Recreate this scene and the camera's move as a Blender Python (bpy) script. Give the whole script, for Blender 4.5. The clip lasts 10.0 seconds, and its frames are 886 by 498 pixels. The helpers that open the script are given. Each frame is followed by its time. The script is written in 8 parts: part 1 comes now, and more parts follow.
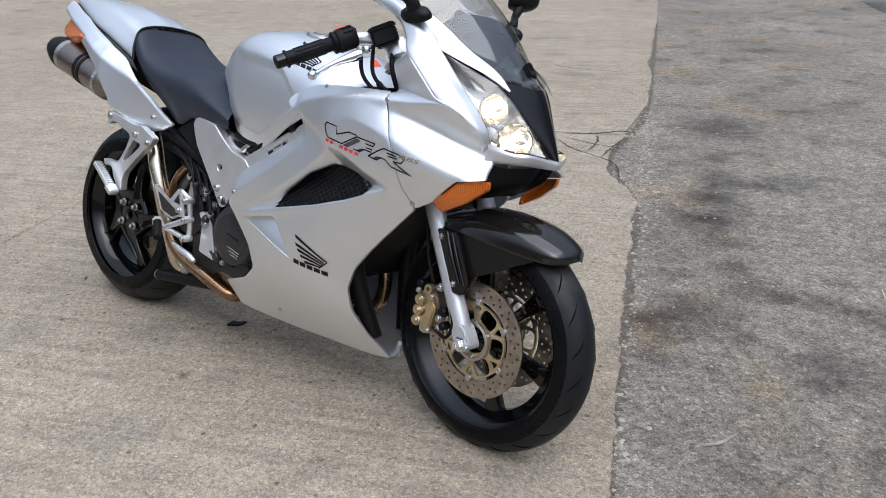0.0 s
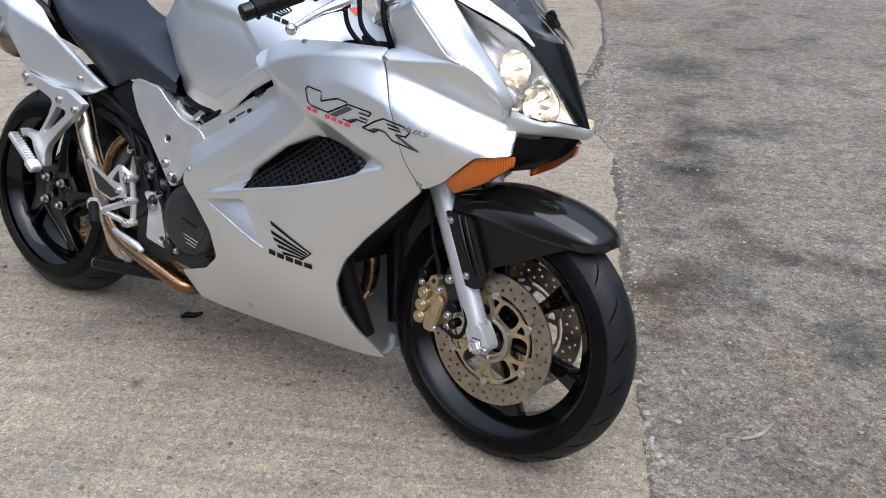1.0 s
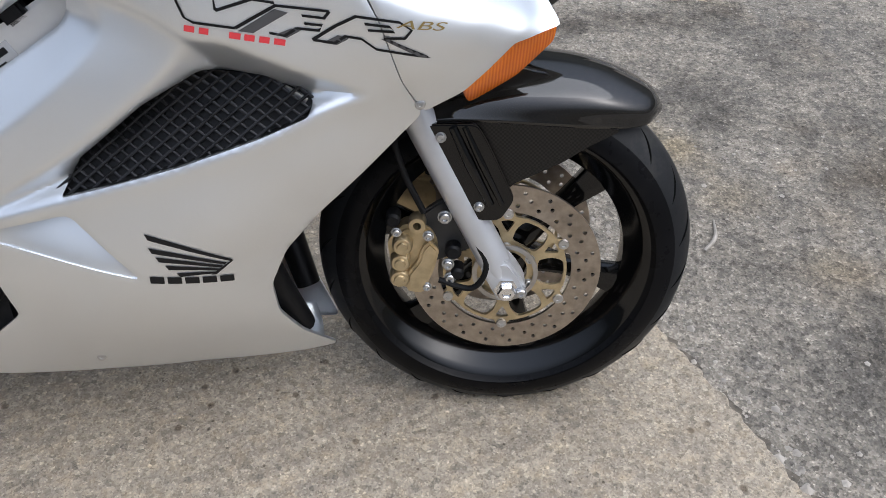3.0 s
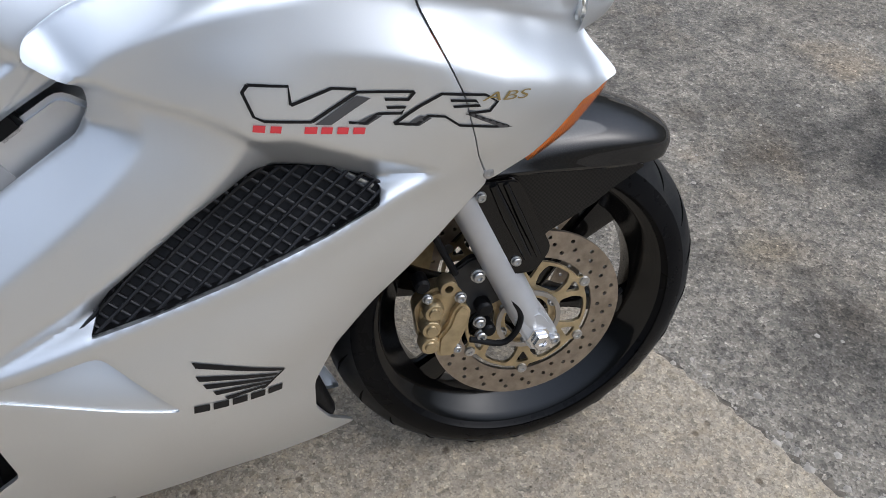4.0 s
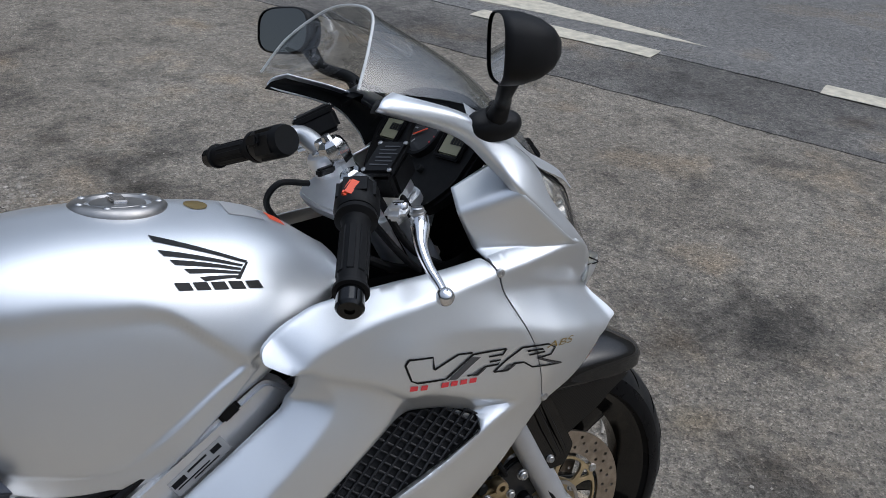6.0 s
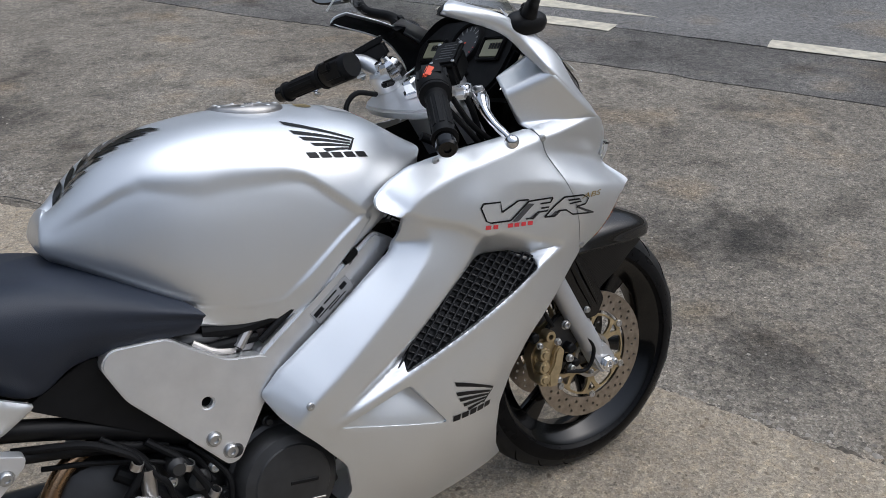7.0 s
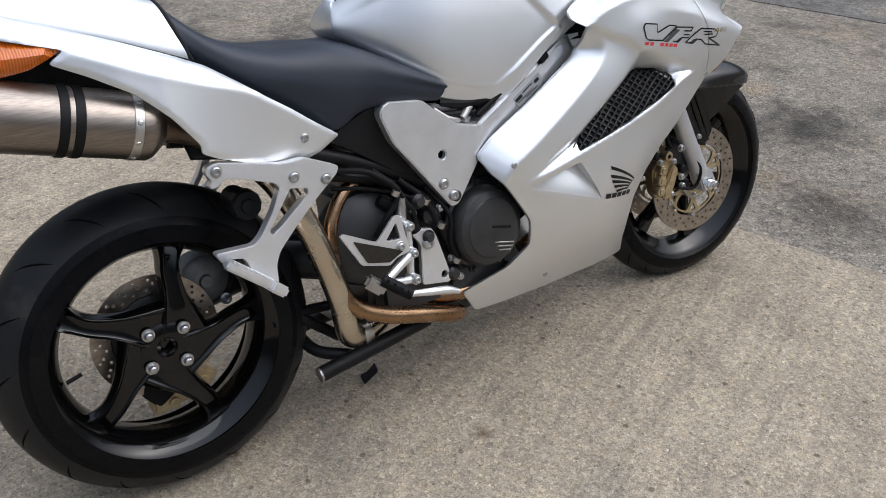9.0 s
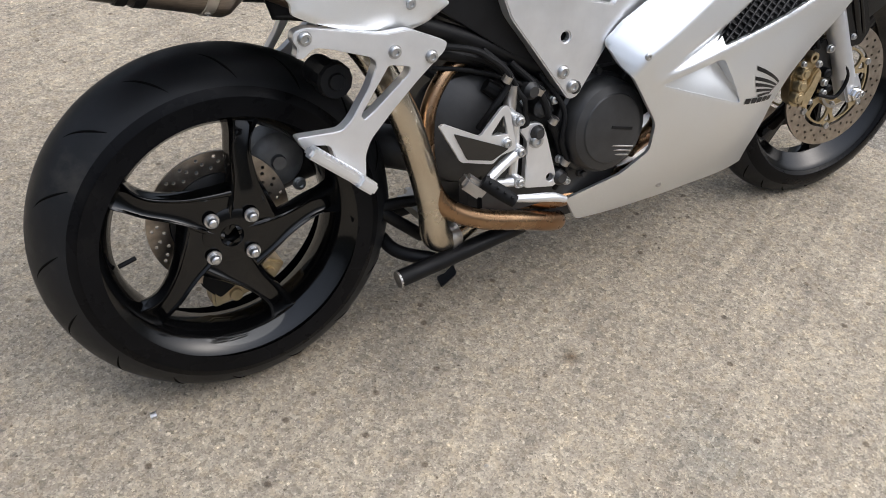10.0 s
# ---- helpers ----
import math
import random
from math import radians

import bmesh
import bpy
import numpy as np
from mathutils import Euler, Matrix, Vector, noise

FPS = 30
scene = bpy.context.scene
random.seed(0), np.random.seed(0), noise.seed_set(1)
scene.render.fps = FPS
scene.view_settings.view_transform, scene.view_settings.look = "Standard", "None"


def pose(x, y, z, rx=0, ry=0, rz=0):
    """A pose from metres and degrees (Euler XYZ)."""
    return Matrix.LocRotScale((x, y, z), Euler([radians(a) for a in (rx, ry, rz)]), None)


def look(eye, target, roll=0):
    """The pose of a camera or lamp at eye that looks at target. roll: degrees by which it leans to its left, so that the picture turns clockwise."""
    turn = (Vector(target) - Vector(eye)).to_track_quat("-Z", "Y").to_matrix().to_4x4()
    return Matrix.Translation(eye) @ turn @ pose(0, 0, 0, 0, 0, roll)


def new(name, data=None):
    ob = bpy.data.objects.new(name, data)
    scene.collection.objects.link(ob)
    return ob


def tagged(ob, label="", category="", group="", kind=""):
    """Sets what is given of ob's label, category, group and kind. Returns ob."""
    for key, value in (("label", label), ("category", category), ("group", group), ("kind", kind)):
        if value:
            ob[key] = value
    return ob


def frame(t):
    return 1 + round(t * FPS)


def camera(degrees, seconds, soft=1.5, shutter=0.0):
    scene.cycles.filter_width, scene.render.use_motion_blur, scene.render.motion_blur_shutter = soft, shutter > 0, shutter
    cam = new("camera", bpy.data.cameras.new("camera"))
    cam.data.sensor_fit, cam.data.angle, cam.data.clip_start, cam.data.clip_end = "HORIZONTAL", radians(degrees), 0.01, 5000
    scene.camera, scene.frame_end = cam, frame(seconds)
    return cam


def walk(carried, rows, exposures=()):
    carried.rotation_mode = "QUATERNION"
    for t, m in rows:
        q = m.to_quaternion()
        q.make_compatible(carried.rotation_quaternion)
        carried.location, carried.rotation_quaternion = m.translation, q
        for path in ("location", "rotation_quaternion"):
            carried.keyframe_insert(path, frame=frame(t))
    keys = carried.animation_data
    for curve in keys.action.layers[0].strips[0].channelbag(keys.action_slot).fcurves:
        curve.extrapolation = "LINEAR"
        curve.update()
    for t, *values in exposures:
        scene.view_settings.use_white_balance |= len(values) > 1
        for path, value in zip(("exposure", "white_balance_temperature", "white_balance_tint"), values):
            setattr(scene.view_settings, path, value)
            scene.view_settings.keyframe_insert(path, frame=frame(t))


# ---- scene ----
cam = camera(55.3, 10.0, 0.9)
PATH = [
    (0, (2.798, -1.188, 1.301), (1.541, 0.159, 0.522), -1.1),
    (0.5, (2.652, -1.072, 1.29), (1.451, 0.3, 0.468), -0.9),
    (1, (2.436, -1.061, 1.271), (1.362, 0.357, 0.356), -0.6),
    (1.5, (2.206, -1.017, 1.259), (1.406, 0.493, 0.22), -2.1),
    (2, (1.999, -0.832, 1.226), (1.341, 0.647, 0.052), -3.8),
    (2.5, (1.784, -0.764, 1.215), (1.406, 0.718, -0.074), -0.8),
    (2.7, (1.67, -0.762, 1.209), (1.457, 0.714, -0.124), -0.5),
    (3.8, (1.291, -0.602, 1.194), (1.633, 0.794, -0.197), 5.1),
    (4, (1.217, -0.565, 1.22), (1.683, 0.796, -0.169), 5.9),
    (4.5, (1.058, -0.503, 1.29), (1.745, 0.819, -0.044), 4.4),
    (5, (0.996, -0.509, 1.367), (1.795, 0.864, 0.152), 5.8),
    (5.2, (0.969, -0.524, 1.399), (1.784, 0.881, 0.232), 5.5),
    (6.3, (0.773, -0.773, 1.461), (1.616, 0.773, 0.514), 5.0),
    (6.5, (0.703, -0.827, 1.435), (1.545, 0.724, 0.495), 3.3),
    (7, (0.53, -0.964, 1.401), (1.442, 0.536, 0.442), 0.4),
    (7.5, (0.431, -1.14, 1.367), (1.431, 0.302, 0.408), 2.1),
    (8, (0.306, -1.266, 1.366), (1.301, 0.17, 0.391), 2.4),
    (8.5, (0.129, -1.282, 1.349), (1.088, 0.167, 0.36), 2.4),
    (9, (-0.028, -1.264, 1.329), (0.834, 0.198, 0.271), 2.6),
    (9.5, (-0.055, -1.206, 1.299), (0.729, 0.221, 0.138), 4.5),
    (10, (-0.016, -1.018, 1.239), (0.689, 0.315, -0.075), 6.4),
]
walk(cam, [(t, look(eye, target, roll)) for t, eye, target, roll in PATH], [(0, 0.44, 6050, 10), (1.2, 0.5, 6080, 10), (2.5, 0.6, 6150, 10), (3.4, 0.6, 6100, 10), (4.0, 0.4, 6050, 9), (4.5, -0.15, 5930, 9), (6.5, -0.1, 6060, 9), (7.4, 0.2, 6250, 10), (8.2, 0.35, 6200, 10), (9.5, 0.4, 6400, 10), (10, 0.65, 6450, 10)])

# ---- light ----
world = bpy.data.worlds.new("overcast_sky")
scene.world = world
world.use_nodes = True
wn = world.node_tree.nodes
wl = world.node_tree.links
sky = wn.new("ShaderNodeTexSky")
sky.sky_type = "NISHITA"
sky.sun_disc = False
sky.sun_elevation = radians(45)
sky.sun_rotation = radians(120)
sky.dust_density = 1.5
hsv = wn.new("ShaderNodeHueSaturation")
hsv.inputs["Saturation"].default_value = 0.45
wl.new(sky.outputs[0], hsv.inputs["Color"])
# cloud cover bright overhead; low sky darkened in place of unseen buildings and trees
geo = wn.new("ShaderNodeTexCoord")
sep_z = wn.new("ShaderNodeSeparateXYZ")
wl.new(geo.outputs["Generated"], sep_z.inputs[0])
lift = wn.new("ShaderNodeMapRange")
for key, value in (("From Min", 0.20), ("From Max", 0.85), ("To Min", 0.11), ("To Max", 2.6)):
    lift.inputs[key].default_value = value
wl.new(sep_z.outputs["Z"], lift.inputs["Value"])
cloud = wn.new("ShaderNodeMix")
cloud.data_type, cloud.blend_type = "RGBA", "MULTIPLY"
cloud.inputs[0].default_value = 1.0
wl.new(hsv.outputs[0], cloud.inputs[6])
wl.new(lift.outputs[0], cloud.inputs[7])
wl.new(cloud.outputs[2], wn["Background"].inputs["Color"])
wn["Background"].inputs["Strength"].default_value = 0.13
sun_data = bpy.data.lights.new("sun", "SUN")
sun_data.energy = 1.2
sun_data.angle = radians(60)
sun_data.color = (1.0, 0.985, 0.96)
sun = new("sun", sun_data)
sun.matrix_world = look((1.9, 0.5, 6.0), (0.9, 0.2, 0.4))


# ---- materials ----
def mat(name, color, rough=0.5, metal=0.0, coat=0.0, spec=0.5):
    m = bpy.data.materials.new(name)
    m.use_nodes = True
    b = m.node_tree.nodes["Principled BSDF"]
    b.inputs["Base Color"].default_value = (*color, 1)
    b.inputs["Roughness"].default_value = rough
    b.inputs["Metallic"].default_value = metal
    b.inputs["Coat Weight"].default_value = coat
    b.inputs["Coat Roughness"].default_value = 0.06
    b.inputs["Specular IOR Level"].default_value = spec
    return m


def node(m, kind, **sets):
    n = m.node_tree.nodes.new(kind)
    for key, value in sets.items():
        n.inputs[key.replace("_", " ")].default_value = value
    return n


def link(m, a, b):
    m.node_tree.links.new(a, b)


def bsdf(m):
    return m.node_tree.nodes["Principled BSDF"]


def coords(m, scale=(1, 1, 1)):
    c = node(m, "ShaderNodeTexCoord")
    mp = node(m, "ShaderNodeMapping")
    mp.inputs["Scale"].default_value = scale
    link(m, c.outputs["Object"], mp.inputs["Vector"])
    return mp.outputs["Vector"]


def ramp(m, fac, stops):
    r = node(m, "ShaderNodeValToRGB")
    els = r.color_ramp.elements
    while len(els) < len(stops):
        els.new(0.5)
    for e, (p, c) in zip(els, stops):
        e.position = p
        e.color = (*c, 1) if len(c) == 3 else c
    link(m, fac, r.inputs["Fac"])
    return r.outputs["Color"]


def noise_tex(m, vec, scale, detail=4.0, rough=0.55):
    n = node(m, "ShaderNodeTexNoise", Scale=scale, Detail=detail, Roughness=rough)
    link(m, vec, n.inputs["Vector"])
    return n.outputs["Fac"]


def bump(m, height, strength=0.2, dist=0.002, below=None):
    b = node(m, "ShaderNodeBump", Strength=strength, Distance=dist)
    link(m, height, b.inputs["Height"])
    if below is not None:
        link(m, below, b.inputs["Normal"])
    return b.outputs["Normal"]


def mixed(m, fac, a, b, blend="MIX"):
    n = node(m, "ShaderNodeMix")
    n.data_type = "RGBA"
    n.blend_type = blend
    for sock, v in ((n.inputs[0], fac), (n.inputs[6], a), (n.inputs[7], b)):
        if isinstance(v, (int, float)):
            sock.default_value = v
        elif isinstance(v, tuple):
            sock.default_value = (*v, 1)
        else:
            link(m, v, sock)
    return n.outputs[2]


def varied(m, color, amount=0.25, scale=30, rough=None, relief=0.0, relief_scale=200):
    """Uneven tone, gloss and fine relief on a plain paint, plastic or metal."""
    v = coords(m)
    f = noise_tex(m, v, scale)
    dark = tuple(c * (1 - amount) for c in color)
    lite = tuple(min(1, c * (1 + amount)) for c in color)
    link(m, ramp(m, f, [(0.3, dark), (0.7, lite)]), bsdf(m).inputs["Base Color"])
    if rough:
        r = ramp(m, noise_tex(m, v, scale * 0.6, 6), [(0.3, (rough[0],) * 3), (0.7, (rough[1],) * 3)])
        link(m, r, bsdf(m).inputs["Roughness"])
    if relief:
        link(m, bump(m, noise_tex(m, v, relief_scale, 3), relief, 0.001), bsdf(m).inputs["Normal"])
    return m


def paint_silver():
    m = mat("silver_paint", (0.7, 0.71, 0.72), 0.36, 0.93, 0.35)
    v = coords(m)
    flake = node(m, "ShaderNodeTexVoronoi", Scale=1800.0)
    link(m, v, flake.inputs["Vector"])
    tone = ramp(m, flake.outputs["Distance"], [(0.0, (0.88, 0.90, 0.92)), (0.6, (0.74, 0.76, 0.78))])
    soil = ramp(m, noise_tex(m, v, 9, 6), [(0.3, (0.975, 0.97, 0.96)), (0.6, (1, 1, 1))])
    link(m, mixed(m, 1.0, tone, soil, "MULTIPLY"), bsdf(m).inputs["Base Color"])
    r = ramp(m, noise_tex(m, v, 14, 5), [(0.35, (0.43,) * 3), (0.7, (0.455,) * 3)])
    link(m, r, bsdf(m).inputs["Roughness"])
    return m


SILVER = paint_silver()
ALLOY = varied(mat("cast_alloy_lacquer", (0.75, 0.75, 0.76), 0.4, 0.8), (0.75, 0.755, 0.765), 0.05, 25, (0.30, 0.40), 0.05, 600)
FORK = varied(mat("fork_silver", (0.55, 0.56, 0.58), 0.35, 0.6), (0.55, 0.56, 0.58), 0.06, 20, (0.3, 0.42))
FORK_DULL = varied(mat("dull_cast_alloy", (0.16, 0.16, 0.16), 0.5, 0.5), (0.16, 0.16, 0.16), 0.25, 30, (0.4, 0.6), 0.1, 300)
CHROME = mat("polished_steel", (0.75, 0.75, 0.76), 0.14, 1.0)
STEEL = varied(mat("brushed_steel", (0.45, 0.43, 0.41), 0.4, 1.0), (0.45, 0.43, 0.41), 0.15, 40, (0.3, 0.5))
BOLT = varied(mat("bolt_zinc", (0.5, 0.5, 0.5), 0.32, 0.95), (0.5, 0.5, 0.5), 0.2, 90)
GOLD = varied(mat("gold_anodised", (0.50, 0.40, 0.245), 0.36, 0.85), (0.50, 0.40, 0.245), 0.22, 40, (0.3, 0.5), 0.1, 300)
PLASTIC = varied(mat("black_plastic", (0.005, 0.005, 0.0055), 0.42, spec=0.2), (0.005, 0.005, 0.0055), 0.3, 30, (0.4, 0.6), 0.12, 700)
RUBBER = varied(mat("black_rubber", (0.011, 0.011, 0.012), 0.62, spec=0.18), (0.005, 0.005, 0.0055), 0.3, 25, (0.5, 0.7))
GLOSSBLACK = varied(mat("gloss_black_enamel", (0.002, 0.002, 0.0022), 0.08, spec=0.42), (0.002, 0.002, 0.0022), 0.3, 20, (0.07, 0.13))
ENGINE = varied(mat("dark_engine_paint", (0.031, 0.0305, 0.0305), 0.36, 0.3), (0.031, 0.0305, 0.0305), 0.25, 25, (0.33, 0.5), 0.1, 400)
VINYL = varied(mat("seat_vinyl", (0.016, 0.021, 0.033), 0.48, spec=0.4), (0.016, 0.021, 0.033), 0.15, 8, (0.42, 0.55), 0.35, 900)
DARK = mat("dark_void", (0.003, 0.003, 0.003), 0.8, spec=0.05)
DECAL_BLACK = mat("decal_black", (0.008, 0.008, 0.009), 0.4, 0.0, 0.0, 0.2)
DECAL_GREY = mat("decal_grey", (0.07, 0.07, 0.073), 0.35, 0.2, 0.1)
DECAL_RED = mat("decal_red", (0.62, 0.04, 0.05), 0.35, 0.0, 0.3)
DECAL_GOLD = mat("decal_gold", (0.33, 0.24, 0.09), 0.3, 0.6, 0.3)
WHITE = mat("label_white", (0.34, 0.34, 0.34), 0.45)
RED_SWITCH = mat("red_switch_plastic", (0.8, 0.09, 0.03), 0.4)


def tyre_rubber(name, clean, dusty, rough, spec):
    m = mat(name, clean, rough, spec=spec)
    v = coords(m)
    dust = ramp(m, noise_tex(m, v, 7, 8, 0.65), [(0.40, clean), (0.60, tuple(c * 1.4 for c in clean)), (0.78, dusty)])
    link(m, dust, bsdf(m).inputs["Base Color"])
    link(m, ramp(m, noise_tex(m, v, 22, 4), [(0.3, (rough * 0.85,) * 3), (0.7, (rough * 1.25,) * 3)]), bsdf(m).inputs["Roughness"])
    link(m, bump(m, noise_tex(m, v, 500, 3), 0.15, 0.001), bsdf(m).inputs["Normal"])
    return m


def carbon():
    m = mat("carbon_look", (0.01, 0.009, 0.008), 0.05, 0.0, 0.0, 0.6)
    v = coords(m, (1, 1, 1))
    ck = node(m, "ShaderNodeTexChecker", Scale=330.0)
    ck.inputs["Color1"].default_value = (0.005, 0.0045, 0.004, 1)
    ck.inputs["Color2"].default_value = (0.014, 0.0125, 0.011, 1)
    link(m, v, ck.inputs["Vector"])
    link(m, ck.outputs["Color"], bsdf(m).inputs["Base Color"])
    return m


def heat_pipe(name, a, b, rough):
    m = mat(name, a, rough, 1.0)
    v = coords(m)
    link(m, ramp(m, noise_tex(m, v, 6, 2), [(0.3, a), (0.7, b)]), bsdf(m).inputs["Base Color"])
    link(m, ramp(m, noise_tex(m, v, 30, 4), [(0.3, (rough * 0.9,) * 3), (0.7, (rough * 1.2,) * 3)]), bsdf(m).inputs["Roughness"])
    return m


def silencer_skin():
    m = mat("brushed_titanium", (0.36, 0.32, 0.29), 0.36, 1.0)
    w = coords(m, (14, 400, 400))
    f = noise_tex(m, w, 1.0, 4)
    link(m, ramp(m, f, [(0.3, (0.20, 0.172, 0.15)), (0.7, (0.30, 0.262, 0.232))]), bsdf(m).inputs["Base Color"])
    link(m, bump(m, f, 0.1, 0.0006), bsdf(m).inputs["Normal"])
    return m


def amber():
    m = mat("amber_lens", (0.85, 0.22, 0.02), 0.10, 0.0, 0.5)
    b = bsdf(m)
    b.inputs["Transmission Weight"].default_value = 0.22
    v = coords(m)
    w = node(m, "ShaderNodeTexWave", Scale=75.0, Distortion=0.6)
    link(m, v, w.inputs["Vector"])
    link(m, ramp(m, w.outputs["Fac"], [(0.15, (0.62, 0.115, 0.002)), (0.9, (0.80, 0.185, 0.006))]), b.inputs["Base Color"])
    link(m, bump(m, w.outputs["Fac"], 0.25, 0.002), b.inputs["Normal"])
    return m


def clear(name, tint=(1, 1, 1), rough=0.02, ior=1.45):
    """A thin clear sheet: light passes straight through and the gloss follows Fresnel."""
    m = mat(name, tint, rough)
    t = node(m, "ShaderNodeBsdfTransparent")
    t.inputs["Color"].default_value = (*tint, 1)
    g = node(m, "ShaderNodeBsdfGlossy", Roughness=rough)
    f = node(m, "ShaderNodeLayerWeight", Blend=0.22)
    k = node(m, "ShaderNodeMapRange")
    k.inputs["To Min"].default_value = ((ior - 1) / (ior + 1)) ** 2
    k.inputs["To Max"].default_value = 0.75
    link(m, f.outputs["Facing"], k.inputs["Value"])
    x = node(m, "ShaderNodeMixShader")
    link(m, k.outputs[0], x.inputs[0])
    link(m, t.outputs[0], x.inputs[1])
    link(m, g.outputs[0], x.inputs[2])
    link(m, x.outputs[0], m.node_tree.nodes["Material Output"].inputs["Surface"])
    return m


TYRE = tyre_rubber("tyre_tread_rubber", (0.0075, 0.008, 0.009), (0.045, 0.042, 0.037), 0.44, 0.24)
SIDEWALL = tyre_rubber("tyre_sidewall_rubber", (0.0035, 0.0035, 0.004), (0.010, 0.0095, 0.009), 0.27, 0.09)
CARBON = carbon()
WEAVE = carbon()
WEAVE.name = "carbon_weave"
bsdf(WEAVE).inputs["Roughness"].default_value = 0.3
bsdf(WEAVE).inputs["Specular IOR Level"].default_value = 0.25
PIPE = heat_pipe("heat_tinted_steel", (0.50, 0.42, 0.32), (0.62, 0.57, 0.48), 0.24)
PIPE_DARK = heat_pipe("sooty_steel", (0.09, 0.065, 0.05), (0.16, 0.12, 0.09), 0.45)
PIPE_HOT = heat_pipe("bronze_tinted_steel", (0.26, 0.15, 0.082), (0.42, 0.29, 0.175), 0.26)
TITAN = silencer_skin()
AMBER = amber()
LENS = clear("headlight_lens")
SCREEN = clear("screen_acrylic", (0.80, 0.815, 0.81), 0.03, 1.6)
LAMP_DARK = mat("lamp_inner_grey", (0.80, 0.80, 0.80), 0.22, 0.95)
GRILLE = mat("grille_plastic", (0.012, 0.012, 0.013), 0.38, spec=0.3)
MIRROR = mat("mirror_silvering", (0.85, 0.86, 0.87), 0.02, 1.0)
DISC = varied(mat("disc_steel", (0.37, 0.32, 0.27), 0.35, 1.0), (0.37, 0.32, 0.27), 0.22, 60, (0.28, 0.48))
BULB = mat("lit_bulb", (1, 0.8, 0.5), 0.4)
bsdf(BULB).inputs["Emission Color"].default_value = (1.0, 0.80, 0.52, 1)
bsdf(BULB).inputs["Emission Strength"].default_value = 16.0
REFLECTOR = mat("lamp_reflector", (0.86, 0.80, 0.70), 0.16, 0.95)
LCD = mat("lcd_glass", (0.24, 0.235, 0.16), 0.25, 0.0, 0.1)
DIAL = mat("dial_face", (0.02, 0.02, 0.022), 0.35, 0.0, 0.5)


def cells(m, v, scale, stops):
    """Grains of random tone, each one cell."""
    t = node(m, "ShaderNodeTexVoronoi", Scale=scale)
    link(m, v, t.inputs["Vector"])
    sep = node(m, "ShaderNodeSeparateColor")
    link(m, t.outputs["Color"], sep.inputs["Color"])
    return ramp(m, sep.outputs[0], [(p, (c,) * 3 if isinstance(c, float) else c) for p, c in stops]), t.outputs["Distance"]


def blots(m, v, col, spots, grow=1.0):
    """Stains of a shape of their own: rows of x, y, radius, tint."""
    wob = node(m, "ShaderNodeTexNoise", Scale=9.0, Detail=5.0)
    link(m, v, wob.inputs["Vector"])
    for x, y, r, tint in spots:
        r *= grow
        d = node(m, "ShaderNodeVectorMath")
        d.operation = "DISTANCE"
        link(m, v, d.inputs[0])
        d.inputs[1].default_value = (x, y, 0)
        k = node(m, "ShaderNodeMath")
        k.operation = "MULTIPLY_ADD"
        link(m, wob.outputs["Fac"], k.inputs[0])
        k.inputs[1].default_value = r * 1.6
        link(m, d.outputs["Value"], k.inputs[2])
        mask = ramp(m, k.outputs[0], [(min(0.999, r * 0.9), (1, 1, 1)), (min(1.0, r * 2.0), (0, 0, 0))])
        col = mixed(m, mask, col, mixed(m, 1.0, col, tint, "MULTIPLY"))
    return col


def dots(m, v, col, scale, size, share, tone, pick=0):
    """Single stones or pits: round spots in a share of the cells."""
    t = node(m, "ShaderNodeTexVoronoi", Scale=scale)
    link(m, v, t.inputs["Vector"])
    sep = node(m, "ShaderNodeSeparateColor")
    link(m, t.outputs["Color"], sep.inputs["Color"])
    has = ramp(m, sep.outputs[pick], [(share, (1, 1, 1)), (min(1.0, share + 0.02), (0, 0, 0))])
    spot = ramp(m, t.outputs["Distance"], [(size * 0.75, (1, 1, 1)), (size * 1.25, (0, 0, 0))])
    return mixed(m, mixed(m, 1.0, has, spot, "MULTIPLY"), col, mixed(m, 1.0, col, tone, "MULTIPLY"))


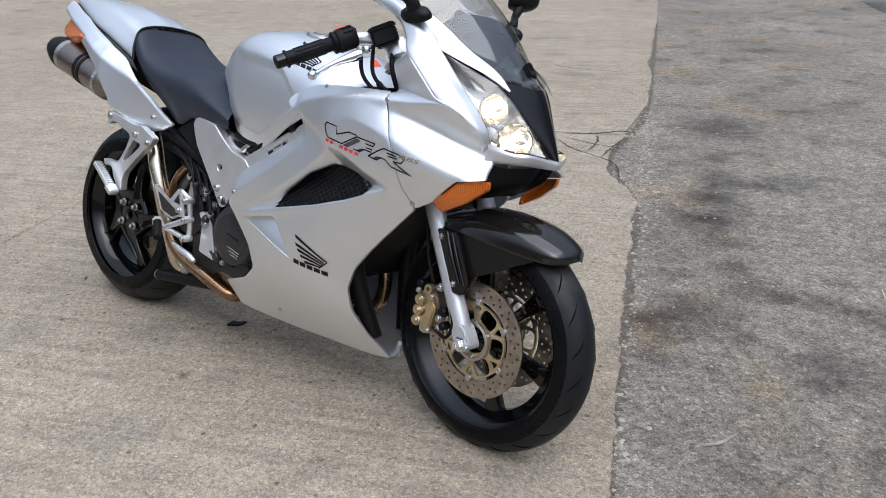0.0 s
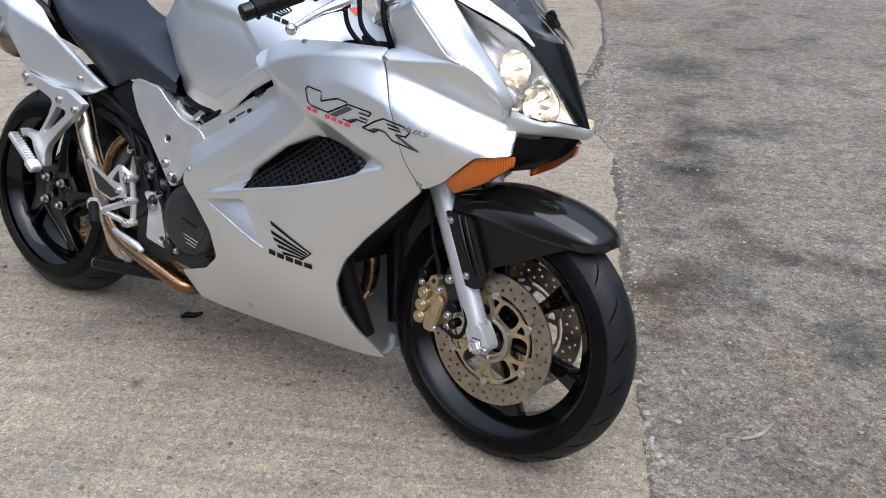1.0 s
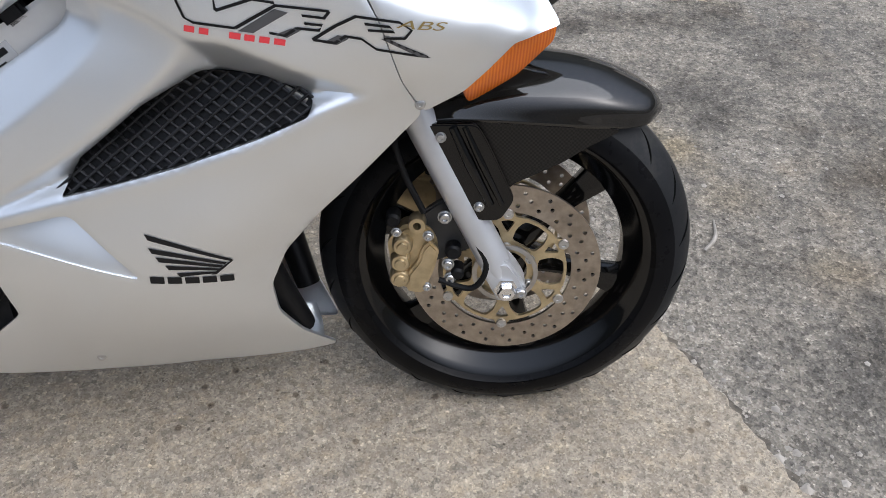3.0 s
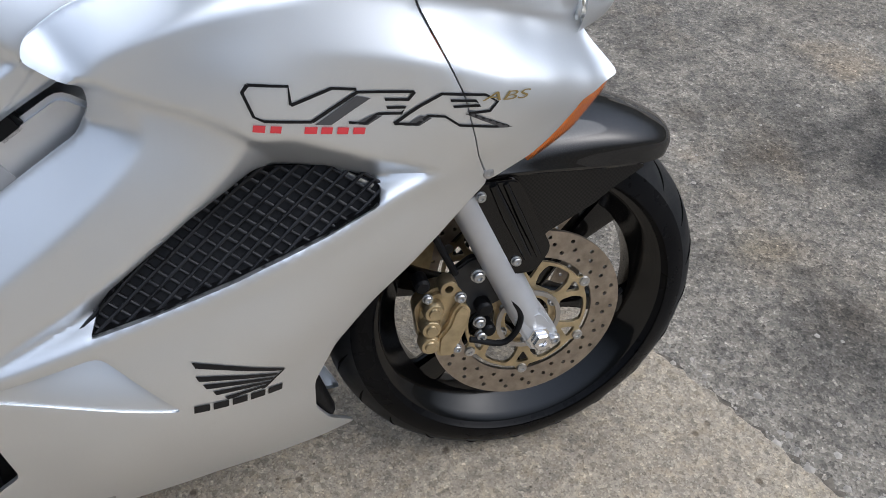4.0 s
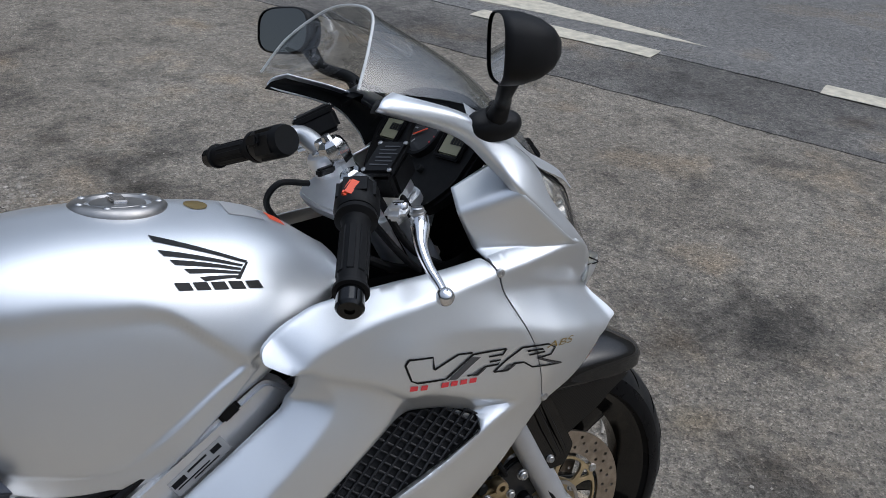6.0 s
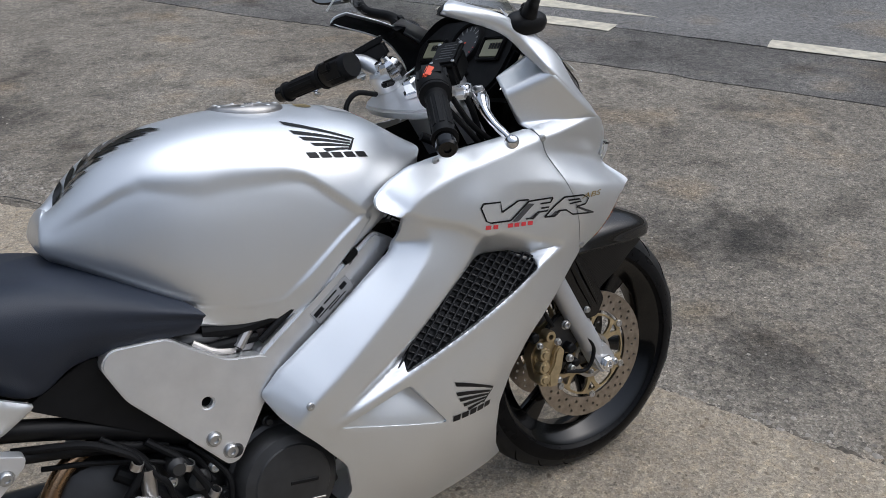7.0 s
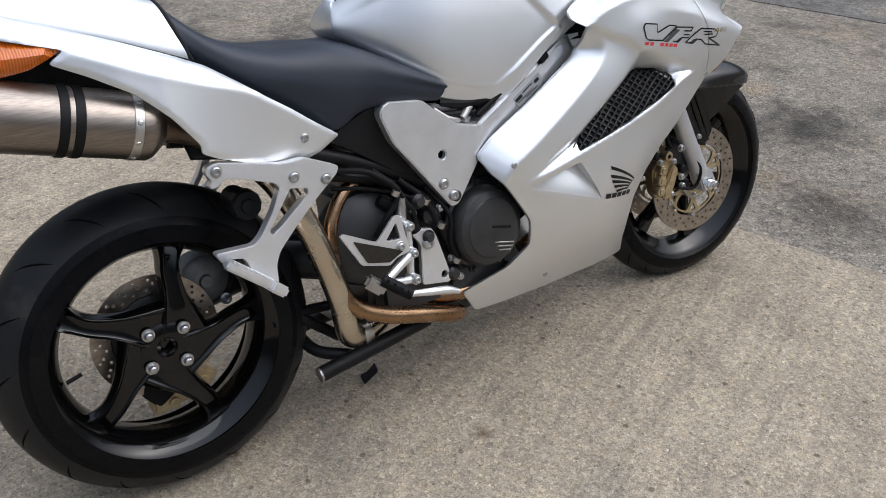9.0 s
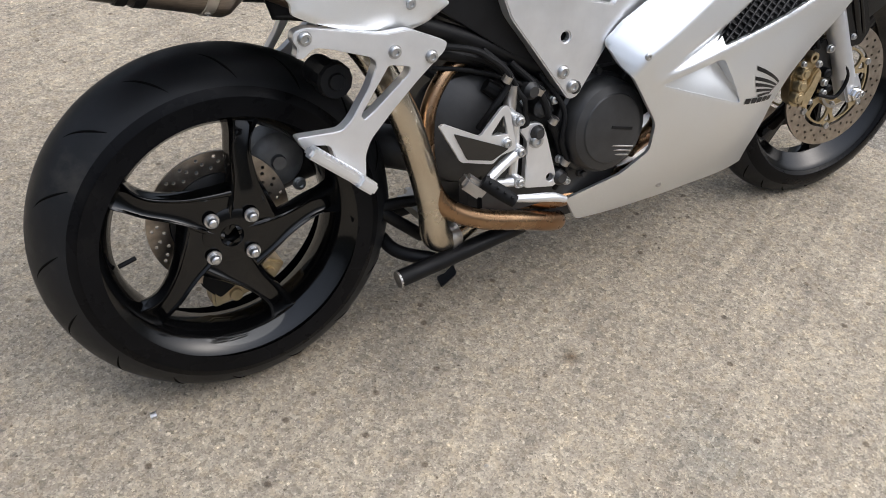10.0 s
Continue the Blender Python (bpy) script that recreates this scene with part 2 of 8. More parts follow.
def concrete():
    m = mat("brushed_concrete", (0.36, 0.32, 0.27), 0.9, spec=0.25)
    v = coords(m)
    big = noise_tex(m, v, 0.55, 6, 0.6)
    base = ramp(m, big, [(0.3, (0.272, 0.230, 0.174)), (0.55, (0.328, 0.281, 0.216)), (0.75, (0.366, 0.317, 0.247))])
    mid = ramp(m, noise_tex(m, v, 5.5, 8, 0.7), [(0.32, (0.80, 0.79, 0.79)), (0.6, (1.05, 1.04, 1.03))])
    col = mixed(m, 0.9, base, mid, "MULTIPLY")
    hue = ramp(m, noise_tex(m, v, 34, 5, 0.7), [(0.3, (0.80, 0.82, 0.86)), (0.5, (1.0, 1.0, 1.0)), (0.7, (1.14, 1.08, 0.98))])
    col = mixed(m, 0.9, col, hue, "MULTIPLY")
    g2, d2 = cells(m, v, 120.0, [(0.0, 0.62), (0.2, 0.86), (0.6, 1.04), (0.9, 1.18), (1.0, 1.38)])
    col = mixed(m, 0.75, col, g2, "MULTIPLY")
    g1, d1 = cells(m, v, 330.0, [(0.0, 0.5), (0.2, 0.82), (0.7, 1.06), (0.93, 1.25), (1.0, 1.7)])
    col = mixed(m, 0.7, col, g1, "MULTIPLY")
    col = dots(m, v, col, 85.0, 0.26, 0.09, (1.55, 1.52, 1.46))
    col = dots(m, v, col, 60.0, 0.15, 0.10, (0.42, 0.40, 0.38), 1)
    col = dots(m, v, col, 22.0, 0.14, 0.06, (0.50, 0.47, 0.44), 2)
    oil = ramp(m, noise_tex(m, v, 1.7, 5, 0.5), [(0.27, (0.70, 0.70, 0.72)), (0.40, (1, 1, 1))])
    col = mixed(m, 1.0, col, oil, "MULTIPLY")
    col = blots(m, v, col, [(0.762, -0.138, 0.020, (0.38, 0.34, 0.3)), (0.45, -0.05, 0.10, (0.8, 0.82, 0.85)), (0.9, -0.42, 0.09, (0.74, 0.78, 0.82)), (0.12, -0.35, 0.12, (0.8, 0.81, 0.83))])
    broom = node(m, "ShaderNodeTexNoise", Scale=1.0, Detail=3.0)
    mp = node(m, "ShaderNodeMapping")
    mp.vector_type = "TEXTURE"
    mp.inputs["Rotation"].default_value = (0, 0, radians(28.5))
    mp.inputs["Scale"].default_value = (0.6, 0.033, 1)
    link(m, v, mp.inputs["Vector"])
    link(m, mp.outputs["Vector"], broom.inputs["Vector"])
    track = ramp(m, broom.outputs["Fac"], [(0.36, (0.84, 0.84, 0.85)), (0.5, (1.0, 1.0, 1.0)), (0.66, (1.09, 1.08, 1.06))])
    where = ramp(m, noise_tex(m, v, 1.1, 2), [(0.36, (0.25, 0.25, 0.25)), (0.58, (1.0, 1.0, 1.0))])
    col = mixed(m, where, col, mixed(m, 1.0, col, track, "MULTIPLY"))
    link(m, col, bsdf(m).inputs["Base Color"])
    n1 = bump(m, broom.outputs["Fac"], 0.5, 0.006)
    n2 = bump(m, d1, 0.45, 0.002, n1)
    n3 = bump(m, noise_tex(m, v, 70, 6, 0.7), 0.6, 0.005, n2)
    link(m, bump(m, d2, 0.5, 0.003, n3), bsdf(m).inputs["Normal"])
    return m


def tarmac(name, a, b, c, stain=0.35, spots=()):
    m = mat(name, b, 0.9, spec=0.25)
    v = coords(m)
    base = ramp(m, noise_tex(m, v, 0.9, 8, 0.62), [(0.3, a), (0.52, b), (0.74, c)])
    dark = ramp(m, noise_tex(m, v, 3.2, 7, 0.6), [(0.32, (stain, stain, stain)), (0.48, (1, 1, 1))])
    col = mixed(m, 1.0, base, dark, "MULTIPLY")
    rust = ramp(m, noise_tex(m, v, 1.4, 4), [(0.55, (1, 1, 1)), (0.75, (1.24, 1.06, 0.84))])
    col = mixed(m, 1.0, col, rust, "MULTIPLY")
    mott = ramp(m, noise_tex(m, v, 24, 6, 0.7), [(0.35, (0.66, 0.67, 0.69)), (0.64, (1.16, 1.15, 1.13))])
    col = mixed(m, 0.95, col, mott, "MULTIPLY")
    g2, d2 = cells(m, v, 100.0, [(0.0, 0.55), (0.2, 0.82), (0.6, 1.03), (0.92, 1.2), (1.0, 1.5)])
    col = mixed(m, 0.85, col, g2, "MULTIPLY")
    g1, d1 = cells(m, v, 260.0, [(0.0, 0.45), (0.25, 0.82), (0.75, 1.06), (0.95, 1.4), (1.0, 2.0)])
    col = mixed(m, 0.75, col, g1, "MULTIPLY")
    col = dots(m, v, col, 75.0, 0.22, 0.09, (1.6, 1.57, 1.5))
    col = dots(m, v, col, 42.0, 0.16, 0.12, (0.45, 0.44, 0.44), 1)
    col = dots(m, v, col, 14.0, 0.14, 0.10, (0.6, 0.59, 0.58), 2)
    col = blots(m, v, col, spots, 2.2)
    link(m, col, bsdf(m).inputs["Base Color"])
    n1 = bump(m, d1, 0.7, 0.003)
    n2 = bump(m, d2, 0.6, 0.004, n1)
    link(m, bump(m, noise_tex(m, v, 60, 7, 0.7), 0.8, 0.007, n2), bsdf(m).inputs["Normal"])
    return m


CONCRETE = concrete()
OIL_TRACK = [(1.35, 2.1, 0.05), (1.5, 1.86, 0.045), (1.64, 1.66, 0.045), (1.77, 1.5, 0.05), (1.88, 1.54, 0.04), (2.0, 1.56, 0.04), (2.12, 1.57, 0.045), (2.26, 1.6, 0.05), (1.09, 2.59, 0.05), (1.2, 2.36, 0.045), (0.95, 2.9, 0.05)]
DARK_SPOTS = [(1.69, 1.22, 0.085, 0.6), (1.58, 1.06, 0.05, 0.6), (1.27, 2.03, 0.06, 0.6), (1.19, 2.57, 0.08, 0.62), (1.42, 2.73, 0.08, 0.64), (2.2, 1.16, 0.06, 0.66), (0.66, 3.5, 0.14, 0.55), (1.2, 2.3, 0.09, 0.55), (2.65, 0.95, 0.12, 0.64), (2.84, 0.72, 0.1, 0.68), (2.33, 0.22, 0.09, 0.64), (2.9, 0.75, 0.09, 0.66), (2.5, 1.5, 0.12, 0.68)]
PALE_SPOTS = [(2.01, 1.03, 0.03, 1.13), (2.06, 0.95, 0.03, 1.13), (2.11, 0.86, 0.03, 1.13), (2.17, 0.75, 0.035, 1.13), (1.49, 1.92, 0.03, 1.13), (2.31, 0.52, 0.03, 1.08), (1.795, 0.767, 0.01, 1.7), (2.06, 0.93, 0.03, 1.06)]
STAINS = [(x, y, r, (0.50, 0.49, 0.48)) for x, y, r in OIL_TRACK] + [(x, y, r, (v * 0.82, v * 0.83, v * 0.85)) for x, y, r, v in DARK_SPOTS] + [(x, y, r, (v, 0.96 * v, 0.87 * v)) for x, y, r, v in PALE_SPOTS]
TARMAC = tarmac("worn_tarmac", (0.176, 0.154, 0.125), (0.245, 0.217, 0.178), (0.310, 0.277, 0.230), 0.56, STAINS)
ROAD = tarmac("road_asphalt", (0.165, 0.158, 0.148), (0.195, 0.188, 0.178), (0.23, 0.223, 0.21), 0.88)
VERGE = tarmac("coarse_tarmac", (0.09, 0.084, 0.076), (0.155, 0.145, 0.132), (0.25, 0.235, 0.212), 0.6)
RIM_DIRT = varied(mat("rim_dirt", (0.10, 0.085, 0.066), 0.95), (0.10, 0.085, 0.066), 0.5, 60, None, 0.8, 120)
CRACK = varied(mat("crack_dirt", (0.035, 0.032, 0.028), 0.95), (0.035, 0.032, 0.028), 0.4, 40)
SCREEN_EDGE = mat("acrylic_edge", (0.62, 0.63, 0.62), 0.25)
ROADPAINT = varied(mat("road_paint", (0.5, 0.455, 0.36), 0.75), (0.5, 0.455, 0.36), 0.25, 14, (0.6, 0.9), 0.5, 150)
STRAW = varied(mat("dry_straw", (0.48, 0.40, 0.26), 0.8), (0.48, 0.40, 0.26), 0.3, 60)
PEBBLE = varied(mat("pebble", (0.3, 0.27, 0.23), 0.85), (0.3, 0.27, 0.23), 0.5, 20)


# ---- shaping tools ----
def cat(points, n):
    """A smooth curve of n points through the given ones."""
    p = np.asarray(points, float)
    if len(p) == 2:
        s = np.linspace(0, 1, n)[:, None]
        return p[0] * (1 - s) + p[1] * s
    q = np.vstack([2 * p[0] - p[1], p, 2 * p[-1] - p[-2]])
    s = np.linspace(0, len(p) - 1, n)
    i = np.minimum(s.astype(int), len(p) - 2)
    t = (s - i)[:, None]
    a, b, c, d = q[i], q[i + 1], q[i + 2], q[i + 3]
    return 0.5 * (2 * b + (c - a) * t + (2 * a - 5 * b + 4 * c - d) * t**2 + (3 * b - a - 3 * c + d) * t**3)


def grid_mesh(pts, closed_u=False, closed_v=False):
    """A bmesh of quads over an array of points (nu, nv, 3)."""
    bm = bmesh.new()
    nu, nv = pts.shape[:2]
    vs = [[bm.verts.new(pts[i, j]) for j in range(nv)] for i in range(nu)]
    for i in range(nu if closed_u else nu - 1):
        for j in range(nv if closed_v else nv - 1):
            bm.faces.new((vs[i][j], vs[(i + 1) % nu][j], vs[(i + 1) % nu][(j + 1) % nv], vs[i][(j + 1) % nv]))
    return bm


def loft(rails, nu=40, nv=24, mirror=True):
    """A smooth skin over rails that run side by side; the last lies on the middle plane when it is mirrored."""
    r = np.array([cat(x, nu) for x in rails])
    pts = np.array([cat(r[:, i], nv) for i in range(nu)])
    if mirror:
        other = pts[:, -2::-1] * (1, -1, 1)
        pts = np.concatenate([pts, other], 1)
    bm = grid_mesh(pts)
    bmesh.ops.remove_doubles(bm, verts=bm.verts[:], dist=1e-5)
    bmesh.ops.recalc_face_normals(bm, faces=bm.faces[:])
    return bm


def tube(points, radius, seg=12, n=None, smooth=True, caps=True):
    p = cat(points, n or max(2, 6 * (len(points) - 1) + 1)) if smooth else np.asarray(points, float)
    rad = np.interp(np.linspace(0, 1, len(p)), np.linspace(0, 1, len(radius)), radius) if hasattr(radius, "__len__") else np.full(len(p), radius)
    d = np.gradient(p, axis=0)
    d /= np.linalg.norm(d, axis=1)[:, None]
    up = np.cross(d[0], (0.3, 0.2, 0.93))
    up /= np.linalg.norm(up)
    rings = []
    for k in range(len(p)):
        up = up - d[k] * (up @ d[k])
        up /= np.linalg.norm(up)
        side = np.cross(d[k], up)
        a = np.linspace(0, 2 * np.pi, seg, endpoint=False)[:, None]
        rings.append(p[k] + rad[k] * (np.cos(a) * up + np.sin(a) * side))
    bm = grid_mesh(np.array(rings), closed_v=True)
    if caps:
        bm.verts.ensure_lookup_table()
        bm.faces.new(bm.verts[:seg])
        bm.faces.new(list(reversed(bm.verts[-seg:])))
    bmesh.ops.recalc_face_normals(bm, faces=bm.faces[:])
    return bm


def lathe(profile, seg=32, m=None, sharp=True):
    """Profile rows (radius, height) turned round the local z axis."""
    a = np.linspace(0, 2 * np.pi, seg, endpoint=False)
    pts = np.array([[(r * np.cos(t), r * np.sin(t), h) for t in a] for r, h in profile])
    bm = grid_mesh(pts, closed_v=True)
    bmesh.ops.remove_doubles(bm, verts=bm.verts[:], dist=1e-6)
    bmesh.ops.recalc_face_normals(bm, faces=bm.faces[:])
    if m is not None:
        bm.transform(m)
    return bm


def along(a, b):
    """The pose whose z axis runs from a to b."""
    return Matrix.Translation(a) @ (Vector(b) - Vector(a)).to_track_quat("Z", "Y").to_matrix().to_4x4()


SIDE = Matrix(((1, 0, 0, 0), (0, 0, -1, 0), (0, 1, 0, 0), (0, 0, 0, 1)))  # local z points to the rider's right, x ahead, y up


def rounded(poly, r, n=4):
    """A polygon with its corners rounded."""
    p = np.asarray(poly, float)
    out = []
    for k in range(len(p)):
        a, b, c = p[k - 1], p[k], p[(k + 1) % len(p)]
        da, dc = a - b, c - b
        la, lc = np.linalg.norm(da), np.linalg.norm(dc)
        q = min(r, la * 0.45, lc * 0.45)
        s, e = b + da / la * q, b + dc / lc * q
        for t in np.linspace(0, 1, n):
            out.append((1 - t) ** 2 * s + 2 * t * (1 - t) * b + t**2 * e)
    return np.array(out)


def ring2(cx, cy, r, n=12):
    a = np.linspace(0, 2 * np.pi, n, endpoint=False)
    return np.stack([cx + r * np.cos(a), cy + r * np.sin(a)], -1)


def inside(pts, poly):
    x, y = pts[:, 0][:, None], pts[:, 1][:, None]
    x0, y0 = poly[:, 0], poly[:, 1]
    x1, y1 = np.roll(x0, -1), np.roll(y0, -1)
    hit = ((y0 > y) != (y1 > y)) & (x < (x1 - x0) * (y - y0) / (y1 - y0 + 1e-12) + x0)
    return hit.sum(1) % 2 == 1


def edge_dist(pts, poly, closed=True):
    a = poly if closed else poly[:-1]
    b = np.roll(poly, -1, 0) if closed else poly[1:]
    best = np.full(len(pts), 9.0)
    for s, e in zip(a, b):
        d = e - s
        t = np.clip(((pts - s) @ d) / (d @ d + 1e-12), 0, 1)[:, None]
        best = np.minimum(best, np.linalg.norm(pts - s - t * d, axis=1))
    return best


def fill(outline, holes=(), step=0.0):
    """Triangles over an outline with holes: the 2D points, the triangles and the loops of the edges. step: spacing of points within."""
    loops = [np.asarray(outline, float)] + [np.asarray(h, float) for h in holes]
    if step:
        dense = []
        for lp in loops:
            out = []
            for s, e in zip(lp, np.roll(lp, -1, 0)):
                n = max(1, int(np.linalg.norm(e - s) / step + 0.5))
                out += [s + (e - s) * k / n for k in range(n)]
            dense.append(np.array(out))
        loops = dense
    pts, edges, idx = [], [], []
    for lp in loops:
        base = len(pts)
        pts += [tuple(q) for q in lp]
        idx.append(list(range(base, base + len(lp))))
        edges += [(base + k, base + (k + 1) % len(lp)) for k in range(len(lp))]
    if step:
        lo, hi = loops[0].min(0), loops[0].max(0)
        gx, gy = np.meshgrid(np.arange(lo[0], hi[0], step), np.arange(lo[1], hi[1], step * 0.866))
        gx = gx + (np.arange(gx.shape[0]) % 2)[:, None] * step / 2
        g = np.stack([gx.ravel(), gy.ravel()], -1)
        ok = inside(g, loops[0]) & (edge_dist(g, loops[0]) > step * 0.55)
        for h in loops[1:]:
            ok &= ~inside(g, h) & (edge_dist(g, h) > step * 0.55)
        pts += [tuple(q) for q in g[ok]]
    from mathutils.geometry import delaunay_2d_cdt
    vs, _, tris, _, _, _ = delaunay_2d_cdt([Vector(q) for q in pts], edges, [], 0, 1e-7)
    v = np.array([tuple(q) for q in vs])
    tris = [t for t in tris if len(t) == 3]
    mid = np.array([v[list(t)].mean(0) for t in tris])
    ok = inside(mid, loops[0])
    for h in loops[1:]:
        ok &= ~inside(mid, h)
    return v, [t for t, k in zip(tris, ok) if k], loops


def prism(outline, thick, holes=(), bevel=0.0, m=None, seg=2):
    """A plate cut to an outline in x, y, from z = 0 to thick."""
    v, tris, _ = fill(outline, holes)
    bm = bmesh.new()
    low = [bm.verts.new((*q, 0)) for q in v]
    top = [bm.verts.new((*q, thick)) for q in v]
    for t in tris:
        bm.faces.new([low[k] for k in reversed(t)])
        bm.faces.new([top[k] for k in t])
    rim = [e for e in bm.edges if len(e.link_faces) == 1 and e.verts[0].co.z < thick / 2]
    pair = dict(zip(low, top))
    for e in rim:
        a, b = e.verts
        bm.faces.new((a, b, pair[b], pair[a]))
    bmesh.ops.recalc_face_normals(bm, faces=bm.faces[:])
    bmesh.ops.dissolve_limit(bm, angle_limit=0.01, verts=bm.verts[:], edges=bm.edges[:])
    if bevel:
        sharp = [e for e in bm.edges if len(e.link_faces) == 2 and e.calc_face_angle(0) > 0.9]
        bmesh.ops.bevel(bm, geom=sharp, offset=bevel, segments=seg, affect="EDGES", clamp_overlap=True)
    if m is not None:
        bm.transform(m)
    return bm


def box(size, m=None, bevel=0.003, seg=2):
    bm = bmesh.new()
    bmesh.ops.create_cube(bm, size=1.0)
    bm.transform(Matrix.Diagonal((*size, 1)))
    if bevel:
        bmesh.ops.bevel(bm, geom=bm.edges[:], offset=bevel, segments=seg, affect="EDGES", clamp_overlap=True)
    if m is not None:
        bm.transform(m)
    return bm


def joined(*bms):
    out = bms[0]
    for b in bms[1:]:
        me = bpy.data.meshes.new("tmp")
        b.to_mesh(me)
        out.from_mesh(me)
        bpy.data.meshes.remove(me)
        b.free()
    return out


class Depth:
    """A smooth sheet y(x, z) through anchors (x, z, y), as a thin plate bends."""

    def __init__(self, anchors, stiff=1e-4):
        a = np.asarray(anchors, float)
        self.p, n = a[:, :2], len(a)
        k = self._k(self.p, self.p) + stiff * np.eye(n)
        q = np.c_[np.ones(n), self.p]
        big = np.block([[k, q], [q.T, np.zeros((3, 3))]])
        w = np.linalg.solve(big, np.r_[a[:, 2], np.zeros(3)])
        self.w, self.c = w[:n], w[n:]

    @staticmethod
    def _k(a, b):
        r2 = ((a[:, None] - b[None]) ** 2).sum(-1) + 1e-12
        return 0.5 * r2 * np.log(r2)

    def __call__(self, pts):
        pts = np.asarray(pts, float)
        return self._k(pts, self.p) @ self.w + self.c[0] + pts @ self.c[1:]


class Facets:
    """A sheet y(x, z) of flat facets between anchors (x, z, y), with soft creases along the given chains of anchors."""

    def __init__(self, anchors, chains=(), soft=2.0, sweep=0.22, lo=(0.5, 0.08), hi=(1.62, 1.14), step=0.003):
        a = np.asarray(anchors, float)
        self.lo, self.step = np.array(lo), step
        n = np.ceil((np.array(hi) - lo) / step).astype(int)
        gx, gy = np.meshgrid(lo[0] + step * np.arange(n[0]), lo[1] + step * np.arange(n[1]), indexing="ij")
        pts = np.stack([gx.ravel(), gy.ravel()], -1)
        smooth = Depth(a, 1e-4)
        flat_y = smooth(pts)
        full = flat_y.copy()
        edges = [(c[k], c[k + 1]) for c in chains for k in range(len(c) - 1)]
        from mathutils.geometry import delaunay_2d_cdt
        vs, _, tris, src, _, _ = delaunay_2d_cdt([Vector(q[:2]) for q in a], edges, [], 0, 1e-6)
        v = np.array([tuple(q) for q in vs])
        near = [int(np.argmin(((a[:, :2] - q) ** 2).sum(1))) for q in v]
        val = np.array([a[k, 2] if ((a[k, :2] - q) ** 2).sum() < 1e-8 else float(smooth(q[None])[0]) for k, q in zip(near, v)])
        for t in tris:
            p = v[list(t)]
            box_lo, box_hi = p.min(0), p.max(0)
            i0 = np.maximum(((box_lo - self.lo) / step).astype(int), 0)
            i1 = np.minimum(((box_hi - self.lo) / step).astype(int) + 2, n)
            if (i1 <= i0).any():
                continue
            idx = (np.arange(i0[0], i1[0])[:, None] * n[1] + np.arange(i0[1], i1[1])[None]).ravel()
            q = pts[idx]
            m = np.array([p[0] - p[2], p[1] - p[2]]).T
            if abs(np.linalg.det(m)) < 1e-12:
                continue
            w = np.linalg.solve(m, (q - p[2]).T).T
            ok = (w[:, 0] >= -1e-6) & (w[:, 1] >= -1e-6) & (w.sum(1) <= 1 + 1e-6)
            full[idx[ok]] = (w[ok, 0] * val[t[0]] + w[ok, 1] * val[t[1]] + (1 - w[ok].sum(1)) * val[t[2]])
        g = ((1 - sweep) * full + sweep * flat_y).reshape(n)
        k = np.exp(-0.5 * (np.arange(-8, 9) / soft) ** 2)
        k /= k.sum()
        for axis in (0, 1):
            pad = [(8, 8) if ax == axis else (0, 0) for ax in (0, 1)]
            h = np.pad(g, pad, "edge")
            g = sum(kk * np.take(h, np.arange(j, j + g.shape[axis]), axis) for j, kk in enumerate(k))
        self.g, self.n = g, n

    def __call__(self, pts):
        q = (np.asarray(pts, float) - self.lo) / self.step
        q = np.clip(q, 0, self.n - 1.001)
        i = q.astype(int)
        f = q - i
        g = self.g
        a, b = g[i[:, 0], i[:, 1]], g[i[:, 0] + 1, i[:, 1]]
        c, d = g[i[:, 0], i[:, 1] + 1], g[i[:, 0] + 1, i[:, 1] + 1]
        return (a * (1 - f[:, 0]) + b * f[:, 0]) * (1 - f[:, 1]) + (c * (1 - f[:, 0]) + d * f[:, 0]) * f[:, 1]


def skin(outline, depth, step=0.009, holes=(), thick=0.003, roll=0.004, roll_width=0.012, flip=False, offset=0.0):
    """A body panel: an outline in x, z laid on the sheet y = depth(x, z), its rim rolled inwards. flip: for the other side."""
    v, tris, loops = fill(outline, holes, step)
    y = depth(v) + offset
    d = edge_dist(v, loops[0])
    for h in loops[1:]:
        d = np.minimum(d, edge_dist(v, h))
    y = y + roll * np.clip(1 - d / roll_width, 0, 1) ** 2 if roll else y
    s = -1 if flip else 1
    bm = bmesh.new()
    outer = [bm.verts.new((q[0], s * t, q[1])) for q, t in zip(v, y)]
    for t in tris:
        bm.faces.new([outer[k] for k in t])
    bmesh.ops.recalc_face_normals(bm, faces=bm.faces[:])
    bm.normal_update()
    if sum(f.normal.y for f in bm.faces) * s > 0:
        bmesh.ops.reverse_faces(bm, faces=bm.faces[:])
    if thick:
        rim = [e for e in bm.edges if len(e.link_faces) == 1]
        ret = bmesh.ops.extrude_edge_only(bm, edges=rim)
        for g in ret["geom"]:
            if isinstance(g, bmesh.types.BMVert):
                g.co.y += s * thick * 2.5
    return bm


def finish(bm, name, material, smooth=True, angle=35):
    me = bpy.data.meshes.new(name)
    bm.normal_update()
    for f in bm.faces:
        f.smooth = smooth
    lim = radians(angle)
    for e in bm.edges:
        e.smooth = len(e.link_faces) != 2 or e.calc_face_angle(0) < lim
    bm.to_mesh(me)
    bm.free()
    me.materials.append(material)
    return me


def part(name, bm, material, parent, label="", smooth=True, angle=35):
    """One mesh under a thing or under a part of it."""
    ob = new(name, finish(bm, name, material, smooth, angle))
    ob.parent = parent
    if label:
        ob["label"] = label
    return ob


